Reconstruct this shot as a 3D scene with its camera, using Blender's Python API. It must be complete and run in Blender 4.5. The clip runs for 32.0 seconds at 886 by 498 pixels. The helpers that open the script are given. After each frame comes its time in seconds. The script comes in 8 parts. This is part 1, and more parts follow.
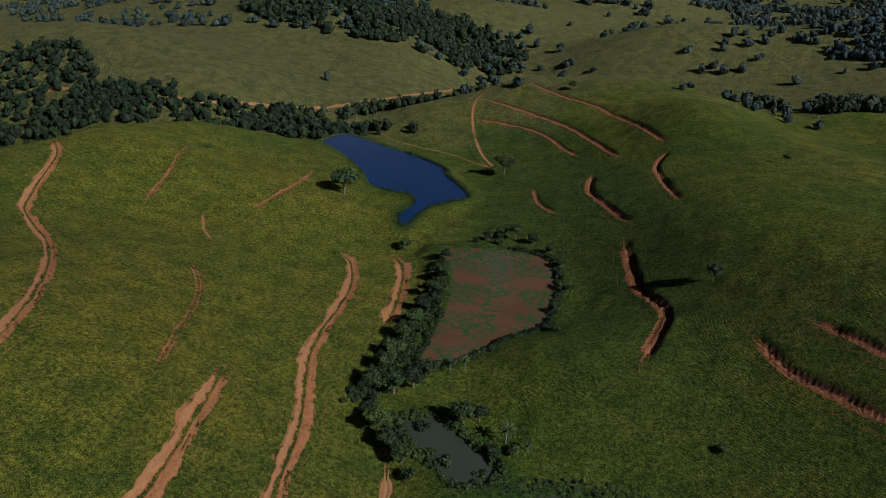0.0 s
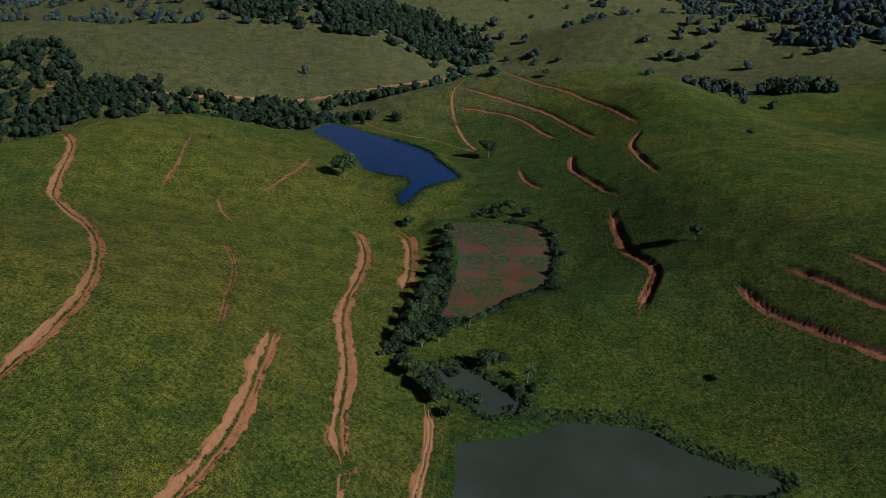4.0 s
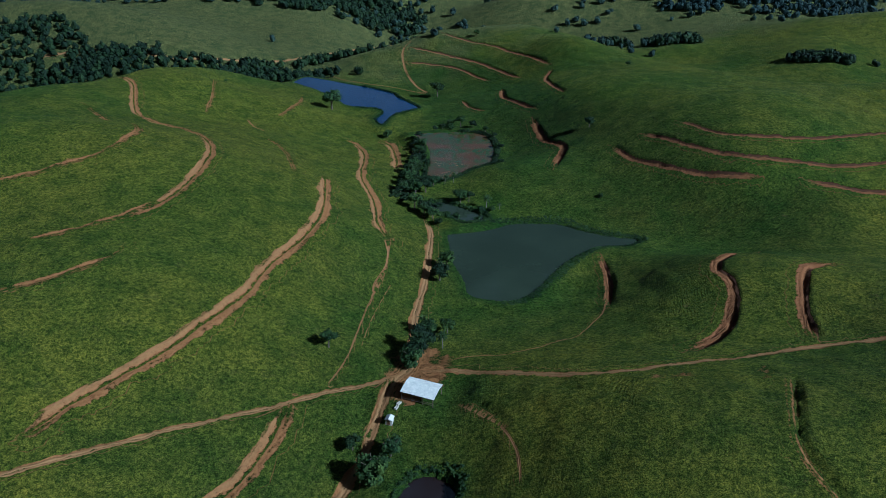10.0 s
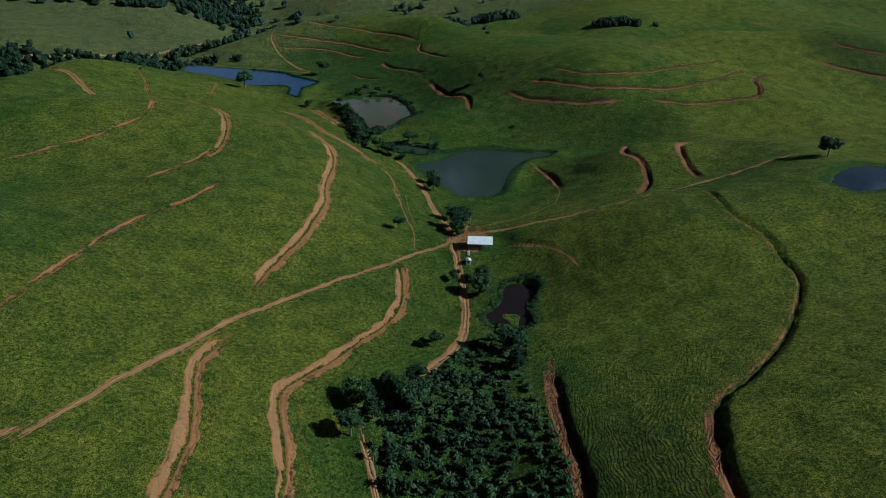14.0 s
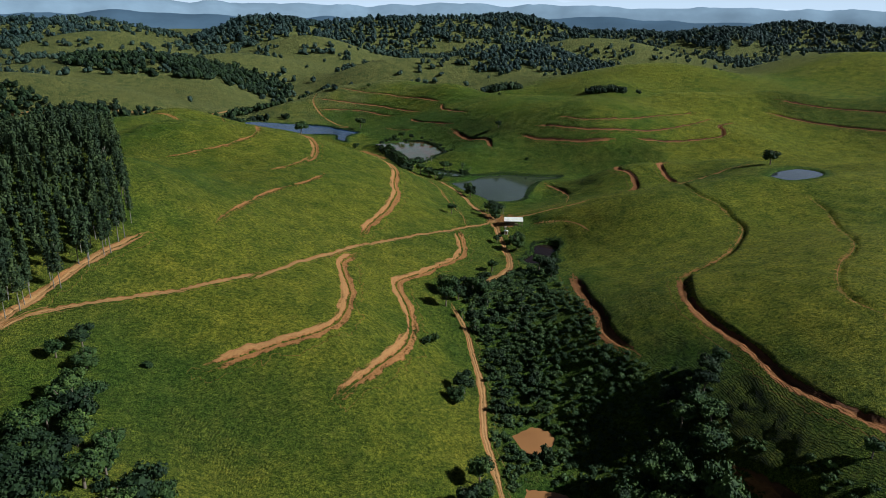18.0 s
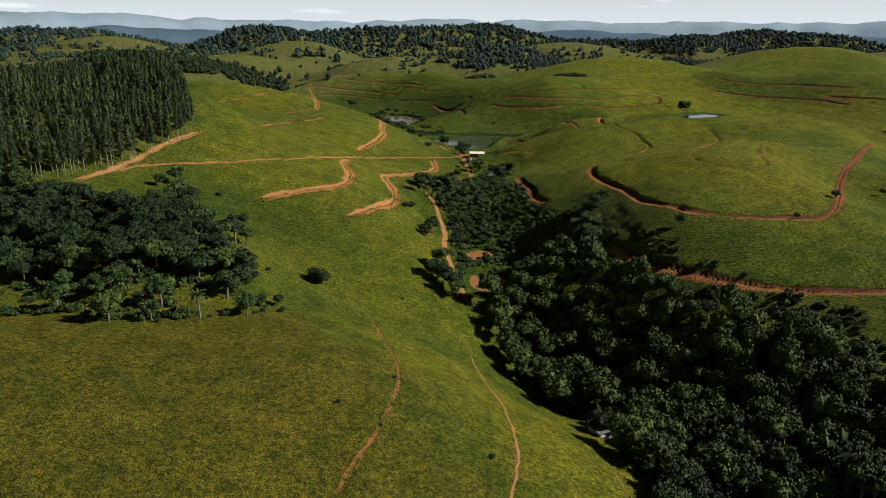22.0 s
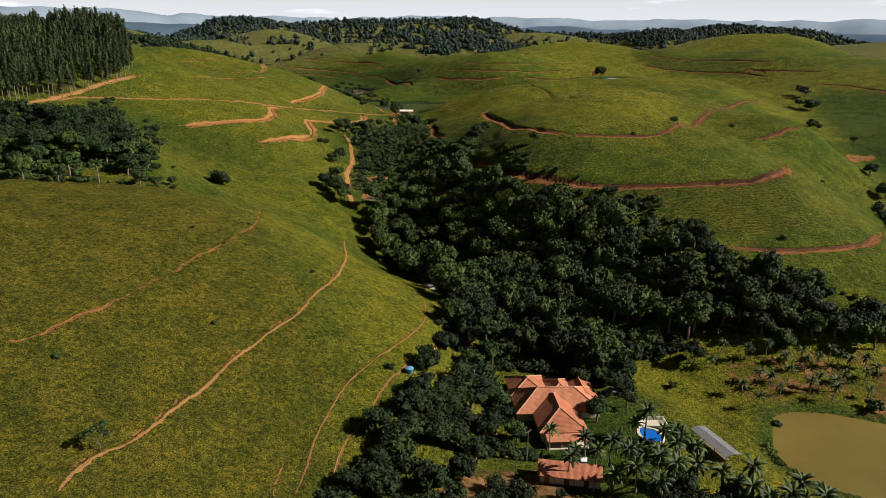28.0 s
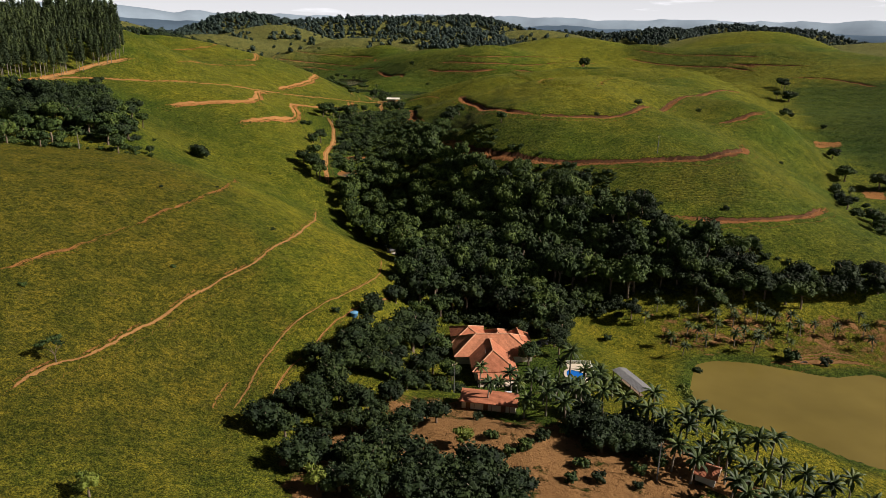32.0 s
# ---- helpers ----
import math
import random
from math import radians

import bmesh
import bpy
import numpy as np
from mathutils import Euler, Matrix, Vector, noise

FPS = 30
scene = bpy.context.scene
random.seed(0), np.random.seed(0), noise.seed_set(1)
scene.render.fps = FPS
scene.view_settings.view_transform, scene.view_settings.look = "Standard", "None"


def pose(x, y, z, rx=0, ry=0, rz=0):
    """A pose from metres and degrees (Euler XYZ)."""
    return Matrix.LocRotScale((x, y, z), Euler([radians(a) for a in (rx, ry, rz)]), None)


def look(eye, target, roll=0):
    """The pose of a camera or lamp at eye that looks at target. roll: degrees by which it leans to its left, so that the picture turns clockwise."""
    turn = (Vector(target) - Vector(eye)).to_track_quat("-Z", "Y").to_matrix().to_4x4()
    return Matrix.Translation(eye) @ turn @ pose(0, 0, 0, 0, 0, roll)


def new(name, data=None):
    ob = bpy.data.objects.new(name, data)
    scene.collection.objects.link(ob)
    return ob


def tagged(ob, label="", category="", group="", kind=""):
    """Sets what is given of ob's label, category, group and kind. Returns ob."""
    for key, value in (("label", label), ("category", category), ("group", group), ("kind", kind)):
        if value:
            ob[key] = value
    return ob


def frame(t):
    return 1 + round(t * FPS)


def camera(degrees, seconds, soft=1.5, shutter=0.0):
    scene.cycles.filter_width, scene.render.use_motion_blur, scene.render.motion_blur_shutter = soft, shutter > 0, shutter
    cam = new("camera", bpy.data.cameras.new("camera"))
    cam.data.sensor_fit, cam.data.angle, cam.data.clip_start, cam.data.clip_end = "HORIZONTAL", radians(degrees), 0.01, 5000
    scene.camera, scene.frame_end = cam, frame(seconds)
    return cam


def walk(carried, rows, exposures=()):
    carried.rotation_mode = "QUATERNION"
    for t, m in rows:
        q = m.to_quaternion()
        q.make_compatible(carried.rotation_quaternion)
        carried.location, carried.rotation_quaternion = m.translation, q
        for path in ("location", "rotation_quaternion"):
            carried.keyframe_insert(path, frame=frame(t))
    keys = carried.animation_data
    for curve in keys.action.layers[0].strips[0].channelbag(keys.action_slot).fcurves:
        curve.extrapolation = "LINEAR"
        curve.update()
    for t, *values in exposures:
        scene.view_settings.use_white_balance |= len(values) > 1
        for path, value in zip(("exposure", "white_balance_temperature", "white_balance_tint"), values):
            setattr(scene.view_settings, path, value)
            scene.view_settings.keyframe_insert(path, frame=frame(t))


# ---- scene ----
cam = camera(64.24, 32.0, 0.5)
PATH = [
    (0, 72.34, 182.16, 120.10, 65.188, -1.095, 10.361),
    (0.5, 71.88, 180.11, 120.22, 65.121, -1.097, 9.842),
    (1, 70.85, 177.33, 120.34, 65.006, -1.102, 9.479),
    (1.5, 68.88, 174.34, 120.46, 64.967, -1.107, 8.406),
    (2, 66.31, 171.37, 120.54, 64.955, -1.098, 7.397),
    (2.5, 63.21, 168.30, 120.60, 64.883, -1.028, 6.552),
    (3, 59.72, 165.10, 120.75, 64.933, -0.970, 6.463),
    (3.5, 56.68, 161.45, 120.90, 64.971, -0.844, 6.458),
    (5.5, 60.14, 123.35, 123.30, 64.370, -0.591, 6.164),
    (6, 56.83, 111.75, 123.51, 64.319, -0.342, 6.267),
    (6.5, 55.07, 100.15, 123.71, 64.054, -0.231, 6.144),
    (7, 55.19, 88.86, 123.96, 63.926, -0.190, 6.050),
    (7.5, 56.11, 78.02, 124.13, 63.853, -0.169, 3.971),
    (8, 56.43, 67.00, 124.13, 63.830, -0.203, 3.260),
    (8.5, 55.73, 56.04, 124.12, 63.800, -0.220, 3.243),
    (9, 53.54, 45.16, 124.25, 63.837, -0.282, 2.580),
    (9.5, 49.71, 34.41, 124.10, 63.927, -0.396, 0.116),
    (10, 41.89, 24.61, 124.02, 64.058, -0.541, -0.245),
    (10.5, 29.70, 16.41, 124.06, 64.280, -0.499, -1.989),
    (11, 15.28, 8.75, 124.09, 64.473, -0.436, -6.997),
    (11.5, -0.00, 0.00, 124.00, 64.655, -0.478, -8.300),
    (12, -15.80, -9.53, 124.05, 64.777, -0.394, -8.290),
    (12.5, -30.70, -19.31, 124.19, 64.651, -0.180, -12.825),
    (13, -42.19, -29.91, 124.10, 64.396, -0.245, -17.080),
    (13.5, -51.03, -41.27, 124.29, 64.157, -0.366, -18.864),
    (14, -59.25, -52.68, 124.07, 64.091, -0.493, -18.874),
    (14.5, -67.63, -64.33, 121.25, 64.105, -0.489, -18.867),
    (16.5, -99.19, -109.08, 118.30, 65.910, -0.781, -19.356),
    (17, -106.22, -120.91, 116.21, 65.975, -0.762, -19.380),
    (17.5, -113.26, -133.03, 114.02, 66.309, -0.721, -19.472),
    (18, -120.24, -145.65, 111.66, 71.062, -0.756, -19.561),
    (18.5, -127.14, -158.69, 109.06, 72.345, -0.745, -19.591),
    (19, -133.97, -172.04, 106.55, 72.257, -0.738, -19.640),
    (19.5, -140.67, -185.96, 103.64, 72.298, -0.659, -19.704),
    (20, -147.30, -200.41, 99.81, 72.254, -0.652, -19.719),
    (20.5, -152.81, -215.17, 96.05, 72.197, -0.378, -19.822),
    (21, -154.79, -229.32, 92.09, 72.369, -0.327, -20.281),
    (21.5, -153.45, -241.91, 88.34, 72.469, -0.426, -20.580),
    (22, -151.14, -252.20, 85.14, 72.563, -0.427, -20.652),
    (22.5, -149.31, -262.31, 81.72, 72.615, -0.560, -20.688),
    (23, -147.99, -272.80, 78.50, 72.684, -0.675, -20.697),
    (23.5, -146.51, -283.36, 75.49, 72.612, -0.665, -20.852),
    (24, -143.31, -293.52, 72.28, 72.576, -0.671, -20.978),
    (24.5, -139.19, -301.85, 69.21, 72.502, -0.770, -21.225),
    (25, -137.28, -304.98, 68.25, 72.581, -0.660, -21.112),
    (25.5, -135.93, -307.19, 67.60, 72.543, -0.637, -21.161),
    (27.5, -130.56, -316.51, 64.20, 72.546, -0.675, -21.261),
    (28, -129.10, -319.01, 63.25, 72.611, -0.646, -21.264),
    (28.5, -127.73, -321.52, 62.40, 72.632, -0.643, -21.292),
    (29, -126.30, -324.24, 61.53, 72.671, -0.635, -21.295),
    (29.5, -124.99, -326.96, 60.70, 72.704, -0.650, -21.289),
    (30, -123.81, -329.53, 59.74, 72.758, -0.705, -21.267),
    (30.5, -122.79, -332.17, 58.75, 72.801, -0.732, -21.165),
    (31, -121.81, -334.88, 57.90, 72.791, -0.774, -21.018),
    (31.5, -121.01, -337.58, 57.17, 72.763, -0.838, -20.876),
    (32, -120.28, -340.22, 56.47, 72.608, -1.019, -20.689),
]
walk(cam, [(t, pose(x, y, z, rx, ry, rz)) for t, x, y, z, rx, ry, rz in PATH],
     [(0, -0.22, 5200, 27), (6, -0.2, 4700, 24), (8, -0.13, 4300, 19), (9, -0.1, 4050, 7), (11, -0.15, 4150, 2), (14, -0.22, 4400, 0), (17, 0.12, 4450, 4), (18, 0.25, 5100, 5), (19, 0.29, 5750, 5), (23, 0.38, 6100, 11), (28, 0.47, 6300, 14), (32, 0.47, 6500, 17)])

# ---- light ----
SUN_DIR = Vector((0.75, -0.37, 0.55)).normalized()
world = bpy.data.worlds.new("sky_world")
scene.world = world
world.use_nodes = True
wn, wl = world.node_tree.nodes, world.node_tree.links
wn.clear()
sky = wn.new("ShaderNodeTexSky")
sky.sky_type = "NISHITA"
sky.sun_disc = False
sky.sun_elevation = math.asin(SUN_DIR.z)
sky.sun_rotation = math.atan2(SUN_DIR.x, SUN_DIR.y)
sky.air_density, sky.dust_density, sky.ozone_density = 1.0, 1.6, 1.0
wtc = wn.new("ShaderNodeTexCoord")
wmap = wn.new("ShaderNodeMapping")
wmap.inputs["Scale"].default_value = (5.0, 5.0, 42.0)
wl.new(wtc.outputs["Generated"], wmap.inputs["Vector"])
wnoise = wn.new("ShaderNodeTexNoise")
wnoise.inputs["Scale"].default_value, wnoise.inputs["Detail"].default_value, wnoise.inputs["Roughness"].default_value = 1.6, 6.0, 0.55
wl.new(wmap.outputs["Vector"], wnoise.inputs["Vector"])
wramp = wn.new("ShaderNodeValToRGB")
wramp.color_ramp.elements[0].position, wramp.color_ramp.elements[1].position = 0.60, 0.72
wl.new(wnoise.outputs["Fac"], wramp.inputs["Fac"])
wmix = wn.new("ShaderNodeMix")
wmix.data_type = "RGBA"
wl.new(wramp.outputs["Color"], wmix.inputs[0])
wl.new(sky.outputs["Color"], wmix.inputs[6])
wmix.inputs[7].default_value = (106.0, 107.0, 108.0, 1)
# pale haze low over the horizon
wsep = wn.new("ShaderNodeSeparateXYZ")
wl.new(wtc.outputs["Generated"], wsep.inputs[0])
whaze = wn.new("ShaderNodeValToRGB")
we = whaze.color_ramp.elements
we[0].position, we[0].color = 0.0, (0.85, 0.85, 0.85, 1)
we[1].position, we[1].color = 0.30, (0, 0, 0, 1)
wl.new(wsep.outputs["Z"], whaze.inputs["Fac"])
wmix2 = wn.new("ShaderNodeMix")
wmix2.data_type = "RGBA"
wl.new(whaze.outputs["Color"], wmix2.inputs[0])
wl.new(wmix.outputs[2], wmix2.inputs[6])
wmix2.inputs[7].default_value = (97.0, 101.0, 101.0, 1)
wbg = wn.new("ShaderNodeBackground")
wbg.inputs["Strength"].default_value = 0.0072
wl.new(wmix2.outputs[2], wbg.inputs["Color"])
wout = wn.new("ShaderNodeOutputWorld")
wl.new(wbg.outputs["Background"], wout.inputs["Surface"])

sun_data = bpy.data.lights.new("sun", "SUN")
sun_data.energy, sun_data.angle, sun_data.color = 5.0, radians(0.6), (1.0, 0.94, 0.84)
sun = new("sun", sun_data)
sun.matrix_world = look(SUN_DIR * 900, (0, 0, 0))

# ---- materials ----
def graph(name, rough=0.9, spec=0.2):
    mat = bpy.data.materials.new(name)
    mat.use_nodes = True
    tree = mat.node_tree
    b = tree.nodes["Principled BSDF"]
    b.inputs["Roughness"].default_value = rough
    b.inputs["Specular IOR Level"].default_value = spec
    return mat, tree.nodes, tree.links, b


def tex_noise(n, l, vec, scale, detail=4.0, rough=0.55, dist=0.0):
    t = n.new("ShaderNodeTexNoise")
    t.inputs["Scale"].default_value, t.inputs["Detail"].default_value = scale, detail
    t.inputs["Roughness"].default_value, t.inputs["Distortion"].default_value = rough, dist
    if vec is not None:
        l.new(vec, t.inputs["Vector"])
    return t.outputs["Fac"]


def ramp(n, l, fac, stops):
    r = n.new("ShaderNodeValToRGB")
    e = r.color_ramp.elements
    while len(e) < len(stops):
        e.new(0.5)
    for k, (pos, col) in zip(e, stops):
        k.position, k.color = pos, (*col, 1) if len(col) == 3 else col
    l.new(fac, r.inputs["Fac"])
    return r.outputs["Color"]


def mixc(n, l, fac, a, b, mode="MIX"):
    m = n.new("ShaderNodeMix")
    m.data_type, m.blend_type = "RGBA", mode
    for sock, v in ((m.inputs[0], fac), (m.inputs[6], a), (m.inputs[7], b)):
        if isinstance(v, (int, float)):
            sock.default_value = v
        elif isinstance(v, tuple):
            sock.default_value = (*v, 1)
        else:
            l.new(v, sock)
    return m.outputs[2]


def mathn(n, l, op, a, b=None, clamp=False):
    m = n.new("ShaderNodeMath")
    m.operation, m.use_clamp = op, clamp
    for sock, v in zip(m.inputs, (a, b)):
        if v is None:
            continue
        if isinstance(v, (int, float)):
            sock.default_value = v
        else:
            l.new(v, sock)
    return m.outputs[0]


def bump(n, l, b, height, strength=0.5, dist=0.1):
    u = n.new("ShaderNodeBump")
    u.inputs["Strength"].default_value, u.inputs["Distance"].default_value = strength, dist
    l.new(height, u.inputs["Height"])
    l.new(u.outputs["Normal"], b.inputs["Normal"])


def simple(name, col, rough=0.7, var=0.25, scale=1.5, spec=0.3, metal=0.0, bumpd=0.02):
    """Two-scale mottled surface of one colour."""
    mat, n, l, b = graph(name, rough, spec)
    tc = n.new("ShaderNodeTexCoord").outputs["Object"]
    big, fine = tex_noise(n, l, tc, scale, 3), tex_noise(n, l, tc, scale * 9, 3)
    lo, hi = tuple(c * (1 - var) for c in col), tuple(min(1, c * (1 + var)) for c in col)
    c1 = ramp(n, l, big, [(0.3, lo), (0.7, hi)])
    c2 = mixc(n, l, 0.5, c1, ramp(n, l, fine, [(0.25, lo), (0.75, hi)]))
    l.new(c2, b.inputs["Base Color"])
    b.inputs["Metallic"].default_value = metal
    if bumpd:
        bump(n, l, b, fine, 0.5, bumpd)
    return mat


def make_ground():
    mat, n, l, b = graph("pasture", 0.95, 0.08)
    pos = n.new("ShaderNodeNewGeometry").outputs["Position"]
    att = lambda k: [setattr(a := n.new("ShaderNodeAttribute"), "attribute_name", k), a][1].outputs["Fac"]
    off = lambda v: mathn(n, l, "SUBTRACT", v, 0.5)
    mul = lambda u, v: mathn(n, l, "MULTIPLY", u, v)
    add = lambda u, v: mathn(n, l, "ADD", u, v)
    n1, n2 = tex_noise(n, l, pos, 0.02, 5), tex_noise(n, l, pos, 0.13, 6, 0.62)
    n3, n4 = tex_noise(n, l, pos, 0.9, 7, 0.72, 0.4), tex_noise(n, l, pos, 3.4, 4, 0.7)
    n5 = tex_noise(n, l, pos, 0.3, 9, 0.72, 0.6)
    # lush and dry also darken and lighten slopes for shade and sun
    lush, dry = (0.029, 0.063, 0.010), (0.146, 0.146, 0.013)
    base = mixc(n, l, ramp(n, l, n1, [(0.35, (0, 0, 0)), (0.65, (1, 1, 1))]), (0.058, 0.092, 0.0100), (0.102, 0.113, 0.013))
    base = mixc(n, l, att("dry"), base, dry)
    base = mixc(n, l, att("lush"), base, lush)
    # far pasture, greyed in its colour for the haze of distance
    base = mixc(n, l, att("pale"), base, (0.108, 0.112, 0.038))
    base = mixc(n, l, att("olive"), base, (0.088, 0.082, 0.0100))
    # tufts and blades, from a few metres down to a hand's width
    tuft = ramp(n, l, n3, [(0.40, (0.46, 0.56, 0.52)), (0.5, (0.98, 0.99, 0.98)), (0.60, (1.56, 1.42, 1.3))])
    base = mixc(n, l, 1.0, base, tuft, "MULTIPLY")
    fine = ramp(n, l, n4, [(0.42, (0.36, 0.43, 0.40)), (0.58, (1.64, 1.53, 1.4))])
    base = mixc(n, l, 0.9, base, fine, "MULTIPLY")
    patch = ramp(n, l, n2, [(0.37, (0.70, 0.79, 0.75)), (0.63, (1.28, 1.18, 1.1))])
    base = mixc(n, l, 1.0, base, patch, "MULTIPLY")
    # dead, straw-coloured grass and worn spots
    straw = ramp(n, l, n5, [(0.55, (0, 0, 0)), (0.72, (0.5, 0.5, 0.5))])
    base = mixc(n, l, mul(straw, n4), base, (0.21, 0.165, 0.045))
    worn = ramp(n, l, tex_noise(n, l, pos, 0.075, 8, 0.72), [(0.66, (0, 0, 0)), (0.73, (0.7, 0.7, 0.7))])
    base = mixc(n, l, mul(worn, n3), base, (0.24, 0.14, 0.06))
    # bare earth: orange clay, darker where it is freshly broken, sandy where it is trodden
    u = add(att("across"), add(mul(off(n5), 1.15), add(mul(off(n3), 0.6), mul(off(n4), 0.35))))
    u4 = mathn(n, l, "MULTIPLY_ADD", u, 0.25)
    u4.node.inputs[2].default_value = 0.5

    def profile(kind, *stops):
        """How bare the ground is across a track of this kind."""
        r = ramp(n, l, u4, [((p + 2) / 4, (v, v, v)) for p, v in stops])
        return mul(r, att(kind))

    bare = profile("bank", (-1.5, 0), (-1.0, 0.7), (-0.55, 0.95), (-0.22, 0.6), (0.02, 0.22), (0.25, 0.8), (0.6, 0.95), (1.0, 0.55), (1.4, 0))
    bare = add(bare, profile("faint", (-1.5, 0), (-0.9, 0.4), (-0.3, 0.55), (0.3, 0.57), (0.8, 0.45), (1.4, 0)))
    bare = add(bare, profile("road", (-1.05, 0), (-0.75, 0.8), (-0.45, 1.0), (-0.12, 0.72), (0.12, 0.72), (0.45, 1.0), (0.75, 0.75), (1.0, 0.5), (1.3, 0)))
    bare = add(bare, profile("path", (-0.9, 0), (-0.4, 0.8), (0.4, 0.8), (0.9, 0)))
    bare = add(bare, profile("ditch", (-1.3, 0), (-0.95, 0.7), (-0.4, 0.95), (0.3, 0.95), (0.75, 0.7), (1.05, 0)))
    bare = add(bare, profile("furrow", (-1.35, 0), (-0.95, 0.42), (0.1, 0.46), (0.45, 0.2), (0.8, 0)))
    bare = add(bare, profile("scar", (-0.6, 0), (-0.36, 0.9), (-0.06, 0.95), (0.1, 0.30), (0.55, 0.36), (0.95, 0.22), (1.4, 0)))
    sandy = add(mul(profile("road", (-0.8, 0), (-0.45, 0.8), (0.45, 0.8), (0.8, 0)), 1.0), add(profile("scar", (-0.5, 0), (-0.3, 0.9), (-0.1, 0.9), (0.1, 0)), profile("path", (-0.6, 0), (-0.2, 0.5), (0.2, 0.5), (0.6, 0))))
    sandy = add(sandy, profile("bank", (0.25, 0), (0.5, 0.45), (0.9, 0.45), (1.2, 0)))
    bare = mathn(n, l, "MAXIMUM", bare, att("soil"))
    e1 = ramp(n, l, n3, [(0.30, (0.125, 0.052, 0.018)), (0.47, (0.285, 0.122, 0.036)), (0.70, (0.45, 0.215, 0.066))])
    earth = mixc(n, l, ramp(n, l, n4, [(0.35, (0, 0, 0)), (0.65, (0.8, 0.8, 0.8))]), e1, (0.35, 0.162, 0.052))
    earth = mixc(n, l, mathn(n, l, "MAXIMUM", sandy, mul(att("pale"), 0.6)), earth, mixc(n, l, n4, (0.28, 0.142, 0.050), (0.46, 0.26, 0.096)))
    # ditch earth toned darker, as if the bank shaded it
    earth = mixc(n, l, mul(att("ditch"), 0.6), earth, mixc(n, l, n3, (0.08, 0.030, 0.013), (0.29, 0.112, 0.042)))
    # topsoil on the steep cut face, taken darker for its shadow
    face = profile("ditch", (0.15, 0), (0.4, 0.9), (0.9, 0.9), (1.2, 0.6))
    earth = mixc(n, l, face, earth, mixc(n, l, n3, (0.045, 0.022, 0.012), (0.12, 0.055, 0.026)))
    earth = mixc(n, l, att("brown"), earth, mixc(n, l, n3, (0.13, 0.062, 0.022), (0.33, 0.180, 0.070)))
    s = add(bare, add(mul(off(n2), 0.9), add(mul(off(n5), 0.7), add(mul(off(n3), 0.75), mul(off(n4), 0.6)))))
    lines = mathn(n, l, "SINE", mathn(n, l, "MULTIPLY_ADD", att("across"), 8.5))
    l.new(mul(n5, 9.0), lines.node.inputs[0].links[0].from_node.inputs[2])
    s = add(s, mul(lines, 0.14))
    s = mul(s, ramp(n, l, bare, [(0.02, (0, 0, 0)), (0.2, (1, 1, 1))]))
    sm = ramp(n, l, s, [(0.40, (0, 0, 0)), (0.56, (1, 1, 1))])
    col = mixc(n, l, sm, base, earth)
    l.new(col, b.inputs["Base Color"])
    # cattle terracettes that follow the contour, and grass relief
    sep = n.new("ShaderNodeSeparateXYZ")
    l.new(pos, sep.inputs[0])
    wob = add(mul(tex_noise(n, l, pos, 0.06, 3), 8.0), add(mul(tex_noise(n, l, pos, 0.3, 3), 2.6), mul(n3, 1.0)))
    ph = mathn(n, l, "FRACT", add(mul(sep.outputs["Z"], 2.9), wob))
    riser = ramp(n, l, ph, [(0.0, (1, 1, 1)), (0.7, (0, 0, 0)), (1.0, (1, 1, 1))])
    wave = mul(mul(riser, att("steps")), ramp(n, l, n2, [(0.36, (0.12, 0.12, 0.12)), (0.6, (1, 1, 1))]))
    hummock, clump = tex_noise(n, l, pos, 0.45, 2.0, 0.55, 0.4), tex_noise(n, l, pos, 1.9, 3.0, 0.6, 0.4)
    turf = add(mul(hummock, 0.5), add(mul(clump, 1.2), mul(n4, 0.5)))
    rough = add(mul(n3, 0.5), add(mul(n5, 0.5), mul(lines, 0.12)))
    relief = add(mul(wave, 2.0), add(mul(turf, mathn(n, l, "SUBTRACT", 1.0, sm)), mul(rough, mul(sm, 0.8))))
    bump(n, l, b, relief, 1.0, 1.0)
    return mat


MAT_GROUND = make_ground()


def make_water(name, col, rough, tint_noise=None):
    mat, n, l, b = graph(name, rough, 0.5)
    pos = n.new("ShaderNodeNewGeometry").outputs["Position"]
    big = tex_noise(n, l, pos, 0.05, 3)
    c = ramp(n, l, big, [(0.3, tuple(v * 0.85 for v in col)), (0.7, tuple(v * 1.15 for v in col))])
    if tint_noise:
        weed = ramp(n, l, tex_noise(n, l, pos, 0.42, 8, 0.78), [(0.45, (0, 0, 0)), (0.52, (1, 1, 1))])
        zone = ramp(n, l, tex_noise(n, l, pos, 0.045, 2), [(0.40, (0.15, 0.15, 0.15)), (0.52, (1, 1, 1))])
        c = mixc(n, l, mathn(n, l, "MULTIPLY", weed, zone), c, tint_noise)
    l.new(c, b.inputs["Base Color"])
    bump(n, l, b, tex_noise(n, l, pos, 2.5, 3), 0.10, 0.02)
    return mat

# ---- land ----
MOUNDS, TRACKS, PONDS, FAR, PADS = [], [], [], [], []


def mound(x, y, radius, height):
    MOUNDS.append((x, y, radius, height))


def hill(x, y, rx, ry, turn, height):
    """A far hill, longer one way than the other."""
    FAR.append((x, y, rx, ry, radians(turn), height))


def pad(x, y, rx, ry, turn, z, blend):
    """Ground levelled for a building, run out into the slopes round it."""
    PADS.append((x, y, rx, ry, radians(turn), z, blend))


def track(kind, width, *line):
    """A strip of bare earth along a line on the ground."""
    TRACKS.append((kind, width, line))


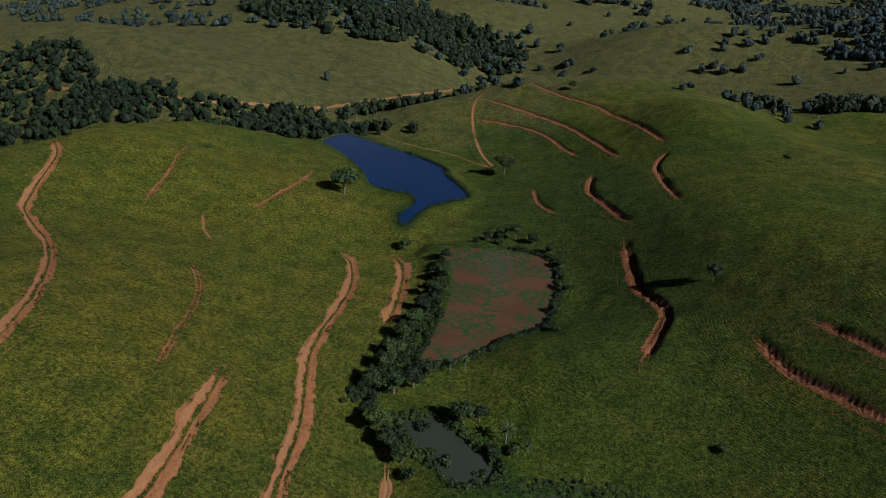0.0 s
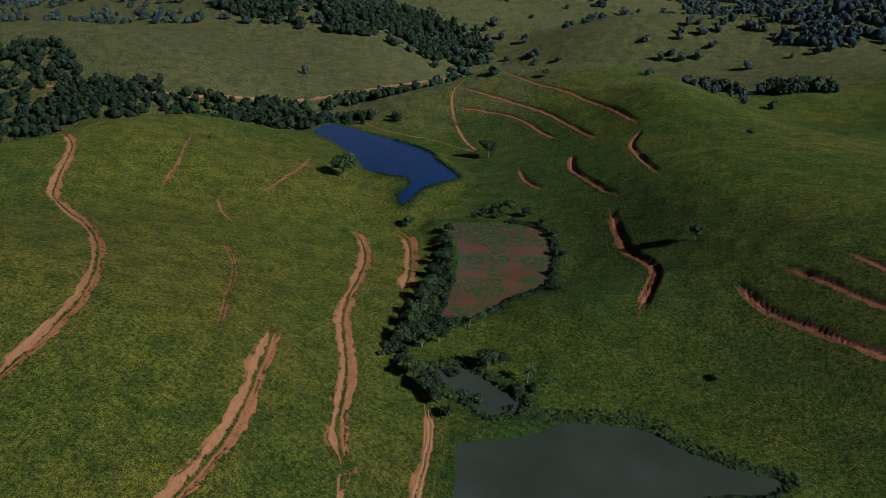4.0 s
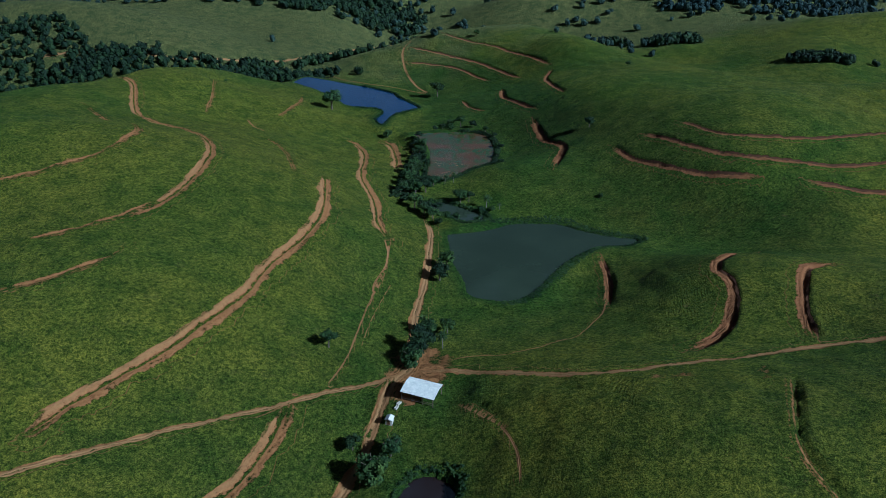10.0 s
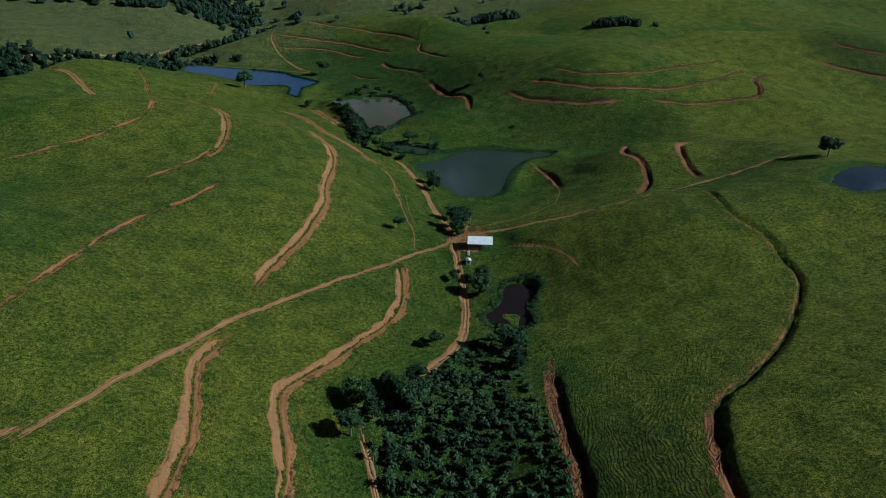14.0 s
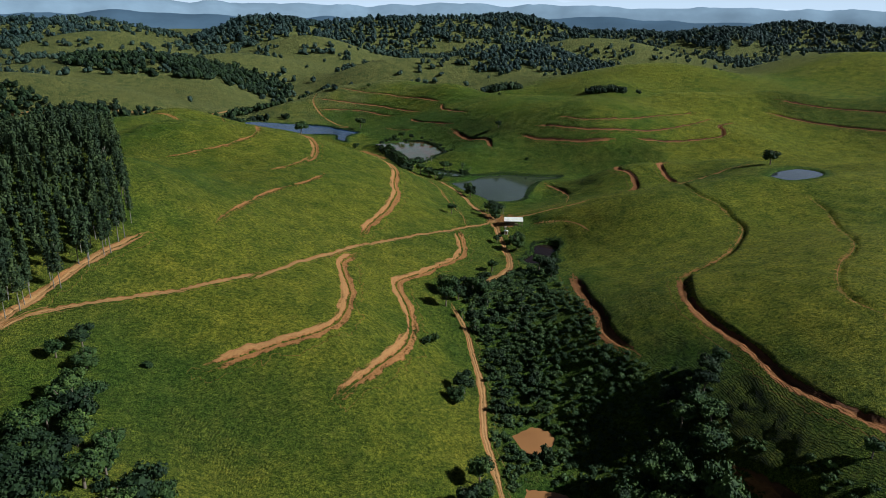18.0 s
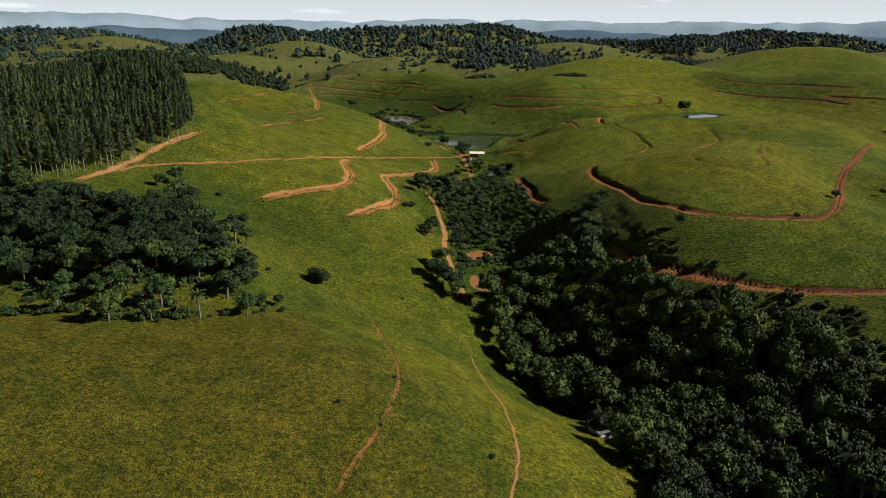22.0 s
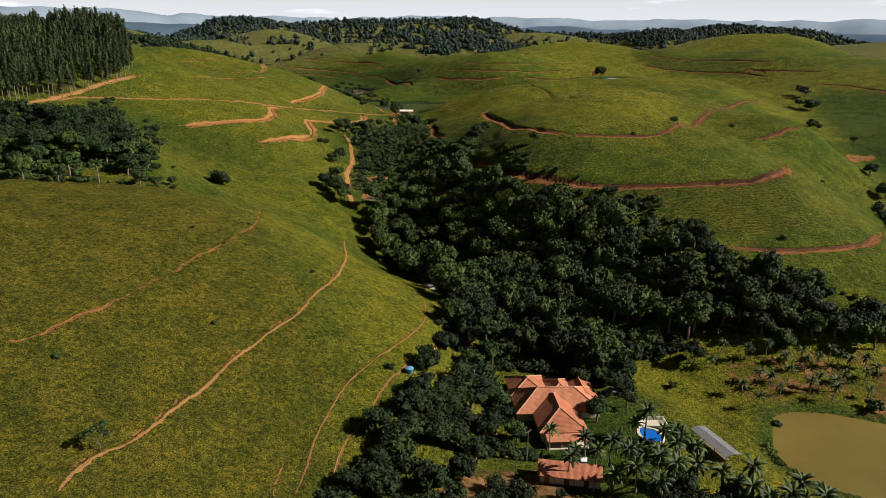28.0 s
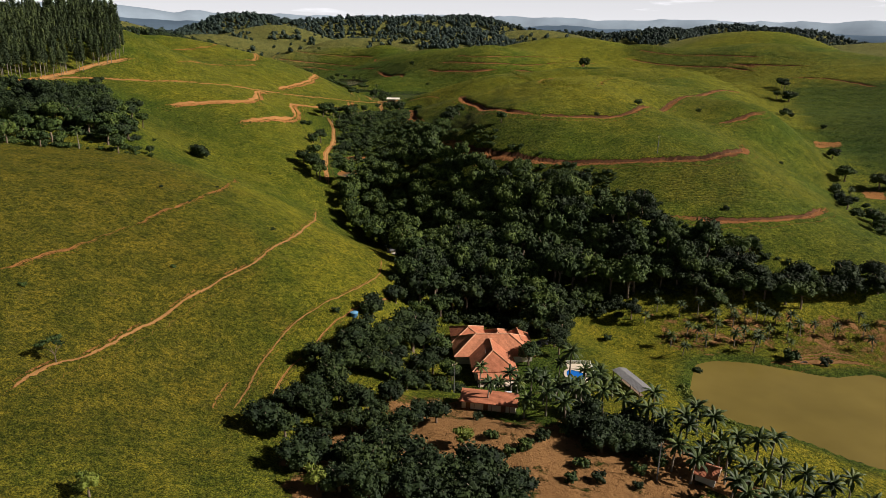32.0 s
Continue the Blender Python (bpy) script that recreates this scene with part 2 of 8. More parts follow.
def pond(level, *shore):
    PONDS.append((level, shore))

mound(-255, 270, 130, 32.19)
mound(5, -315, 130, -33.11)
mound(380, 20, 200, 28.49)
mound(226, 502, 85, 29.38)
mound(100, 334, 85, -15.03)
mound(-278, -128, 85, 32.08)
mound(-34, -94, 36, -18.62)
mound(394, 292, 85, -43.79)
mound(100, 684, 55, 33.55)
mound(-220, 820, 200, 2.92)
mound(-12, 124, 55, -9.93)
mound(72, -16, 55, 22.16)
mound(395, 725, 130, -21.62)
mound(164, 368, 36, 18.79)
mound(330, -185, 130, -36.01)
mound(-34, 302, 36, 13.41)
mound(-122, 478, 36, 21.39)
mound(-34, -6, 36, -19.14)
mound(-124, 124, 55, 13.25)
mound(-320, 544, 85, -59.00)
mound(16, 516, 55, -9.42)
mound(128, 152, 55, -12.62)
mound(142, 148, 36, 5.72)
mound(156, 152, 55, 16.91)
mound(-26, 880, 85, -14.93)
mound(-100, 302, 36, 15.26)
mound(-96, 308, 25, 1.74)
mound(-12, -182, 36, -8.92)
mound(-16, -172, 25, -3.92)
mound(0, -188, 25, -2.85)
mound(252, 236, 36, -2.67)
mound(230, 258, 36, -7.86)
mound(240, 600, 55, -15.42)
mound(-96, -204, 25, -5.63)
mound(-112, -204, 25, -3.70)
mound(-112, -220, 25, -2.07)
mound(352, 40, 55, -21.65)
mound(32, 676, 25, 13.56)
mound(-80, -44, 25, -3.88)
mound(54, 236, 36, -12.02)
mound(64, 244, 25, 5.76)
mound(80, 356, 25, 11.67)
mound(128, -28, 25, -7.88)
mound(-56, 214, 36, 10.58)
mound(128, -44, 25, -2.63)
mound(-166, 412, 36, 9.48)
mound(-160, 420, 25, -0.31)
mound(-166, 390, 36, 5.58)
mound(54, -248, 36, -7.54)
mound(-128, -108, 25, 4.82)
mound(176, -44, 25, 20.41)
mound(144, 596, 25, 5.54)
mound(144, 580, 25, 6.51)
mound(160, 580, 25, 2.78)
mound(144, 244, 25, 7.44)
mound(144, 228, 25, 2.90)
mound(230, 38, 36, 9.83)
mound(-100, 610, 36, -13.40)
mound(230, 346, 36, 8.83)
mound(318, 522, 36, 12.42)
mound(142, 434, 36, 11.35)
mound(120, 456, 36, 2.02)
mound(120, 434, 36, -1.79)
mound(-128, 532, 25, 8.10)
mound(76, -116, 36, 7.49)
mound(76, -138, 36, -0.76)
mound(-32, 52, 25, -9.49)
mound(-64, 372, 25, 4.93)
mound(16, -44, 25, 9.34)
mound(54, 588, 36, -3.68)
mound(296, 412, 36, 6.59)
mound(32, 588, 36, -3.80)
mound(-236, 96, 55, 15.85)
mound(-278, 40, 85, 4.99)
mound(96, 148, 25, 8.22)
mound(0, 420, 25, -2.40)
mound(0, 436, 25, -3.47)
mound(160, 292, 25, -11.90)
mound(-144, -28, 25, 9.71)
mound(-68, 824, 55, 26.29)
mound(400, 372, 25, 9.89)
mound(32, 148, 25, -4.69)
mound(32, 164, 25, -4.33)
mound(16, 164, 25, 1.38)
mound(-166, 170, 36, 11.56)
mound(-144, 164, 25, 1.59)
mound(-144, 148, 25, 4.85)
mound(-144, 292, 25, 3.95)
mound(-144, 276, 25, 4.19)
mound(-144, 308, 25, 2.57)
mound(-160, 564, 25, -12.14)
mound(-96, 500, 25, -9.84)
mound(-78, 764, 36, 4.99)
mound(-64, 468, 25, 4.34)
mound(-64, 452, 25, -0.56)
mound(128, 36, 25, 5.90)
mound(-208, -44, 25, -10.86)
mound(-194, -380, 85, 7.82)
mound(-80, 52, 25, 4.77)
mound(-112, -12, 25, -6.26)
mound(-112, 4, 25, -3.07)
mound(256, 100, 25, 8.06)
mound(288, 164, 25, 4.86)
mound(-16, 660, 25, 11.55)
mound(288, 148, 25, 3.19)
mound(48, 324, 25, -4.97)
mound(-32, -60, 25, -4.50)
mound(0, 260, 25, 4.06)
mound(-64, -156, 25, 1.12)
mound(-48, -156, 25, -7.09)
mound(64, 180, 25, 6.19)
mound(288, 292, 25, 6.11)
mound(230, 434, 36, 3.23)
mound(48, 388, 25, -2.80)
mound(-240, -156, 25, -2.54)
mound(-254, -160, 36, -5.33)
mound(-240, -140, 25, -2.66)
mound(240, 164, 25, -0.83)
mound(240, 180, 25, -5.67)
mound(-34, 610, 36, -2.77)
mound(164, 720, 36, 1.11)
mound(186, 720, 36, 3.14)
mound(164, 698, 36, -2.93)
mound(-96, 548, 25, 3.21)
mound(-80, 548, 25, -1.54)
mound(-80, 532, 25, 1.18)
mound(-210, 522, 36, 3.56)
mound(176, -92, 25, -2.51)
mound(-210, 302, 36, -9.43)
mound(-264, 404, 55, -4.08)
mound(-264, 432, 55, -2.94)
mound(-254, 412, 36, 0.53)
mound(272, 468, 25, -3.38)
mound(208, 212, 25, 5.12)
mound(256, 676, 25, 7.80)
mound(80, 436, 25, -1.06)
mound(80, 420, 25, -4.70)
mound(-160, 4, 25, 3.46)
mound(176, 324, 25, 7.33)
mound(144, 196, 25, -3.84)
mound(160, 196, 25, -5.08)
mound(208, 388, 25, 1.80)
mound(5, 855, 130, -48.05)
mound(208, 372, 25, 4.23)
mound(96, 260, 25, -2.00)
mound(96, 244, 25, -2.31)
mound(144, 100, 25, -3.75)
mound(32, -12, 25, -3.95)
mound(-56, -336, 36, 2.08)
mound(-64, -332, 25, 2.14)
mound(48, -60, 25, -1.40)
mound(48, -76, 25, -2.42)
mound(48, -44, 25, -0.63)
mound(96, 548, 25, -3.50)
mound(-80, 420, 25, -2.45)
mound(-80, -12, 25, 4.58)
mound(32, 724, 25, 2.22)
mound(32, 742, 36, 9.28)
mound(48, -204, 25, -5.57)
mound(176, 644, 25, 4.37)
mound(208, 4, 25, 2.66)
mound(-48, -76, 25, -8.99)
mound(-112, -44, 25, -5.05)
mound(16, 36, 25, 1.69)
mound(96, -188, 25, 3.38)
mound(290, 100, 62, 0.7)
mound(220, 170, 62, 1.4)
mound(290, 170, 62, -0.6)
mound(360, 170, 62, -2.6)
mound(500, 170, 62, 2.6)
mound(570, 170, 62, 0.9)
mound(220, 240, 62, 3.9)
mound(360, 240, 62, 0.7)
mound(430, 240, 62, 13.0)
mound(500, 240, 62, 12.5)
mound(570, 240, 62, 3.1)
mound(290, 310, 62, 5.6)
mound(360, 310, 62, 11.4)
mound(430, 310, 62, 24.9)
mound(500, 310, 62, 15.7)
mound(570, 310, 62, 3.4)
mound(290, 380, 62, 2.7)
mound(360, 380, 62, 12.9)
mound(430, 380, 62, 11.0)
mound(500, 380, 62, 3.7)
mound(570, 380, 62, 0.9)
mound(290, 450, 62, 0.8)
mound(360, 450, 62, 3.8)
mound(570, 450, 62, 0.8)
mound(710, 450, 62, 0.8)
mound(780, 450, 62, 3.6)
mound(290, 520, 62, 3.9)
mound(360, 520, 62, -4.3)
mound(430, 520, 62, -1.2)
mound(500, 520, 62, 4.1)
mound(570, 520, 62, 3.5)
mound(640, 520, 62, 0.9)
mound(710, 520, 62, 3.3)
mound(780, 520, 62, 13.7)
mound(850, 520, 62, 17.1)
mound(290, 590, 62, 3.8)
mound(360, 590, 62, 1.9)
mound(430, 590, 62, 8.3)
mound(500, 590, 62, 11.1)
mound(570, 590, 62, 5.0)
mound(640, 590, 62, 1.1)
mound(710, 590, 62, 7.3)
mound(780, 590, 62, 16.9)
mound(850, 590, 62, 17.3)
mound(920, 590, 62, 6.1)
mound(150, 660, 62, 6.3)
mound(220, 660, 62, 2.4)
mound(290, 660, 62, 3.0)
mound(360, 660, 62, 12.0)
mound(430, 660, 62, 18.5)
mound(500, 660, 62, 17.2)
mound(570, 660, 62, 5.5)
mound(640, 660, 62, 2.5)
mound(710, 660, 62, 13.7)
mound(780, 660, 62, 15.2)
mound(850, 660, 62, 6.5)
mound(920, 660, 62, 1.6)
mound(290, 730, 62, 5.2)
mound(360, 730, 62, 11.6)
mound(430, 730, 62, 11.5)
mound(500, 730, 62, 9.8)
mound(570, 730, 62, 3.4)
mound(640, 730, 62, 2.5)
mound(710, 730, 62, 9.7)
mound(780, 730, 62, 9.2)
mound(850, 730, 62, 2.4)
mound(220, 800, 62, 0.7)
mound(290, 800, 62, 4.2)
mound(360, 800, 62, 5.7)
mound(430, 800, 62, 3.0)
mound(500, 800, 62, 1.7)
mound(570, 800, 62, 0.6)
mound(640, 800, 62, 0.6)
mound(710, 800, 62, 2.0)
mound(780, 800, 62, 1.8)
mound(290, 870, 62, 1.0)
mound(360, 870, 62, 1.4)
mound(220, 940, 62, -0.9)
mound(290, 940, 62, -0.7)
mound(220, 1010, 62, -1.3)
mound(290, 1010, 62, -1.1)
mound(120, 490, 36, 0.8)
mound(120, 540, 36, 1.8)
mound(120, 590, 36, 0.6)
mound(175, 390, 36, 0.4)
mound(175, 440, 36, 1.1)
mound(175, 540, 36, 2.5)
mound(175, 590, 36, 1.1)
mound(230, 340, 36, 0.8)
mound(230, 390, 36, 3.4)
mound(230, 440, 36, 0.9)
mound(230, 490, 36, -3.6)
mound(230, 540, 36, -2.2)
mound(285, 340, 36, 0.4)
mound(285, 390, 36, 1.2)
mound(285, 440, 36, -1.4)
mound(285, 490, 36, -10.9)
mound(285, 540, 36, -9.5)
mound(285, 590, 36, 4.1)
mound(340, 390, 36, 5.6)
mound(340, 440, 36, 4.5)
mound(340, 490, 36, -9.7)
mound(340, 540, 36, -1.0)
mound(340, 590, 36, 8.8)
mound(395, 340, 36, -2.1)
mound(395, 390, 36, 1.1)
mound(395, 440, 36, 4.8)
mound(395, 490, 36, 0.4)
mound(395, 540, 36, 4.9)
mound(395, 590, 36, 0.9)
mound(450, 340, 36, -0.9)
mound(450, 390, 36, -0.6)
mound(450, 590, 36, -1.0)
hill(145, 912, 85, 55, 10, 46)
hill(403, 930, 110, 65, 10, 50)
hill(-170, 905, 190, 110, 8, 14)
hill(-300, 660, 110, 70, 0, 48)
hill(-420, 1050, 153, 130, 0, 30)
hill(-520, 300, 200, 300, 0, 20)
hill(700, -100, 260, 200, 0, 22)
hill(113, 1277, 102, 85, 10, 54)
hill(-238, 1247, 110.5, 85, 0, 62)
hill(-31, 1044, 89.25, 65, 0, 44)
hill(713, 1149, 144.5, 85, -10, 54)
hill(-123, 905, 95, 62, 0, 36)
hill(71, 1788, 108, 96, 0, 69)
hill(341, 1842, 136.8, 112, 0, 65)
hill(652, 1849, 136.8, 112, 0, 61)
hill(864, 1865, 108, 104, 0, 55)
hill(1199, 1786, 144, 112, 0, 53)
hill(1334, 1559, 100.8, 88, 0, 55)
hill(1585, 1602, 122.4, 104, 0, 65)
hill(1780, 1440, 129.6, 104, 0, 47)
hill(-377, 2088, 158.4, 120, 0, 59)
hill(-468, 1774, 129.6, 112, 0, 55)
hill(-900, 1700, 172.8, 128, 0, 47)
hill(1900, 900, 300, 200, 0, 60)
hill(215, -40, 130, 38, 60, -24)

PAD_HOUSE, PAD_ANNEX, PAD_SHED, PAD_POOL = -27.0, -21.7, 1.9, -26.2
pad(-46.6, -186.7, 12.5, 17, -17.3, PAD_HOUSE, 22)
pad(-28, -184, 8, 7, 0, -26.8, 12)
pad(-31.2, -203, 6.5, 8, -22, PAD_POOL, 12)
pad(-64.6, -215.9, 10, 3.2, -31, PAD_ANNEX, 9)
pad(37.8, 182.3, 6.5, 5, -21.7, PAD_SHED, 9)

def land(x, y):
    """Height of the ground without tracks and ponds."""
    z = np.full(np.shape(x), 5.0)
    for cx, cy, s, a in MOUNDS:
        z = z + a * np.exp(-((x - cx) ** 2 + (y - cy) ** 2) / (2 * s * s))
    for cx, cy, rx, ry, a, h in FAR:
        u, v = (x - cx) * math.cos(a) + (y - cy) * math.sin(a), (y - cy) * math.cos(a) - (x - cx) * math.sin(a)
        z = z + h * np.exp(-0.5 * ((u / rx) ** 2 + (v / ry) ** 2))
    away = np.hypot((x - 20) / 420, (y - 150) / 620)
    far = np.clip(away - 1.15, 0, 1.2)
    roll = np.sin(x * 0.0061 + 1.3 * np.sin(y * 0.0037)) * np.cos(y * 0.0053 + 1.1 * np.sin(x * 0.0043 + 0.7)) + 0.5 * np.sin(x * 0.013 + y * 0.011 + 0.4)
    return z + far * (9 * roll) - 3 * far


def line_near(x, y, pts):
    """Distance to a line of points, the offset from its nearest point, and the side of the line."""
    best, ox, oy, cross = np.full(x.shape, 1e9), np.zeros(x.shape), np.zeros(x.shape), np.ones(x.shape)
    for (x0, y0), (x1, y1) in zip(pts, pts[1:]):
        dx, dy = x1 - x0, y1 - y0
        k = np.clip(((x - x0) * dx + (y - y0) * dy) / max(dx * dx + dy * dy, 1e-9), 0, 1)
        ex, ey = x - x0 - k * dx, y - y0 - k * dy
        d = np.hypot(ex, ey)
        m = d < best
        best[m], ox[m], oy[m], cross[m] = d[m], ex[m], ey[m], (dx * ey - dy * ex)[m] + 1e-12
    return best, ox, oy, cross


def smooth_line(pts, step=3.0):
    """Catmull-Rom curve through the points."""
    p = [np.array(q, float) for q in pts]
    p = [2 * p[0] - p[1], *p, 2 * p[-1] - p[-2]]
    out = []
    for a, b, c, d in zip(p, p[1:], p[2:], p[3:]):
        k = max(2, int(np.linalg.norm(c - b) / step))
        for t in np.arange(k) / k:
            out.append(0.5 * (2 * b + (c - a) * t + (2 * a - 5 * b + 4 * c - d) * t * t + (3 * b - a - 3 * c + d) * t ** 3))
    return [tuple(q) for q in (*out, p[-2])]


def inside(x, y, poly):
    r = np.zeros(x.shape, bool)
    for (x0, y0), (x1, y1) in zip(poly, (*poly[1:], poly[0])):
        c = (y0 > y) != (y1 > y)
        if y1 != y0:
            r ^= c & (x < (x1 - x0) * (y - y0) / (y1 - y0) + x0)
    return r


def smoothstep(a, b, v):
    t = np.clip((v - a) / (b - a), 0, 1)
    return t * t * (3 - 2 * t)


def wave_noise(x, y, scale, seed):
    """Cheap smooth noise of about -1 to 1."""
    rs = np.random.RandomState(seed)
    z = np.zeros(np.shape(x))
    for k in range(7):
        a, ph, f = rs.uniform(0, 6.28), rs.uniform(0, 6.28), rs.uniform(0.6, 1.7) / scale
        z = z + np.sin((x * math.cos(a) + y * math.sin(a)) * f * 6.28 + ph + 1.3 * np.sin((x * math.sin(a) - y * math.cos(a)) * f * 3.1 + ph))
    return z / 4.2

track("bank", 1.85, (-144.1, 442.9), (-132.8, 429.4), (-124.9, 408.5), (-115.8, 387.8), (-106.8, 378.8), (-88.9, 363.5), (-70.4, 341.2), (-57.5, 318.9), (-50.9, 301.4), (-50.1, 289.7), (-50, 281.8), (-51.4, 271.6), (-53.2, 263.4), (-55.8, 254.7), (-59.9, 247.1), (-63.8, 242.3))
track("faint", 1.7, (-136.7, 378), (-127.9, 369.3), (-101, 338.5), (-83.3, 310.9), (-81.7, 295.5), (-83.5, 284.8), (-89.1, 275.4), (-102.9, 262.3), (-120.4, 250.5), (-134.4, 241))
track("bank", 2.1, (-8.2, 319.7), (-4.6, 296.1), (-3.2, 279.6), (-4.3, 265.2), (-7.5, 252.4), (-11, 242.8), (-13.9, 233.3), (-16.1, 223.8), (-18.2, 213), (-31.4, 184), (-37.8, 174.5), (-44.8, 164.4), (-51.5, 152.6))
track("bank", 2.15, (-14, 426.4), (-7.4, 424.2), (-0.1, 403.8), (2.7, 382.3), (3.5, 360.3), (5.9, 342.9), (11, 325.6), (14.7, 310.3), (16.4, 295.2), (18.6, 286.6), (21.9, 279.9))
track("path", 0.6, (21.9, 279.9), (21.4, 275.3), (22.9, 267.3), (22.6, 255.8), (19.9, 244.6), (19.6, 233.9), (19.6, 228.8))
track("bank", 2.6, (8.3, 435.1), (14.5, 424.2), (19, 396.7), (20.1, 375.4))
track("faint", 1.7, (-48.1, 376.1), (-39, 366.6), (-31.5, 351.1), (-24.8, 329.5), (-18.6, 308.3))
track("faint", 1.5, (-53.4, 516.7), (-48.1, 478.1), (-50.6, 454.1), (-53.6, 439.1))
track("faint", 1.6, (-99.9, 475.5), (-93.3, 447.1), (-90.2, 417.3))
track("faint", 1.7, (-55.9, 222.0), (-57, 215.5), (-69.4, 199.8), (-82.3, 188.6), (-91.8, 174.7), (-100.5, 153.8), (-107.7, 136.7), (-113.2, 124.2))
track("road", 0.75, (29.3, 191.6), (10.8, 182), (-4.2, 171.8), (-23.1, 160.1), (-39.9, 148.6), (-54.7, 137.4), (-61.3, 131.8), (-70.6, 120.6), (-79.9, 110.3), (-88.2, 101.5), (-98.4, 89.7), (-104.8, 83.3))
track("road", 0.75, (-125.8, 75.1), (-144.3, 69.2), (-164.1, 61.7), (-174.1, 52.7))
track("road", 0.7, (-127.6, 74.6), (-117.2, 79.5), (-104.2, 86.9))
track("road", 1.7, (-139.7, 104.1), (-151.3, 91.9), (-164.7, 72), (-174.5, 56.1), (-180.9, 48.1), (-187.9, 39.8))
track("bank", 2.1, (-63.5, 121.9), (-68, 114.7), (-70.2, 109.5), (-71.2, 98.2), (-72.8, 82.3), (-80.7, 60.6), (-90.9, 50.9), (-107.1, 44.7), (-122.7, 38.5))
track("bank", 2.1, (2, 174.8), (-0.7, 159.9), (-6.3, 145.3), (-13.9, 134.8), (-23, 126.9), (-33.5, 116.9), (-46.1, 106.4), (-49.5, 102.7), (-51.5, 96.1), (-52.8, 75.6), (-59.4, 57.2), (-73.1, 39.8), (-88.1, 26.5))
track("road", 1.5, (36.3, 315.1), (38.9, 301.9), (38.6, 276.9), (37.3, 252.5), (34.9, 234.6), (34.3, 222.3), (34.3, 198.5), (29.4, 188.8), (27.5, 181.1), (23.8, 169))
track("road", 1.56, (28.7, 190), (25.1, 170.1), (19.2, 148.2), (9, 123.8), (-2.7, 111.6), (-12.6, 105))
track("road", 1.2, (-32.6, 86.2), (-32.6, 73.4), (-35.2, 57.9), (-39.9, 38.4), (-48.1, 16.9), (-50.9, 3.8), (-54.4, -12.3), (-57.3, -29.4))
track("road", 1.4, (40, 194.9), (46.6, 194), (63.6, 185.7), (85.7, 176), (111.3, 179), (146, 187.6), (176.1, 185.7), (192.1, 184))
track("ditch", 1.6, (130.4, 366.4), (138.4, 349.2), (160, 329.1), (181.8, 319.2))
track("ditch", 1.6, (203.7, 313), (225.4, 305.8), (255.7, 300.7), (268.8, 298.8), (278.1, 307.2), (287.4, 322.9), (306.5, 331.3))
track("ditch", 1.4, (145.4, 366.1), (171.8, 334.8), (211.6, 321.9), (242.5, 323.7), (267.8, 330.2), (289, 340.1))
track("ditch", 1.3, (161.9, 364.8), (177.1, 345), (211.9, 338.3), (254.8, 348.4), (285.8, 357.3))
track("ditch", 1.32, (46.2, 666.3), (69.7, 643.9), (91, 622.7), (109.3, 588.4), (123.1, 553.4))
track("ditch", 1.43, (19.6, 651.8), (45.5, 636), (71.5, 611.7), (88.3, 583.1), (101.2, 553.2))
track("ditch", 1.32, (16.8, 632.8), (35.9, 625.5), (58.4, 608.1), (79.4, 570.4))
track("path", 1.6, (16.8, 664.5), (10.8, 647.9), (13.7, 624.2), (22.4, 594.4), (34.2, 566.9))
track("ditch", 1.32, (59.4, 517.7), (63.4, 493.9), (70.4, 478.7))
track("ditch", 1.98, (87.5, 526.7), (86.3, 500), (94.1, 472.7), (101.2, 454.4))
track("ditch", 2.2, (99.3, 439.1), (101, 420), (103, 405.1), (108.3, 391.9), (108.7, 383.1), (104.2, 369.6), (100.2, 357.9))
track("ditch", 1.43, (123.2, 538.3), (116.6, 517.8), (117, 489.9), (119.6, 463.5))
track("path", 0.72, (-49.1, 638), (-49.1, 623.5), (-37.1, 606.3), (-15.7, 592.1), (6.5, 585.4), (32.6, 566.7))
track("ditch", 1.43, (108.4, 278.7), (106.3, 256.9), (101.5, 236.3))
track("ditch", 2.09, (167, 271.9), (138.7, 241.1), (138.1, 229.5), (136.4, 219.3), (129.8, 205.5), (121.5, 196.3), (114.1, 191))
track("ditch", 2.09, (175.8, 236), (165.5, 232.5), (158.9, 222.1), (153.4, 208), (150.3, 194.6))
track("furrow", 1.8, (128.4, 164.7), (117.7, 138.7), (120, 123), (116.6, 109.1), (111.6, 96), (90.9, 77.4), (75.7, 67.1), (59.6, 58.9), (50.4, 55.7), (41.9, 47.1), (35.6, 36.6))
track("ditch", 2.09, (45.9, 53.9), (33.2, 33.5), (29.3, 17.3), (27.9, -1.5), (22.8, -21.9), (23.5, -37.8), (27.2, -47.6), (34, -53.7))
track("ditch", 1.98, (31.7, -52.8), (54.5, -61.8), (76.3, -64.2), (126.9, -23.1), (142.5, -10.9), (199.7, 28), (259.4, 67.5))
track("ditch", 2.42, (25.2, 95.3), (15.5, 70.1), (10, 49.9), (5.5, 38.4), (6.1, 26.3))
track("ditch", 2.42, (-2.4, -34.2), (3, -57.1), (14.4, -75), (26.7, -88.9), (41.1, -101.4), (58.7, -111.8), (80, -115.1), (113.1, -97.4), (128.3, -81.3))
track("ditch", 1.65, (44.5, -146.8), (55.7, -152.6), (71.4, -156.5), (90.4, -156), (110.5, -145.7))
track("ditch", 1.65, (140.7, -50.5), (156.6, -50.5), (169.8, -48.1))
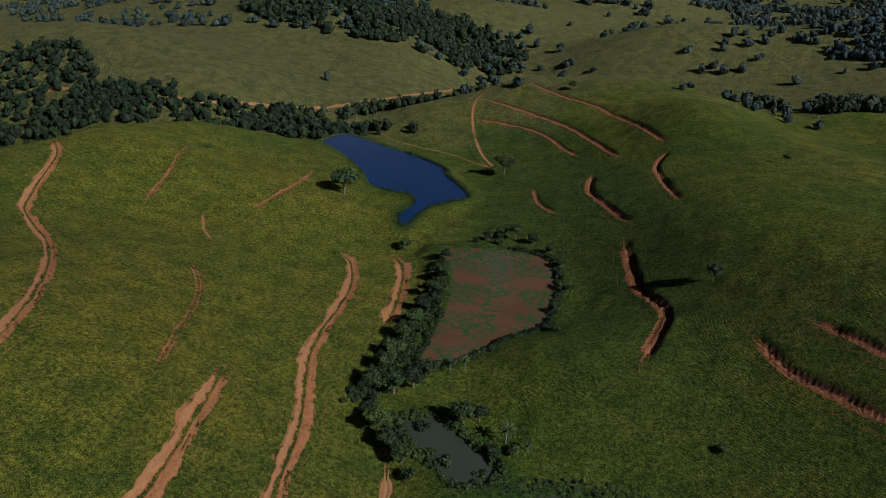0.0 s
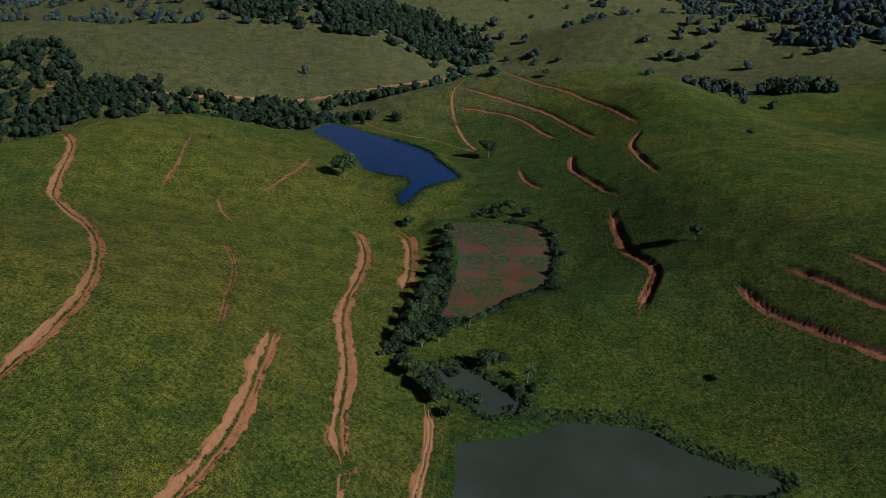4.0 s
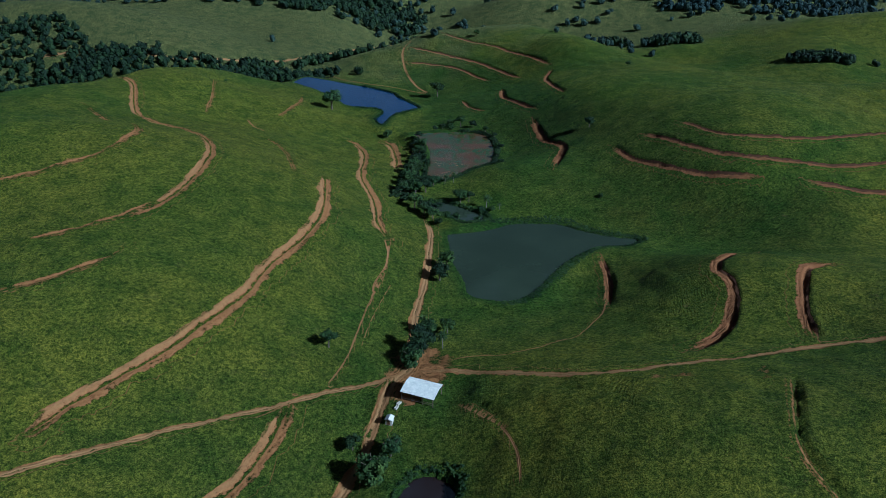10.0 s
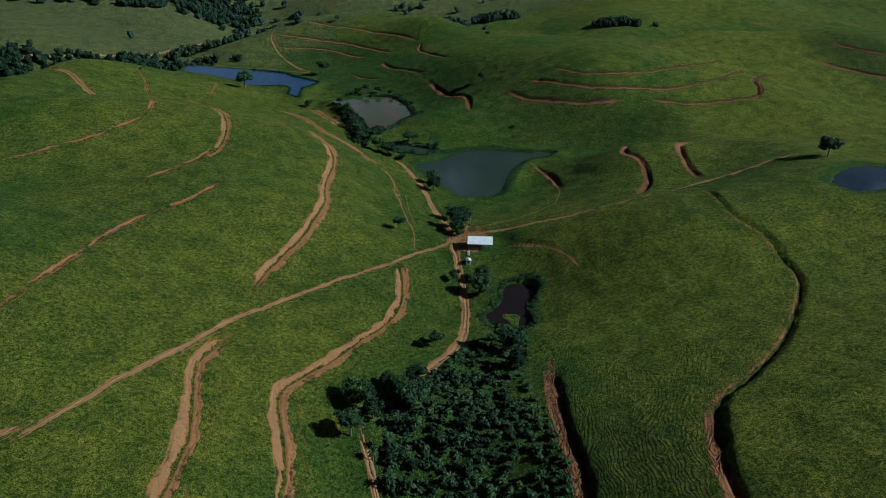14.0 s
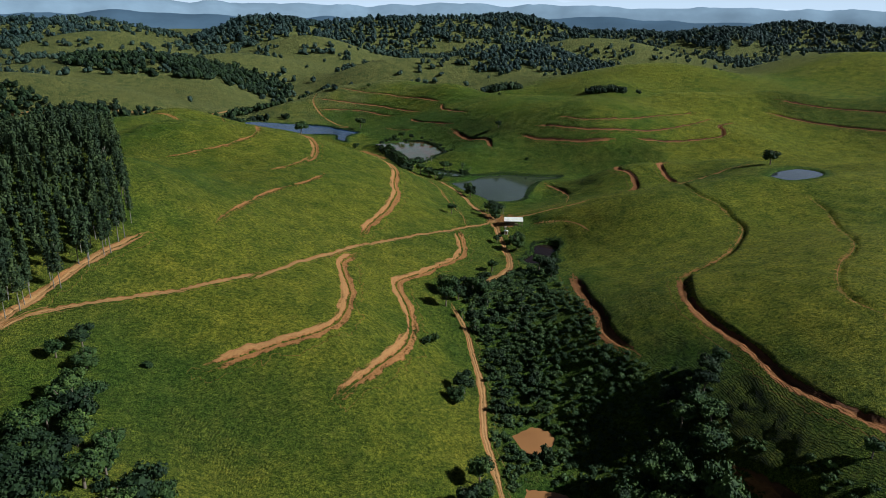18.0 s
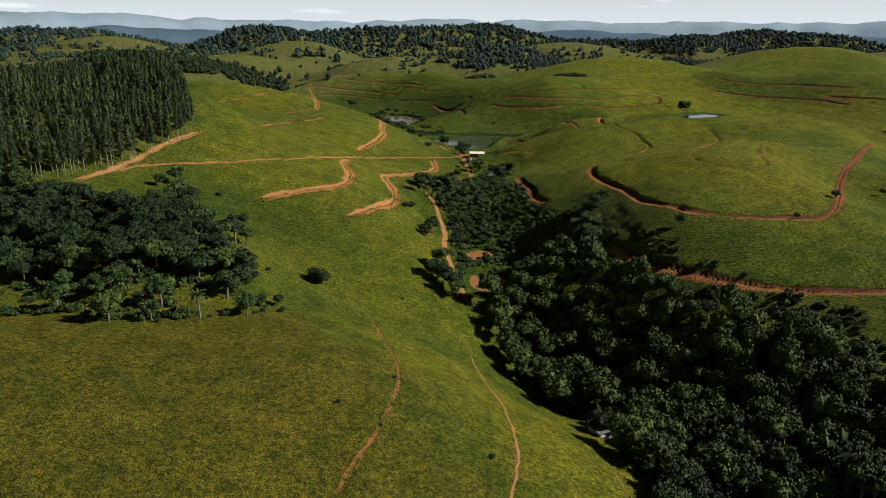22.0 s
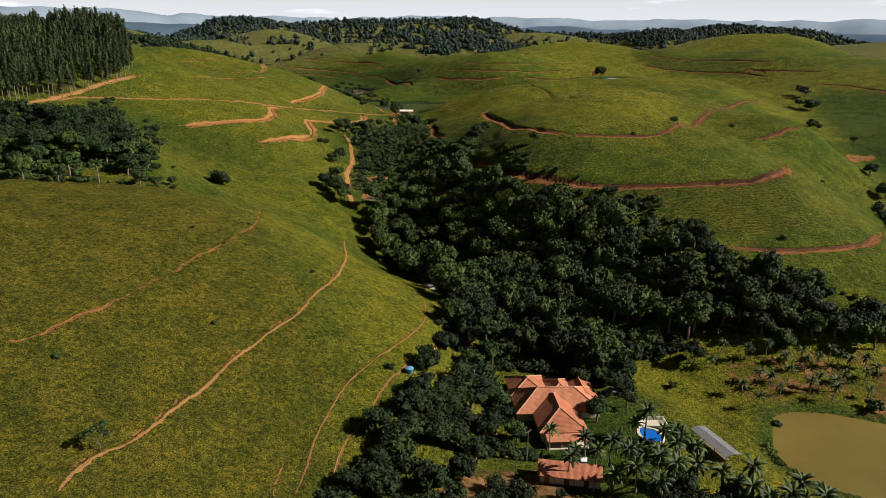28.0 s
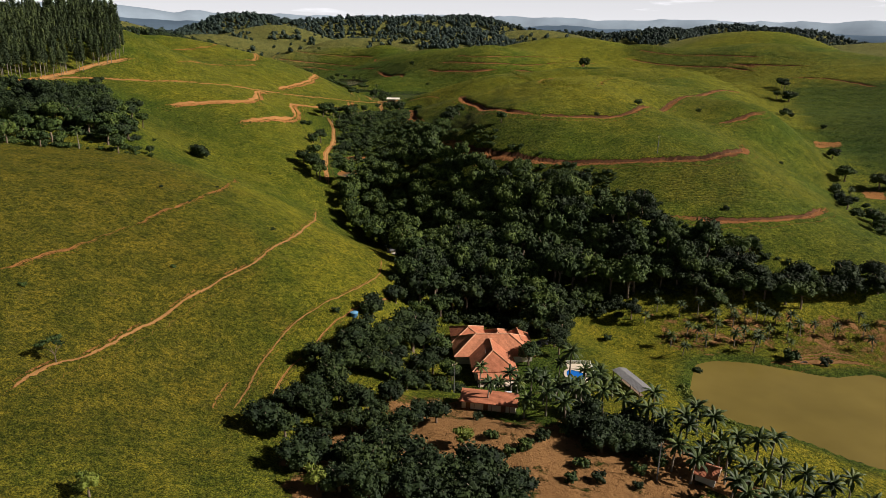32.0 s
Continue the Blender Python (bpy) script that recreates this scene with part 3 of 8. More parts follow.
track("furrow", 1.2, (163.7, 110), (154.2, 87.8), (110.6, 38.8), (87, 23.4), (69, 8.1), (63.2, -3.3), (64.1, -14.8), (67.7, -22.8), (78.7, -23.3), (92.7, -13.3), (101.5, 0.4), (114.4, 14.7), (156.6, 46.9), (195.4, 69.4), (234.1, 85.7))
track("faint", 0.55, (-99.2, -54.8), (-105.2, -98.5), (-109.4, -113.5), (-118.6, -130.4), (-127.6, -141.8), (-131.7, -147.9), (-137.8, -155.4), (-143.3, -162.4), (-150.1, -170.5), (-156, -178), (-160.8, -181.9))
track("scar", 1.15, (-69.4, -62.2), (-78.2, -102.5), (-86.5, -128.9), (-92.3, -140.2), (-97.8, -148.5), (-103, -157.4), (-108, -162.6), (-114.1, -169.3), (-119.6, -175.5), (-124.8, -182.2), (-129.4, -188.8), (-133.6, -194.2), (-137.3, -200), (-140.7, -204.6), (-143.8, -207.6), (-146.7, -211), (-148.5, -215.9), (-149.3, -218.8))
track("scar", 0.65, (-61.3, -131.1), (-66.3, -146.1), (-73.2, -157.7), (-81.6, -167), (-89.4, -174.2), (-96.2, -179.7), (-99.7, -183.7), (-103.4, -189.1), (-107.1, -195.1), (-109.3, -199.6), (-111.9, -205.8), (-114.5, -211.9))
track("path", 0.42, (-65.9, -157.3), (-72.2, -165.8), (-80.1, -173.5), (-84.4, -177.9), (-87, -179.8), (-92.3, -186.4), (-95.5, -190.9), (-100.2, -195.1), (-104, -201), (-106.5, -207.1))
track("road", 1.32, (-285, 610.5), (-230.7, 610.6), (-169.9, 606), (-123.6, 635.4), (-88.2, 666), (-62.9, 724.1), (-38, 769.6), (-5.6, 839.1))
track("path", 0.3, (-114.2, -201.6), (-116.8, -207.9), (-118, -212.7))
track("path", 1, (-68.9, 425.8), (-61.7, 412.9), (-54.5, 404))
track("ditch", 2.3, (380.9, 355.8), (412, 316.8), (428.9, 266.9), (438, 237.1))
track("ditch", 2.3, (357.9, 340.1), (374.8, 312.8), (390.9, 280.5), (405, 243.8), (406.2, 227.5), (406.6, 209.3))
track("ditch", 2.3, (415.4, 236), (415.9, 217.4))
track("path", 0.5, (63.4, 200.5), (74.2, 205.5), (85.0, 211.4), (93.5, 223.4), (97.8, 229.3), (101.7, 240.3))
track("path", 0.6, (44.8, 199.8), (51.0, 201.8), (63.4, 200.5))
track("furrow", 1.3, (50.1, 179.0), (54.9, 172.4), (58.7, 165.4))
track("path", 0.55, (47.9, 177.6), (53.3, 170.2), (57.6, 164.5), (60.1, 157.7), (61.2, 151.8), (60.8, 143.3))
track("faint", 1.6, (-57.2, 255.1), (-62.4, 245.7), (-68.7, 236.6), (-76.4, 227.5), (-83.7, 220.1))
track("path", 0.42, (23.2, 278.6), (22.8, 251.7), (19.3, 233.6), (17.1, 215.6), (15.5, 199.6), (11.6, 186.0))
track("path", 0.3, (25.2, 245.7), (20.8, 224.1), (18.8, 206.7))
track("ditch", 2.3, (384.8, 138.9), (386.5, 123.0), (390.3, 106.4), (391.7, 84.2), (393.2, 64.6))
track("ditch", 2.3, (414.0, 244.5), (420.8, 221.8), (424.6, 204.3), (430.5, 170.5))
SHORE_P1 = (-3.6, [(46.1, 300.7), (57.8, 306.5), (76.7, 313), (95.5, 312.9), (106.1, 305.5), (116.6, 300.5), (127.5, 297.1), (121.4, 291.1), (110.2, 289.5), (101.8, 284.5), (93.2, 275.2), (85.9, 264.5), (78.9, 252.7), (73.7, 247.1), (67, 244.3), (57.6, 246.2), (53.2, 249.5), (51.7, 260.7), (47.7, 277.1)])
pond(*SHORE_P1[:1], *SHORE_P1[1])
SHORE_P2 = (-0.5, [(26.7, 439.6), (42.5, 443.1), (60.9, 443.4), (71.5, 436.1), (74.3, 419.5), (73, 399.7), (70.8, 385.7), (60.5, 376.4), (51.2, 364.4), (41.9, 357.8), (34.9, 357.8), (36, 374.6), (37.4, 398.1), (34.7, 420.3)])
pond(*SHORE_P2[:1], *SHORE_P2[1])
SHORE_P2b = (-2.2, [(35.9, 331.6), (44.6, 334.6), (51.8, 329), (61.8, 320.1), (62.5, 314.2), (53.3, 311.4), (48, 317.3), (40.9, 323.3)])
pond(*SHORE_P2b[:1], *SHORE_P2b[1])
SHORE_P3 = (-0.9, [(-71.7, 576.7), (-65.2, 595.2), (-50.4, 588.5), (-28.6, 572.9), (-8.7, 559.7), (9, 543.1), (12.5, 532.2), (28.3, 503.7), (19.5, 492.9), (12.1, 482.2), (9.2, 470.8), (6.8, 458.9), (0.9, 472.4), (4.3, 489.4), (0.2, 498.7), (-10.5, 501.9), (-22.9, 510), (-33.5, 530.8), (-55.4, 559.3)])
pond(*SHORE_P3[:1], *SHORE_P3[1])
SHORE_P5 = (28.1, [(168.2, 143.2), (182.7, 152.7), (199.8, 155), (205.5, 146), (198.9, 136.3), (182.7, 131.2), (170.3, 132.8)])
pond(*SHORE_P5[:1], *SHORE_P5[1])
SHORE_P6 = (-1, [(21.5, 136.8), (30.6, 143.7), (36.6, 154.1), (45.4, 153.3), (46.1, 145.8), (37.9, 138.2), (34.8, 126.8), (29.7, 125.5), (22.5, 129.9)])
pond(*SHORE_P6[:1], *SHORE_P6[1])
SHORE_P4 = (-29, [(4.4, -204.6), (9.9, -202.9), (19.8, -207), (28.2, -214.4), (34.9, -221), (48.4, -226.3), (34.5, -247.4), (15, -256.7), (7.8, -252.1), (4, -244.1), (-2.7, -234.6), (-8.7, -228.7), (-6.7, -216.9)])
pond(*SHORE_P4[:1], *SHORE_P4[1])
SHORE_P7 = (-10.4, [(-45.1, -4.3), (-36.5, -9.6), (-33.2, -18.8), (-38, -25), (-45.7, -24.7), (-50.1, -16.2)])
pond(*SHORE_P7[:1], *SHORE_P7[1])
SHORE_P8 = (-8.1, [(-39.6, 16), (-31, 18.4), (-27.4, 13), (-30.9, 7), (-38.9, 6.1)])
pond(*SHORE_P8[:1], *SHORE_P8[1])
AREAS = []


def area(field, strength, edge, *outline):
    """A patch of other ground cover; some tone grass for sun, shade and haze."""
    AREAS.append((field, strength, edge, list(outline)))


area("lush", 0.3, 14, (22, 190), (70, 200), (95, 240), (60, 235), (48, 225), (60, 120), (20, 100), (0, 120), (20, 160))
area("lush", 0.45, 10, (-45, 85), (-5, 90), (0, 20), (-20, -20), (-50, -20))
area("soil", 0.7, 3, (29, 203), (38, 212), (47, 203), (45, 187), (33, 177), (27, 186))
area("brown", 1.0, 6, (-112, -224), (-70, -200), (-54, -222), (-26, -234), (-14, -266), (-116, -262))
area("brown", 0.8, 8, (-14, -166), (64, -186), (72, -212), (30, -210), (8, -200), (-16, -200))
area("soil", 0.75, 5, (-108, -224), (-70, -206), (-58, -225), (-30, -238), (-20, -262), (-110, -258))
area("soil", 0.52, 5, (10, -174), (40, -190), (78, -206), (66, -226), (52, -219), (33, -208), (9, -201), (4, -190))
area("brown", 0.9, 6, (8, -172), (40, -188), (80, -204), (68, -228), (52, -221), (33, -210), (6, -203))
area("dry", 0.9, 12, (-30, -160), (70, -185), (80, -270), (-30, -270), (-40, -220))
# the far land, where haze is put into the grass colour
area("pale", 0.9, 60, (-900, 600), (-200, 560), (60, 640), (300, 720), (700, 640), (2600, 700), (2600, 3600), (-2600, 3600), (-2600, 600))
area("lush", 0.8, 8, (-56, -190), (-20, -180), (-20, -215), (-56, -212))
area("dry", 0.6, 16, (-200, -50), (-150, -60), (-125, -60), (-110, -110), (-200, -110))
area("lush", 0.5, 6, (-28, 88), (-18, 104), (4, 116), (26, 121), (14, 80), (4, 30), (12, 2), (0, -28), (-53, -8))
track("ditch", 1.7, (30, -211), (37, -212), (45, -213), (54, -220.5))
# sun-facing flanks and hilltops, lightened through the dry tone
area("dry", 0.85, 12, (-118, -66), (-80, -72), (-50, -108), (-56, -148), (-66, -176), (-84, -206), (-100, -214), (-92, -170), (-96, -120))
area("dry", 0.08, 25, (-240, -60), (-120, -66), (-92, -120), (-90, -180), (-104, -216), (-150, -270), (-240, -260))
area("dry", 0.4, 14, (-110, 20), (-70, 70), (-44, 90), (-40, 40), (-52, -10), (-58, -50), (-90, -60), (-115, -30))
area("dry", 0.68, 16, (20, 20), (34, 60), (44, 100), (60, 170), (120, 190), (170, 120), (150, 20), (110, -50), (60, -60))
area("dry", 0.65, 30, (180, 100), (200, 260), (300, 460), (430, 460), (440, 60), (260, -40))
area("dry", 0.1, 18, (125, 365), (150, 335), (220, 320), (280, 420), (200, 520), (110, 470))
area("dry", 0.55, 14, (40, 205), (95, 215), (150, 250), (190, 230), (150, 190), (70, 185))
# slopes turned from the sun, shade put in as lush tone
area("lush", 0.35, 14, (60, 425), (72, 335), (98, 290), (130, 255), (200, 250), (215, 300), (150, 330), (125, 360), (115, 470), (80, 480))
area("lush", 0.25, 16, (62, 215), (95, 190), (140, 200), (170, 240), (120, 262), (80, 250))
area("olive", 0.85, 20, (-240, -60), (-125, -66), (-104, -120), (-98, -180), (-112, -216), (-150, -270), (-240, -260))
area("lush", 0.12, 25, (-100, 210), (-40, 290), (0, 270), (22, 250), (20, 205), (0, 185), (-60, 145), (-110, 110))
area("dry", 0.55, 60, (380, 560), (520, 560), (620, 640), (460, 760), (330, 700))
area("dry", 0.55, 60, (640, 560), (900, 520), (860, 720), (680, 740))
# near west-facing slope, its grass colour darkened for shade
area("lush", 0.4, 25, (116, 409), (138, 410), (188, 366), (166, 293), (145, 304), (121, 313), (77, 339))
area("steps", 0.55, 18, (77, 344), (116, 409), (148, 403), (188, 366), (168, 297), (145, 304), (121, 313))
area("dry", 0.6, 14, (37, 167), (79, 162), (107, 140), (109, 108), (68, 71), (47, 98), (26, 103))
area("steps", 0.6, 8, (84, 172), (123, 168), (118, 158), (86, 160))
area("steps", 0.35, 14, (116, 273), (144, 230), (191, 194), (141, 185), (77, 194))
area("soil", 0.62, 2, (95, 168), (98, 174), (99, 169), (108, 172), (107, 168), (99, 167))
area("soil", 0.62, 2, (122, 171), (126, 174), (126, 168), (122, 165))
area("dry", 0.4, 22, (-244, 567), (-106, 524), (-21, 490), (15, 439), (13, 374), (-35, 342), (-84, 352))
area("lush", 0.5, 14, (-159, 75), (-133, 53), (-109, 41), (-86, 28), (-86, 1), (-121, 5), (-148, 0))
area("dry", 0.4, 22, (-127, 280), (-28, 529), (17, 417), (-9, 236), (-56, 193), (-113, 202))
area("lush", 0.25, 20, (78, 342), (104, 360), (159, 333), (151, 305), (117, 303), (77, 323))
area("dry", 0.65, 16, (-138, 96), (-88, 174), (-2, 263), (4, 168), (-51, 72), (-89, 40), (-124, 30), (-139, 52))
area("lush", 0.55, 12, (373, 119), (390, 60), (255, -49), (256, -28), (268, 8))
area("steps", 1, 10, (373, 119), (390, 60), (255, -49), (256, -28), (268, 8))
area("soil", 0.75, 3, (184, -105), (192, -95), (202, -103), (193, -113))
area("lush", 0.75, 10, (352, 112), (412, 66), (300, -90), (224, -90), (226, -50), (272, 19))
area("steps", 1, 8, (352, 112), (412, 66), (300, -90), (224, -90), (226, -50), (272, 19))
area("soil", 0.7, 2, (233, -27), (247, -35), (241, -42), (219, -41))
area("steps", 1, 5, (72, 463), (90, 481), (118, 449), (144, 414), (140, 385), (125, 378), (110, 368), (78, 369), (76, 414))
area("steps", 0.75, 6, (102, 329), (161, 313), (215, 304), (199, 268), (169, 282), (146, 293), (121, 301))
area("steps", 1, 6, (25, 112), (33, 101), (22, 79), (21, 62), (40, 64), (37, 43), (26, 30), (2, 51))
area("steps", 0.6, 8, (40, 88), (78, 74), (51, 55), (35, 44), (24, 68), (29, 88))
area("steps", 1, 6, (11, 35), (27, 14), (19, -21), (22, -48), (42, -64), (25, -80), (10, -62), (2, -32), (4, -15), (4, 12))
area("steps", 0.3, 8, (-134, 39), (-98, 31), (-101, 2), (-117, -7), (-136, 11))
area("steps", 0.8, 6, (-2, -45), (26, -91), (59, -115), (104, -106), (78, -145), (58, -150), (34, -128), (18, -99), (1, -63))
area("steps", 0.8, 8, (411, 346), (466, 221), (424, 83), (269, -45), (293, 29), (298, 113))
area("steps", 0.35, 6, (109, 271), (139, 247), (127, 200), (102, 200))
area("lush", 0.3, 8, (102, 329), (161, 313), (215, 304), (199, 268), (169, 282), (146, 293), (121, 301))
area("lush", 0.3, 8, (25, 112), (33, 101), (22, 79), (21, 62), (40, 64), (37, 43), (26, 30), (2, 51))
area("lush", 0.4, 8, (11, 35), (27, 14), (19, -21), (22, -48), (42, -64), (25, -80), (10, -62), (2, -32), (4, -15), (4, 12))
# north-west slope, lush tone standing in for shade
area("lush", 0.15, 16, (60, 150), (120, 185), (150, 180), (125, 120), (100, 84), (70, 70), (50, 60), (46, 100))
area("lush", 0.35, 12, (80, 161), (131, 170), (158, 175), (128, 125), (69, 136))
area("lush", 0.4, 16, (-57, 151), (-29, 181), (9, 181), (6, 147), (-49, 135))
area("lush", 0.45, 14, (393, 395), (436, 342), (463, 285), (405, 233), (373, 304), (363, 351))
area("steps", 1, 6, (393, 395), (436, 342), (463, 285), (405, 233), (373, 304), (363, 351))
area("lush", 0.6, 8, (-4, 632), (85, 609), (125, 448), (120, 371), (40, 453), (22, 571))


def axis(lo, core_lo, core_hi, hi, step, grow=1.16):
    core = list(np.arange(core_lo, core_hi + step / 2, step))
    up, d = [], step
    while (up[-1] if up else core_hi) < hi:
        d *= grow
        up.append((up[-1] if up else core_hi) + d)
    down, d = [], step
    while (down[-1] if down else core_lo) > lo:
        d *= grow
        down.append((down[-1] if down else core_lo) - d)
    return np.array(down[::-1] + core + up)


def box_of(pts, pad):
    a = np.array(pts)
    return a[:, 0].min() - pad, a[:, 0].max() + pad, a[:, 1].min() - pad, a[:, 1].max() + pad


class Land:
    """The finished ground: heights and cover on a grid, finer in the middle."""

    def __init__(self):
        self.xs = axis(-4600, -190, 440, 4600, GRID, 1.045)
        self.ys = axis(-1500, -270, 660, 4600, GRID, 1.045)
        X, Y = np.meshgrid(self.xs, self.ys)
        self.Z = land(X, Y)
        near = np.exp(-(np.clip(np.hypot((X - 40) / 330, (Y - 150) / 560) - 1, 0, 9) * 3) ** 2)
        self.Z += near * (0.28 * wave_noise(X, Y, 17, 3) + 0.14 * wave_noise(X, Y, 5.5, 4))
        for cx, cy, rx, ry, a, z, blend in PADS:
            u, v = (X - cx) * math.cos(a) + (Y - cy) * math.sin(a), (Y - cy) * math.cos(a) - (X - cx) * math.sin(a)
            d = np.hypot(np.clip(np.abs(u) - rx, 0, None), np.clip(np.abs(v) - ry, 0, None))
            k = 1 - smoothstep(0, blend, d)
            self.Z = self.Z * (1 - k) + (z - 0.06) * k
        self.soil, self.lush, self.dry = np.zeros(X.shape), np.zeros(X.shape), np.zeros(X.shape)
        self.pale, self.steps, self.brown, self.olive = (np.zeros(X.shape) for _ in range(4))
        self.u = np.full(X.shape, 9.0)
        self.kind = {k: np.zeros(X.shape) for k in ("bank", "faint", "road", "path", "ditch", "furrow", "scar")}
        gy, gx = np.gradient(self.Z, self.ys, self.xs)
        for kind, width, line in TRACKS:
            width *= 1.15 if kind == "ditch" and width < 1.8 else 1
            pts = smooth_line(line)
            sl = self.cut(box_of(pts, 3 * width + 4))
            x, y = X[sl], Y[sl]
            d, ox, oy, cross = line_near(x, y, pts)
            # the upper side of the slope counts as positive all along the track
            up = np.sum((np.sign(cross) * (ox * gx[sl] + oy * gy[sl]))[d < 2.5 * width])
            wob = 1 + 0.28 * wave_noise(x, y, 17, 7) + 0.16 * wave_noise(x, y, 6.1, 8)
            wob = 0.6 + 0.4 * wob if kind in ("ditch", "furrow", "path") else wob
            u = d * np.sign(cross) * (1 if up >= 0 else -1) / (width * np.clip(wob, 0.45, 1.8))
            tip = np.minimum(np.hypot(x - pts[0][0], y - pts[0][1]), np.hypot(x - pts[-1][0], y - pts[-1][1]))
            fade = 0.45 + 0.55 * smoothstep(0, 4 * width, tip)
            if kind == "road":
                self.Z[sl] += -0.3 * np.exp(-(u / 0.7) ** 4) + 0.35 * np.exp(-((u - 0.95) / 0.3) ** 2)
            elif kind in ("path", "scar"):
                self.Z[sl] += -0.12 * np.exp(-(u / 0.6) ** 2) + (0.25 * np.exp(-((u - 0.9) / 0.4) ** 2) if kind == "scar" else 0)
            elif kind in ("ditch", "furrow"):
                # a path cut into the slope, with a steep face on its upper side
                notch = 1 + 0.35 * wave_noise(x, y, 7, 9)
                cut = smoothstep(-0.75, 0.35, u) * (1 - smoothstep(0.34, 0.34 + max(0.5, 1.4 / width), u))
                self.Z[sl] += fade * notch * (-min(1.3, 0.72 * width) * cut) + 0.12 * np.exp(-((u + 0.75) / 0.35) ** 2)
            else:
                self.Z[sl] += (-0.4 if kind == "faint" else -0.75) * np.exp(-((u - 0.05) / 0.3) ** 2) + 0.32 * np.exp(-((u + 0.75) / 0.4) ** 2) + 0.2 * np.exp(-((u - 0.8) / 0.4) ** 2)
            near = np.abs(u) < np.minimum(np.abs(self.u[sl]), 2.6)
            self.u[sl] = np.where(near, u, self.u[sl])
            lively = fade * np.clip(0.92 + 0.22 * wave_noise(x, y, 31, 10), 0.4, 1.15) if kind in ("bank", "faint", "path", "scar") else fade
            for k, arr in self.kind.items():
                arr[sl] = np.where(near, lively if k == kind else 0.0, arr[sl])
        for field, strength, edge, poly in AREAS:
            sl = self.cut(box_of(poly, 3 * edge))
            x, y = X[sl], Y[sl]
            d, *_ = line_near(x, y, [*poly, poly[0]])
            d = np.where(inside(x, y, poly), d, -d) + edge * 0.5 * wave_noise(x, y, 6 * edge ** 0.5, 11)
            v = strength * smoothstep(-edge, edge, d)
            arr = {"soil": self.soil, "lush": self.lush, "dry": self.dry, "pale": self.pale, "steps": self.steps, "brown": self.brown, "olive": self.olive}[field]
            arr[sl] = np.maximum(arr[sl], v)
        # cattle steps trodden into the steep slopes, each with a tread and a riser
        gy, gx = np.gradient(self.Z, self.ys, self.xs)
        self.steps *= 0.35 + 0.65 * smoothstep(0.1, 0.3, np.hypot(gx, gy))
        k = self.Z / 1.35 + 1.5 * wave_noise(X, Y, 26, 31) + 0.5 * wave_noise(X, Y, 7, 32)
        k -= np.floor(k)
        tread = smoothstep(0.5, 1.0, k) - k
        self.Z += 0.55 * self.steps * np.clip(0.7 + 0.6 * wave_noise(X, Y, 19, 33), 0.1, 1) * tread * (np.hypot(gx, gy) > 0.1)
        for level, shore in PONDS:
            pts = smooth_line([*shore, shore[0]], 2.0)
            wide, keep = (14.0, 0.85) if level == SHORE_P6[0] else (12.0, 0.35)
            sl = self.cut(box_of(pts, wide + 4))
            x, y = X[sl], Y[sl]
            d, *_ = line_near(x, y, pts)
            d = np.where(inside(x, y, pts), -d, d)
            bank = level + 0.25 + 0.06 * np.clip(d, 0, 99) * 3
            z = self.Z[sl]
            k = 1 - smoothstep(0.0, wide, d)
            z = np.where(d > 0, z * (1 - k) + k * np.where(z > bank, bank + keep * (z - bank), bank), level - np.clip(-d * 0.5, 0.1, 1.5))
            self.Z[sl] = z
            self.lush[sl] = np.maximum(self.lush[sl], 0.8 * (1 - smoothstep(1.0, 7.0, d)))
            self.soil[sl] = np.where(d < -0.5, 0.0, self.soil[sl])
            for arr in self.kind.values():
                arr[sl] *= d > -0.5
        self.X, self.Y = X, Y

    def cut(self, box):
        x0, x1, y0, y1 = box
        i0, i1 = np.searchsorted(self.xs, (x0, x1))
        j0, j1 = np.searchsorted(self.ys, (y0, y1))
        return slice(max(j0 - 1, 0), j1 + 1), slice(max(i0 - 1, 0), i1 + 1)

    def at(self, x, y):
        """Ground height, between the grid's points."""
        x, y = np.asarray(x, float), np.asarray(y, float)
        i = np.clip(np.searchsorted(self.xs, x) - 1, 0, len(self.xs) - 2)
        j = np.clip(np.searchsorted(self.ys, y) - 1, 0, len(self.ys) - 2)
        u = (x - self.xs[i]) / (self.xs[i + 1] - self.xs[i])
        v = (y - self.ys[j]) / (self.ys[j + 1] - self.ys[j])
        Z = self.Z
        return Z[j, i] * (1 - u) * (1 - v) + Z[j, i + 1] * u * (1 - v) + Z[j + 1, i] * (1 - u) * v + Z[j + 1, i + 1] * u * v


def mesh_from(name, verts, faces, mat=None, smooth=False):
    """A mesh from arrays of vertices and of faces of one size."""
    verts, faces = np.asarray(verts, np.float32), np.asarray(faces, np.int32)
    me = bpy.data.meshes.new(name)
    me.vertices.add(len(verts))
    me.vertices.foreach_set("co", verts.ravel())
    k = faces.shape[1]
    me.loops.add(faces.size)
    me.loops.foreach_set("vertex_index", faces.ravel())
    me.polygons.add(len(faces))
    me.polygons.foreach_set("loop_start", np.arange(0, faces.size, k, dtype=np.int32))
    if mat:
        me.materials.append(mat)
    me.update(calc_edges=True)
    me.polygons.foreach_set("use_smooth", np.full(len(faces), smooth))
    return me


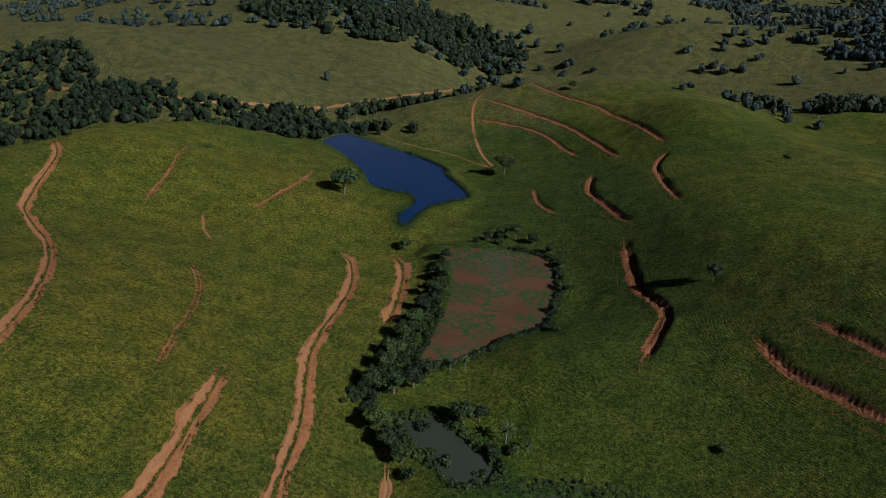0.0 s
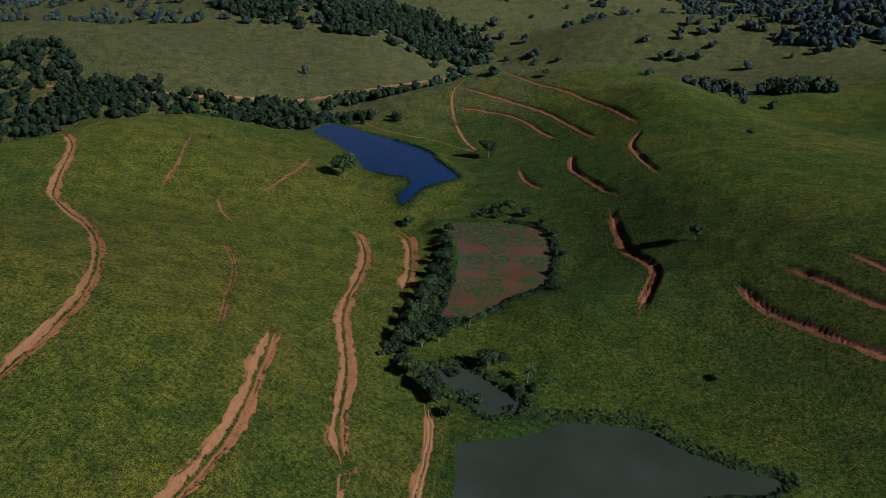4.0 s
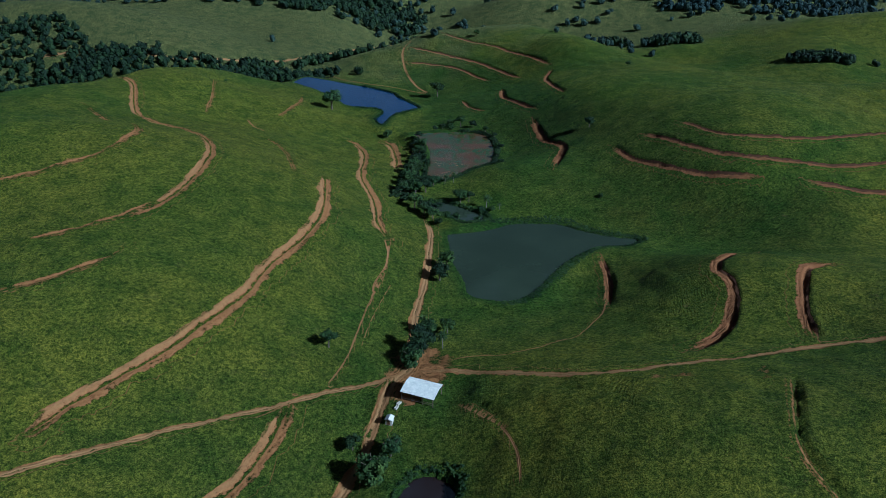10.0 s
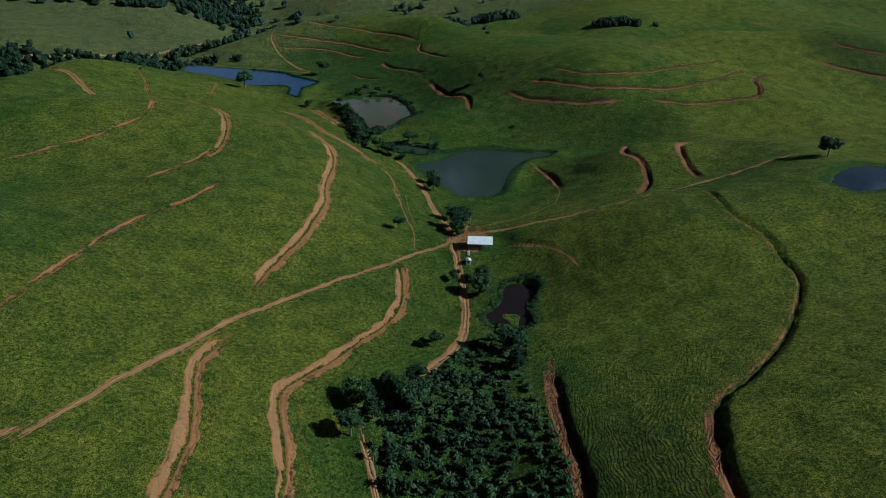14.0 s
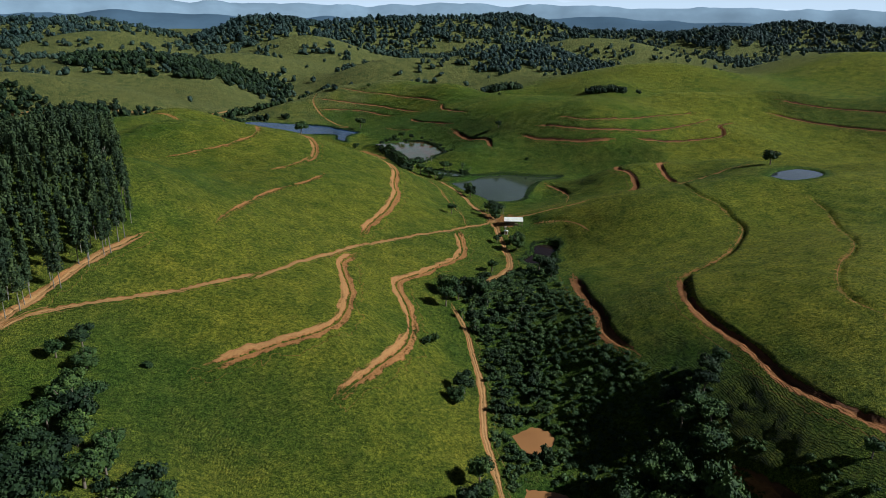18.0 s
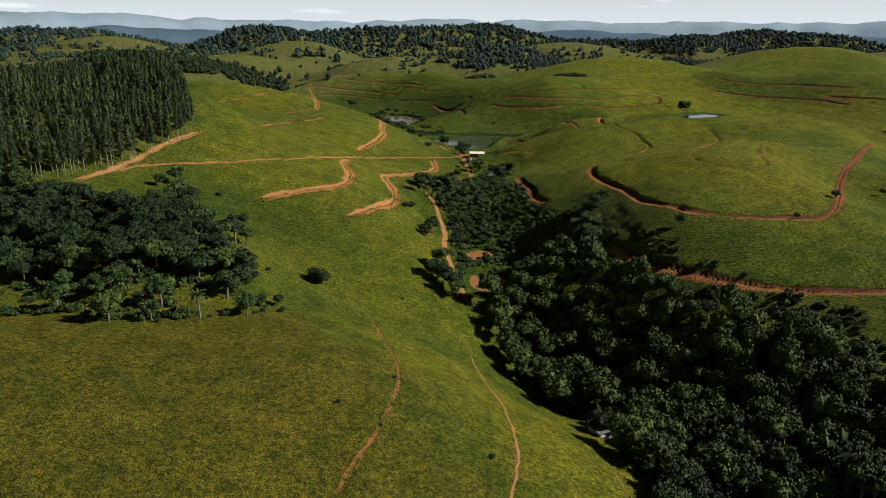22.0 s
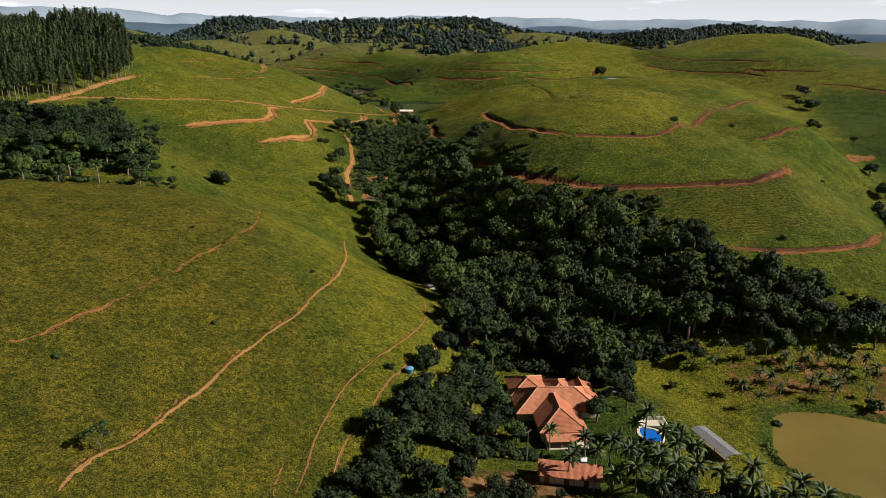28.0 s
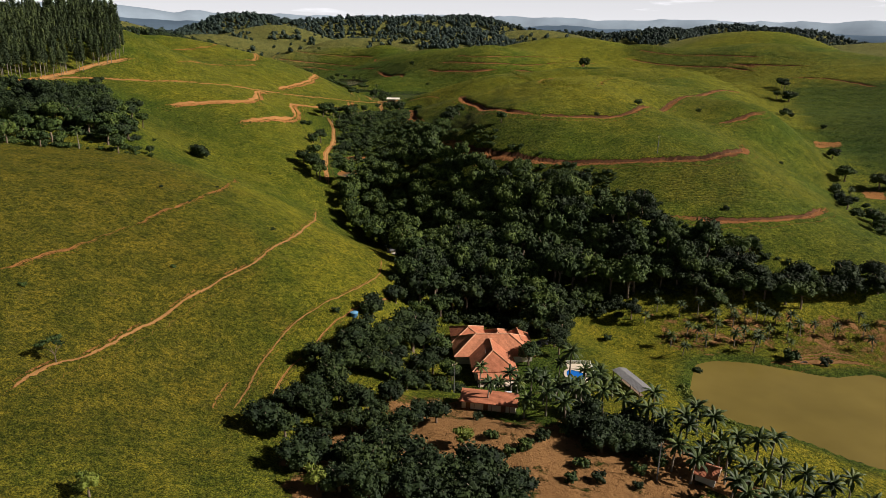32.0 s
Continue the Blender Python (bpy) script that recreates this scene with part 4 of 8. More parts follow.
GRID = 1.1
GROUND = Land()
ny, nx = GROUND.X.shape
quad = (np.arange(ny - 1)[:, None] * nx + np.arange(nx - 1)[None]).ravel()
ground_mesh = mesh_from("ground", np.stack([GROUND.X, GROUND.Y, GROUND.Z], -1).reshape(-1, 3), np.stack([quad, quad + 1, quad + nx + 1, quad + nx], -1), MAT_GROUND, True)
for field, arr in (("soil", GROUND.soil), ("lush", GROUND.lush), ("dry", GROUND.dry), ("pale", GROUND.pale), ("steps", GROUND.steps), ("brown", GROUND.brown), ("olive", GROUND.olive), ("across", GROUND.u), *GROUND.kind.items()):
    ground_mesh.attributes.new(field, "FLOAT", "POINT").data.foreach_set("value", arr.astype(np.float32).ravel())
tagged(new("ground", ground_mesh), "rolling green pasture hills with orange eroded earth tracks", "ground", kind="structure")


def water(name, level, shore, mat, label):
    pts = smooth_line([*shore, shore[0]], 2.0)[:-1]
    bm = bmesh.new()
    a = np.array(pts)
    c = a.mean(0)
    vs = [bm.verts.new((*(p + (p - c) / np.linalg.norm(p - c) * 1.5), level)) for p in a]
    bm.faces.new(vs)
    bmesh.ops.triangulate(bm, faces=bm.faces[:])
    for f in bm.faces:
        if f.normal.z < 0:
            f.normal_flip()
    me = bpy.data.meshes.new(name)
    bm.to_mesh(me)
    bm.free()
    me.materials.append(mat)
    return tagged(new(name, me), label, "pond", kind="structure")

MAT_POND = make_water("pond_green_water", (0.040, 0.050, 0.028), 0.08)
MAT_TARN = make_water("tarn_water", (0.030, 0.034, 0.040), 0.05)
MAT_BROWN = make_water("pond_brown_water", (0.125, 0.056, 0.024), 0.12, (0.035, 0.075, 0.018))
MAT_LAKE = make_water("lake_blue_water", (0.006, 0.028, 0.075), 0.22)
MAT_MUD = make_water("pond_mud_water", (0.165, 0.125, 0.030), 0.18)
MAT_PUDDLE = make_water("puddle_orange_water", (0.33, 0.15, 0.05), 0.2)
MAT_SWAMP = make_water("swamp_water", (0.020, 0.012, 0.010), 0.1)
water("green_pond", *SHORE_P1, MAT_POND, "calm dark green farm pond behind an earth dam")
water("brown_pond", *SHORE_P2, MAT_BROWN, "shallow muddy brown pond with floating weed")
water("small_pond", *SHORE_P2b, MAT_POND, "small dark pond among shrubs")
water("blue_lake", *SHORE_P3, MAT_LAKE, "deep blue reservoir between two hills")
water("hill_pond", *SHORE_P5, MAT_TARN, "small round pond on a hilltop reflecting the sky")
water("swamp_pond", *SHORE_P6, MAT_SWAMP, "dark swampy pool below the open shed")
water("house_pond", *SHORE_P4, MAT_MUD, "large yellowish muddy pond beside the farmhouse")
water("mud_puddle", *SHORE_P7, MAT_PUDDLE, "orange mud puddle in the valley")
water("mud_puddle", *SHORE_P8, MAT_PUDDLE, "small orange mud puddle in the valley")

# ---- plants ----
def leaf_mat(name, dark, light, rough=0.75):
    mat, n, l, b = graph(name, rough, 0.25)
    geo, inf = n.new("ShaderNodeNewGeometry"), n.new("ShaderNodeObjectInfo")
    c = ramp(n, l, geo.outputs["Random Per Island"], [(0.0, dark), (1.0, light)])
    grp = tex_noise(n, l, geo.outputs["Position"], 0.11, 2)
    c = mixc(n, l, 0.8, c, ramp(n, l, grp, [(0.38, (0.55, 0.62, 0.55)), (0.62, (1.5, 1.38, 1.1))]), "MULTIPLY")
    tone = ramp(n, l, inf.outputs["Random"], [(0.0, (0.72, 0.78, 0.7)), (0.5, (1, 1, 1)), (1.0, (1.35, 1.22, 0.95))])
    c = mixc(n, l, 1.0, c, tone, "MULTIPLY")
    pos = tex_noise(n, l, geo.outputs["Position"], 0.35, 3)
    c = mixc(n, l, 0.6, c, ramp(n, l, pos, [(0.3, (0.7, 0.74, 0.7)), (0.7, (1.25, 1.2, 1.1))]), "MULTIPLY")
    l.new(c, b.inputs["Base Color"])
    return mat


MAT_LEAF = leaf_mat("broad_leaves", (0.011, 0.028, 0.007), (0.050, 0.082, 0.018))
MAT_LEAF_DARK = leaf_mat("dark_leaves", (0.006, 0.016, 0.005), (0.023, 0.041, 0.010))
MAT_LEAF_LIGHT = leaf_mat("yellow_green_leaves", (0.06, 0.09, 0.015), (0.15, 0.18, 0.03))
MAT_EUC = leaf_mat("eucalyptus_leaves", (0.010, 0.021, 0.007), (0.037, 0.056, 0.020))
MAT_SCRUB = leaf_mat("scrub_leaves", (0.020, 0.046, 0.014), (0.092, 0.130, 0.044))
MAT_PALM = leaf_mat("palm_fronds", (0.018, 0.038, 0.010), (0.060, 0.088, 0.022), 0.6)
# leaves of the far woods, blued in the colour for haze
MAT_FAR = leaf_mat("hazed_distant_leaves", (0.012, 0.027, 0.027), (0.032, 0.054, 0.052))
MAT_BARK = simple("bark", (0.16, 0.12, 0.085), 0.95, 0.4, 2.0)
MAT_EUC_BARK = simple("eucalyptus_bark", (0.20, 0.17, 0.13), 0.9, 0.35, 1.2)

ICO_V = np.array([(0, 0, 1), *[(0.894 * math.cos(a), 0.894 * math.sin(a), 0.447) for a in np.arange(5) * 1.2566], *[(0.894 * math.cos(a), 0.894 * math.sin(a), -0.447) for a in np.arange(5) * 1.2566 + 0.6283], (0, 0, -1)])
ICO_F = np.array([*[(0, 1 + k, 1 + (k + 1) % 5) for k in range(5)], *[(1 + k, 6 + k, 1 + (k + 1) % 5) for k in range(5)], *[(6 + k, 6 + (k + 1) % 5, 1 + (k + 1) % 5) for k in range(5)], *[(11, 6 + (k + 1) % 5, 6 + k) for k in range(5)]])


def cards(rs, centres, normals, size):
    """Folded leaf sprays: two triangles each, lying roughly along the crown's surface."""
    k = len(centres)
    nrm = normals + rs.normal(0, 0.55, (k, 3))
    nrm /= np.linalg.norm(nrm, axis=1)[:, None]
    a = np.cross(nrm, rs.normal(0, 1, (k, 3)))
    a /= np.linalg.norm(a, axis=1)[:, None]
    b = np.cross(nrm, a)
    s = size * rs.uniform(0.6, 1.35, (k, 1))
    v = np.stack([centres - a * s * 0.5 - nrm * s * 0.12, centres + b * s * 0.42, centres + a * s * 0.6 - nrm * s * 0.12, centres - b * s * 0.42 + nrm * s * 0.15], 1).reshape(-1, 3)
    i = np.arange(k)[:, None] * 4
    f = np.concatenate([i + (0, 1, 3), i + (1, 2, 3)])
    return v, f


def join(chunks):
    vs, fs, o = [], [], 0
    for v, f in chunks:
        vs.append(v), fs.append(f + o)
        o += len(v)
    return np.concatenate(vs), np.concatenate(fs)


def crown_arrays(seed, lobes, count, size, core=0.78):
    """A crown: uneven lobes (x, y, z, rx, rz) covered with leaf sprays round a rough core."""
    rs = np.random.RandomState(seed)
    out = []
    area = sum(r * r for *_, r, _ in lobes)
    for x, y, z, r, rz in lobes:
        v = ICO_V * (r * core, r * core, rz * core) * rs.uniform(0.82, 1.12, (12, 1)) + (x, y, z)
        out.append((v, ICO_F))
        k = max(6, int(count * r * r / area))
        d = rs.normal(0, 1, (k, 3))
        d[:, 2] = np.where(d[:, 2] < -0.4, -d[:, 2], d[:, 2])
        d /= np.linalg.norm(d, axis=1)[:, None]
        c = d * (r, r, rz) * rs.uniform(0.8, 1.08, (k, 1)) + (x, y, z)
        out.append(cards(rs, c, d, size))
    return join(out)


def broad_lobes(seed, r, h, flat=0.75, n=9):
    """Lobes of a rounded crown of radius r that fills the top of a tree of height h."""
    rs = np.random.RandomState(seed)
    cz = h - r * flat
    lobes = [(0, 0, cz, r * 0.66, r * flat * 0.72)]
    for k in range(n):
        a, q = k * 2.4 + rs.uniform(-0.3, 0.3), r * rs.uniform(0.45, 0.68)
        lobes.append((q * math.cos(a), q * math.sin(a), cz + r * flat * rs.uniform(-0.4, 0.42), r * rs.uniform(0.32, 0.46), r * flat * rs.uniform(0.34, 0.48)))
    return lobes


def tube(path, radii, sides=7):
    """A tapered round stem along a path."""
    p = np.array(path, float)
    vs, fs = [], []
    for k, q in enumerate(p):
        t = p[min(k + 1, len(p) - 1)] - p[max(k - 1, 0)]
        t /= np.linalg.norm(t)
        u = np.cross(t, (0.3, 1, 0.1))
        u /= np.linalg.norm(u)
        w = np.cross(t, u)
        for a in np.arange(sides) * 2 * math.pi / sides:
            vs.append(q + radii[k] * (u * math.cos(a) + w * math.sin(a)))
    for k in range(len(p) - 1):
        for a in range(sides):
            b = (a + 1) % sides
            i, j = k * sides, (k + 1) * sides
            fs += [(i + a, i + b, j + b), (i + a, j + b, j + a)]
    return np.array(vs), np.array(fs)


def trunk_arrays(seed, h, r, spread, limbs=4):
    """A trunk that forks into limbs under the crown."""
    rs = np.random.RandomState(seed)
    fork = h * rs.uniform(0.32, 0.45)
    top = np.array((rs.uniform(-0.2, 0.2), rs.uniform(-0.2, 0.2), fork))
    out = [tube([(0, 0, -0.5), (0.03, 0, fork * 0.5), top], [r * 1.25, r, r * 0.85])]
    for k in range(limbs):
        a = k * 6.283 / limbs + rs.uniform(-0.4, 0.4)
        end = top + (spread * math.cos(a), spread * math.sin(a), h * rs.uniform(0.3, 0.42))
        out.append(tube([top - (0, 0, 0.2), (top + end) / 2 + (0, 0, h * 0.04), end], [r * 0.6, r * 0.4, r * 0.15], 5))
    return join(out)


def palm_arrays(seed, h, lean):
    rs = np.random.RandomState(seed)
    top = np.array((lean, lean * 0.3, h))
    trunk = tube([(0, 0, -0.4), (lean * 0.1, 0, h * 0.3), (lean * 0.45, lean * 0.1, h * 0.68), top], [0.26, 0.19, 0.16, 0.14], 7)
    vs, fs = [], []
    nf = 20
    for k in range(nf):
        a, up = k * 2.39996 + rs.uniform(-0.2, 0.2), 1.2 - 1.5 * k / nf + rs.uniform(-0.12, 0.12)
        length = rs.uniform(2.5, 3.4)
        d, e = np.array((math.cos(a), math.sin(a), 0)), np.array((-math.sin(a), math.cos(a), 0))
        ang, q = up, top.copy()
        o = len(vs)
        for s in range(8):
            w = 0.42 * math.sin(0.25 + 2.75 * s / 7) + 0.02
            tooth = 0.75 + 0.25 * (s % 2)
            vs += [q - e * w * tooth - np.array((0, 0, 0.45 * w)), q.copy(), q + e * w * tooth - np.array((0, 0, 0.45 * w))]
            q = q + (d * math.cos(ang) + np.array((0, 0, 1)) * math.sin(ang)) * length / 7
            ang -= 0.11 + 0.04 * s
        for s in range(7):
            p0 = o + 3 * s
            for c in (0, 1):
                fs += [(p0 + c, p0 + c + 1, p0 + c + 4), (p0 + c, p0 + c + 4, p0 + c + 3)]
    return trunk, (np.array(vs), np.array(fs))


class Kind:
    """One sort of plant: its meshes, built once and shared by every plant of the sort."""

    def __init__(self, name, crown, crown_mat, trunk=None, trunk_mat=None, crown_name="crown"):
        self.name, self.crown_name = name, crown_name
        self.arrays = crown
        self.crown = mesh_from(name + "_crown", *crown, crown_mat)
        self.trunk = mesh_from(name + "_trunk", *trunk, trunk_mat, True) if trunk else None


rs_turn = np.random.RandomState(5)


def plant(kind, x, y, scale, label, group, category="tree", squash=1.0, sink=0.0):
    root = new(kind.name)
    z = float(GROUND.at(x, y)) - sink
    root.matrix_basis = Matrix.LocRotScale((x, y, z), Euler((0, 0, rs_turn.uniform(0, 6.28))), (scale, scale, scale * squash))
    root.empty_display_size = 0.5
    for nm, me in (("trunk", kind.trunk), (kind.crown_name, kind.crown)):
        if me:
            new(nm, me).parent = root
    return tagged(root, label, category, group)


def broad_kind(name, seed, r, h, mat, count=420, size=0.5, flat=0.75, n=9, bark=MAT_BARK):
    return Kind(name, crown_arrays(seed, broad_lobes(seed, r, h, flat, n), count, size), mat, trunk_arrays(seed, h, 0.05 * r + 0.06, r * 0.5), bark)


BROAD = [broad_kind("tree", 11 + k, 3.6 + 0.25 * (k % 3), 7.0 + 0.6 * (k % 2), (MAT_LEAF, MAT_LEAF_DARK, MAT_LEAF)[k % 3], 560, 0.55, (0.8, 0.7, 0.9, 0.75)[k % 4], 9 + k % 3) for k in range(5)]
MANGO = [broad_kind("mango_tree", 31 + k, 3.7, 6.0, MAT_LEAF_DARK, 620, 0.5, 0.82, 12) for k in range(3)]
BIG = broad_kind("shade_tree", 41, 6.6, 10.5, MAT_LEAF_DARK, 1100, 0.55, 0.72, 16)
YELLOW = broad_kind("tree", 45, 3.0, 6.0, MAT_LEAF_LIGHT, 380, 0.5, 0.8, 8)
OPEN = [broad_kind("tree", 51 + k, 3.4, 7.5, MAT_LEAF, 420, 0.5, 0.95, 11, MAT_BARK) for k in range(2)]
UMBRELLA = Kind("tree", crown_arrays(57, [(0.9 * math.cos(k * 2.1) * (0.6 + 0.28 * k), 0.9 * math.sin(k * 2.1) * (0.6 + 0.28 * k), 4.6 - 0.09 * k, 0.8, 0.26) for k in range(8)], 330, 0.42, 0.55), MAT_LEAF, trunk_arrays(57, 5.2, 0.10, 1.7, 6), MAT_BARK)
BUSH = [Kind("bush", crown_arrays(61 + k, broad_lobes(61 + k, 1.5, 1.9, 0.8, 7), 170, 0.36), (MAT_LEAF, MAT_LEAF_DARK)[k % 2], crown_name="foliage") for k in range(3)]
DOME = Kind("bush", crown_arrays(71, broad_lobes(71, 3.6, 5.0, 0.85, 12), 600, 0.5), MAT_LEAF_DARK, crown_name="foliage")
PALM = []
for k in range(4):
    tr, cr = palm_arrays(81 + k, 4.6 + 0.8 * k, (0.3, -0.5, 0.8, 0.2)[k])
    PALM.append(Kind("coconut_palm", cr, MAT_PALM, tr, MAT_EUC_BARK, "fronds"))


def euc_kind(seed):
    rs = np.random.RandomState(seed)
    h = 18.5
    lobes = [(rs.uniform(-0.5, 0.5), rs.uniform(-0.5, 0.5), z, 1.75 - 0.06 * (z - 7) + rs.uniform(-0.2, 0.3), 1.9) for z in np.arange(7.5, h, 1.9)]
    tr = tube([(0, 0, -0.5), (0.1, 0, 6), (0.05, 0.1, 12), (0, 0, h - 1)], [0.2, 0.16, 0.11, 0.04], 6)
    return Kind("eucalyptus_tree", crown_arrays(seed, lobes, 330, 0.75, 0.62), MAT_EUC, tr, MAT_EUC_BARK)


EUC = [euc_kind(91 + k) for k in range(3)]


def stuff(name, arrays, spots, mat, label, category):
    """Many small plants that nobody could count, joined in one mesh. spots: x, y, scale, height scale."""
    rs = np.random.RandomState(len(spots))
    sp = np.array(spots, float)
    zs = GROUND.at(sp[:, 0], sp[:, 1])
    vs, fs, o = [], [], 0
    for k, (x, y, s, hs) in enumerate(sp):
        v, f = arrays[k % len(arrays)]
        a = rs.uniform(0, 6.28)
        c, d = math.cos(a) * s, math.sin(a) * s
        vs.append(np.stack([v[:, 0] * c - v[:, 1] * d + x, v[:, 0] * d + v[:, 1] * c + y, v[:, 2] * s * hs + zs[k] - 0.1], 1))
        fs.append(f + o)
        o += len(v)
    return tagged(new(name, mesh_from(name, np.concatenate(vs), np.concatenate(fs), mat)), label, category, kind="stuff")


def scatter(rs, poly, spacing, jitter=0.4):
    """Points on a loose grid within an outline."""
    a = np.array(poly)
    gx, gy = np.meshgrid(np.arange(a[:, 0].min(), a[:, 0].max(), spacing), np.arange(a[:, 1].min(), a[:, 1].max(), spacing))
    gx = gx + spacing * 0.5 * (np.arange(gx.shape[0]) % 2)[:, None]
    x, y = (gx + rs.uniform(-jitter, jitter, gx.shape) * spacing).ravel(), (gy + rs.uniform(-jitter, jitter, gy.shape) * spacing).ravel()
    m = inside(x, y, poly)
    return x[m], y[m]


def free_ground(x, y, off_track, off_water):
    """Which points stand clear of the cut tracks and of the water."""
    ok = np.ones(len(x), bool)
    for kind, width, line in TRACKS:
        if kind in ("ditch", "road"):
            ok &= line_near(x, y, smooth_line(line))[0] > off_track
    for level, shore in PONDS:
        ok &= ~inside(x, y, shore) & (line_near(x, y, [*shore, shore[0]])[0] > off_water)
    return ok


rs = np.random.RandomState(21)
# the valley wood
WOOD = [(0, -34), (2, -50), (4, -74), (16, -99), (26, -112), (27, -130), (36, -148), (48, -172), (56, -184), (32, -176), (14, -169), (3, -168), (-11, -167), (-21, -179), (-29, -175), (-36, -163), (-47, -159), (-58, -155), (-61, -146), (-47, -107), (-55, -62), (-53, -20), (-38, -10), (-28, -24), (-8, -16)]
FRINGE = [(-4, -12), (8, -36), (14, -62), (30, -92), (38, -110), (37, -128), (46, -146), (60, -172), (72, -194), (58, -190), (48, -172), (36, -148), (27, -130), (28, -112), (20, -99), (8, -74), (4, -50), (0, -34)]
wx, wy = scatter(rs, WOOD, 5.4)
clear = (np.hypot(wx + 49, wy + 111) > 8.5) & free_ground(wx, wy, 7.0, 4.0)
wx, wy = wx[clear], wy[clear]
near = wy < -122
edge_w, *_ = line_near(wx, wy, [WOOD[k] for k in range(0, 9)])
near |= (edge_w < 5) & (wy < -40)
for x, y in zip(wx[near], wy[near]):
    plant(BROAD[rs.randint(5)], x, y, rs.uniform(0.6, 1.6), "dense leafy broadleaf tree in the valley wood", "valley wood trees", squash=rs.uniform(0.95, 1.35))
stuff("valley_wood", [k.arrays for k in BROAD], [(x, y, rs.uniform(0.6, 1.6), rs.uniform(0.95, 1.35)) for x, y in zip(wx[~near], wy[~near])], MAT_LEAF, "dense broadleaf wood filling the valley", "wood")
# the wood on the shaded slope
GROVE = [(-235, 40), (-202, 24), (-189, 27), (-178, 14), (-166, 0), (-158, 8), (-153, 27), (-145, 12), (-142, -3), (-143, -24), (-137, -36), (-133, -46), (-139, -53), (-151, -57), (-163, -50), (-174, -46), (-192, -37), (-235, -20)]
gx, gy = scatter(rs, GROVE, 6.0)
edge_g, *_ = line_near(gx, gy, GROVE[1:18])
near = edge_g < 5.5
for x, y in zip(gx[near], gy[near]):
    plant(BROAD[rs.randint(5)], x, y, rs.uniform(0.85, 1.4), "dark broadleaf tree at the edge of a hillside grove", "hillside grove trees", squash=rs.uniform(0.9, 1.2))
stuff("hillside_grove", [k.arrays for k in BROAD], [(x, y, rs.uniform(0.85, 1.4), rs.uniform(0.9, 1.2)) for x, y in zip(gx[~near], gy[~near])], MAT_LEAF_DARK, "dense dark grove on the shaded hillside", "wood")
# shrubs along the wood's edge and over the valley floor
SHRUB = [crown_arrays(161 + k, broad_lobes(161 + k, 1.4, 1.6, 0.7, 5), 70, 0.45) for k in range(3)]


def shrubs(name, label, poly, spacing, lo, hi, mat, thin=0.0, seed=5):
    x, y = scatter(rs, poly, spacing, 0.6)
    keep = (wave_noise(x, y, 22, seed) > thin) & free_ground(x, y, 2.2, 1.5)
    stuff(name, SHRUB, [(p, q, rs.uniform(lo, hi), rs.uniform(0.8, 1.5)) for p, q in zip(x[keep], y[keep])], mat, label, "shrubs")


shrubs("shrub_belt", "dense green shrubs on the slope above the valley wood", FRINGE, 2.6, 0.5, 1.3, MAT_LEAF, -0.5)
shrubs("shrub_belt", "undergrowth along the lower edge of the valley wood", [(58, -186), (32, -179), (14, -172), (-11, -170), (-22, -182), (-31, -178), (-40, -166), (-60, -158), (-64, -146), (-58, -148), (-46, -155), (-34, -160), (-26, -172), (-12, -163), (14, -166), (50, -178)], 2.0, 0.6, 1.4, MAT_LEAF_DARK, -9)
shrubs("shrub_belt", "undergrowth at the edge of the hillside grove", [(-145, 12), (-142, -24), (-136, -36), (-131, -46), (-139, -56), (-151, -60), (-174, -48), (-192, -40), (-192, -34), (-163, -45), (-140, -48), (-146, -10), (-150, 10)], 2.4, 0.6, 1.4, MAT_LEAF_DARK, -0.6)
shrubs("shrub_belt", "dense dark hedge along the brown pond", [(27, 434), (36, 432), (37, 405), (33, 372), (31, 345), (27, 330), (18, 330), (22, 350), (23, 380), (26, 405)], 2.1, 0.6, 1.35, MAT_LEAF_DARK, -9)
VALLEY = [(-20, 102), (-6, 108), (2, 116), (12, 121), (25, 121), (27, 114), (15, 90), (14, 72), (4, 30), (6, 12), (14, 2), (3, -26), (-6, -30), (-35, -12), (-53, -7), (-46, 30), (-30, 62), (-27, 88)]
shrubs("shrub_belt", "lush dark shrubs and tall grass on the valley floor", VALLEY, 1.9, 0.25, 1.05, MAT_SCRUB, -0.75)
shrubs("shrub_belt", "tall broad-leaved shrubs beside the valley track", [(-28, 88), (-18, 100), (2, 112), (8, 96), (-8, 70), (-20, 40), (-34, 0), (-46, 4), (-40, 40)], 4.2, 0.9, 1.7, MAT_LEAF_DARK, -0.3, 9)
shrubs("scrub", "patchy scrub under the open trees", [(-200, -36), (-174, -46), (-150, -57), (-135, -52), (-128, -70), (-150, -84), (-200, -80)], 2.6, 0.4, 1.25, MAT_LEAF, -0.15, 12)
# the plantation, its outer rows tree by tree
STAND = [(-141, 114), (-148, 150), (-156, 220), (-172, 316), (-250, 330), (-420, 300), (-420, 60), (-260, 10), (-206, 32), (-194, 39), (-180, 51), (-165, 65), (-150, 88), (-144, 100)]
ex, ey = scatter(rs, STAND, 4.3, 0.42)
edge, *_ = line_near(ex, ey, [STAND[k] for k in (3, 2, 1, 0, 13, 12, 11, 10, 9, 8, 7)])
outer = edge < 8.5
for x, y in zip(ex[outer], ey[outer]):
    plant(EUC[rs.randint(3)], x, y, rs.uniform(0.66, 1.0), "tall slender eucalyptus in a plantation row", "plantation trees")
spots = [(x, y, rs.uniform(0.66, 1.0), 1) for x, y, d in zip(ex, ey, edge) if 8.5 <= d < 110]
low = []
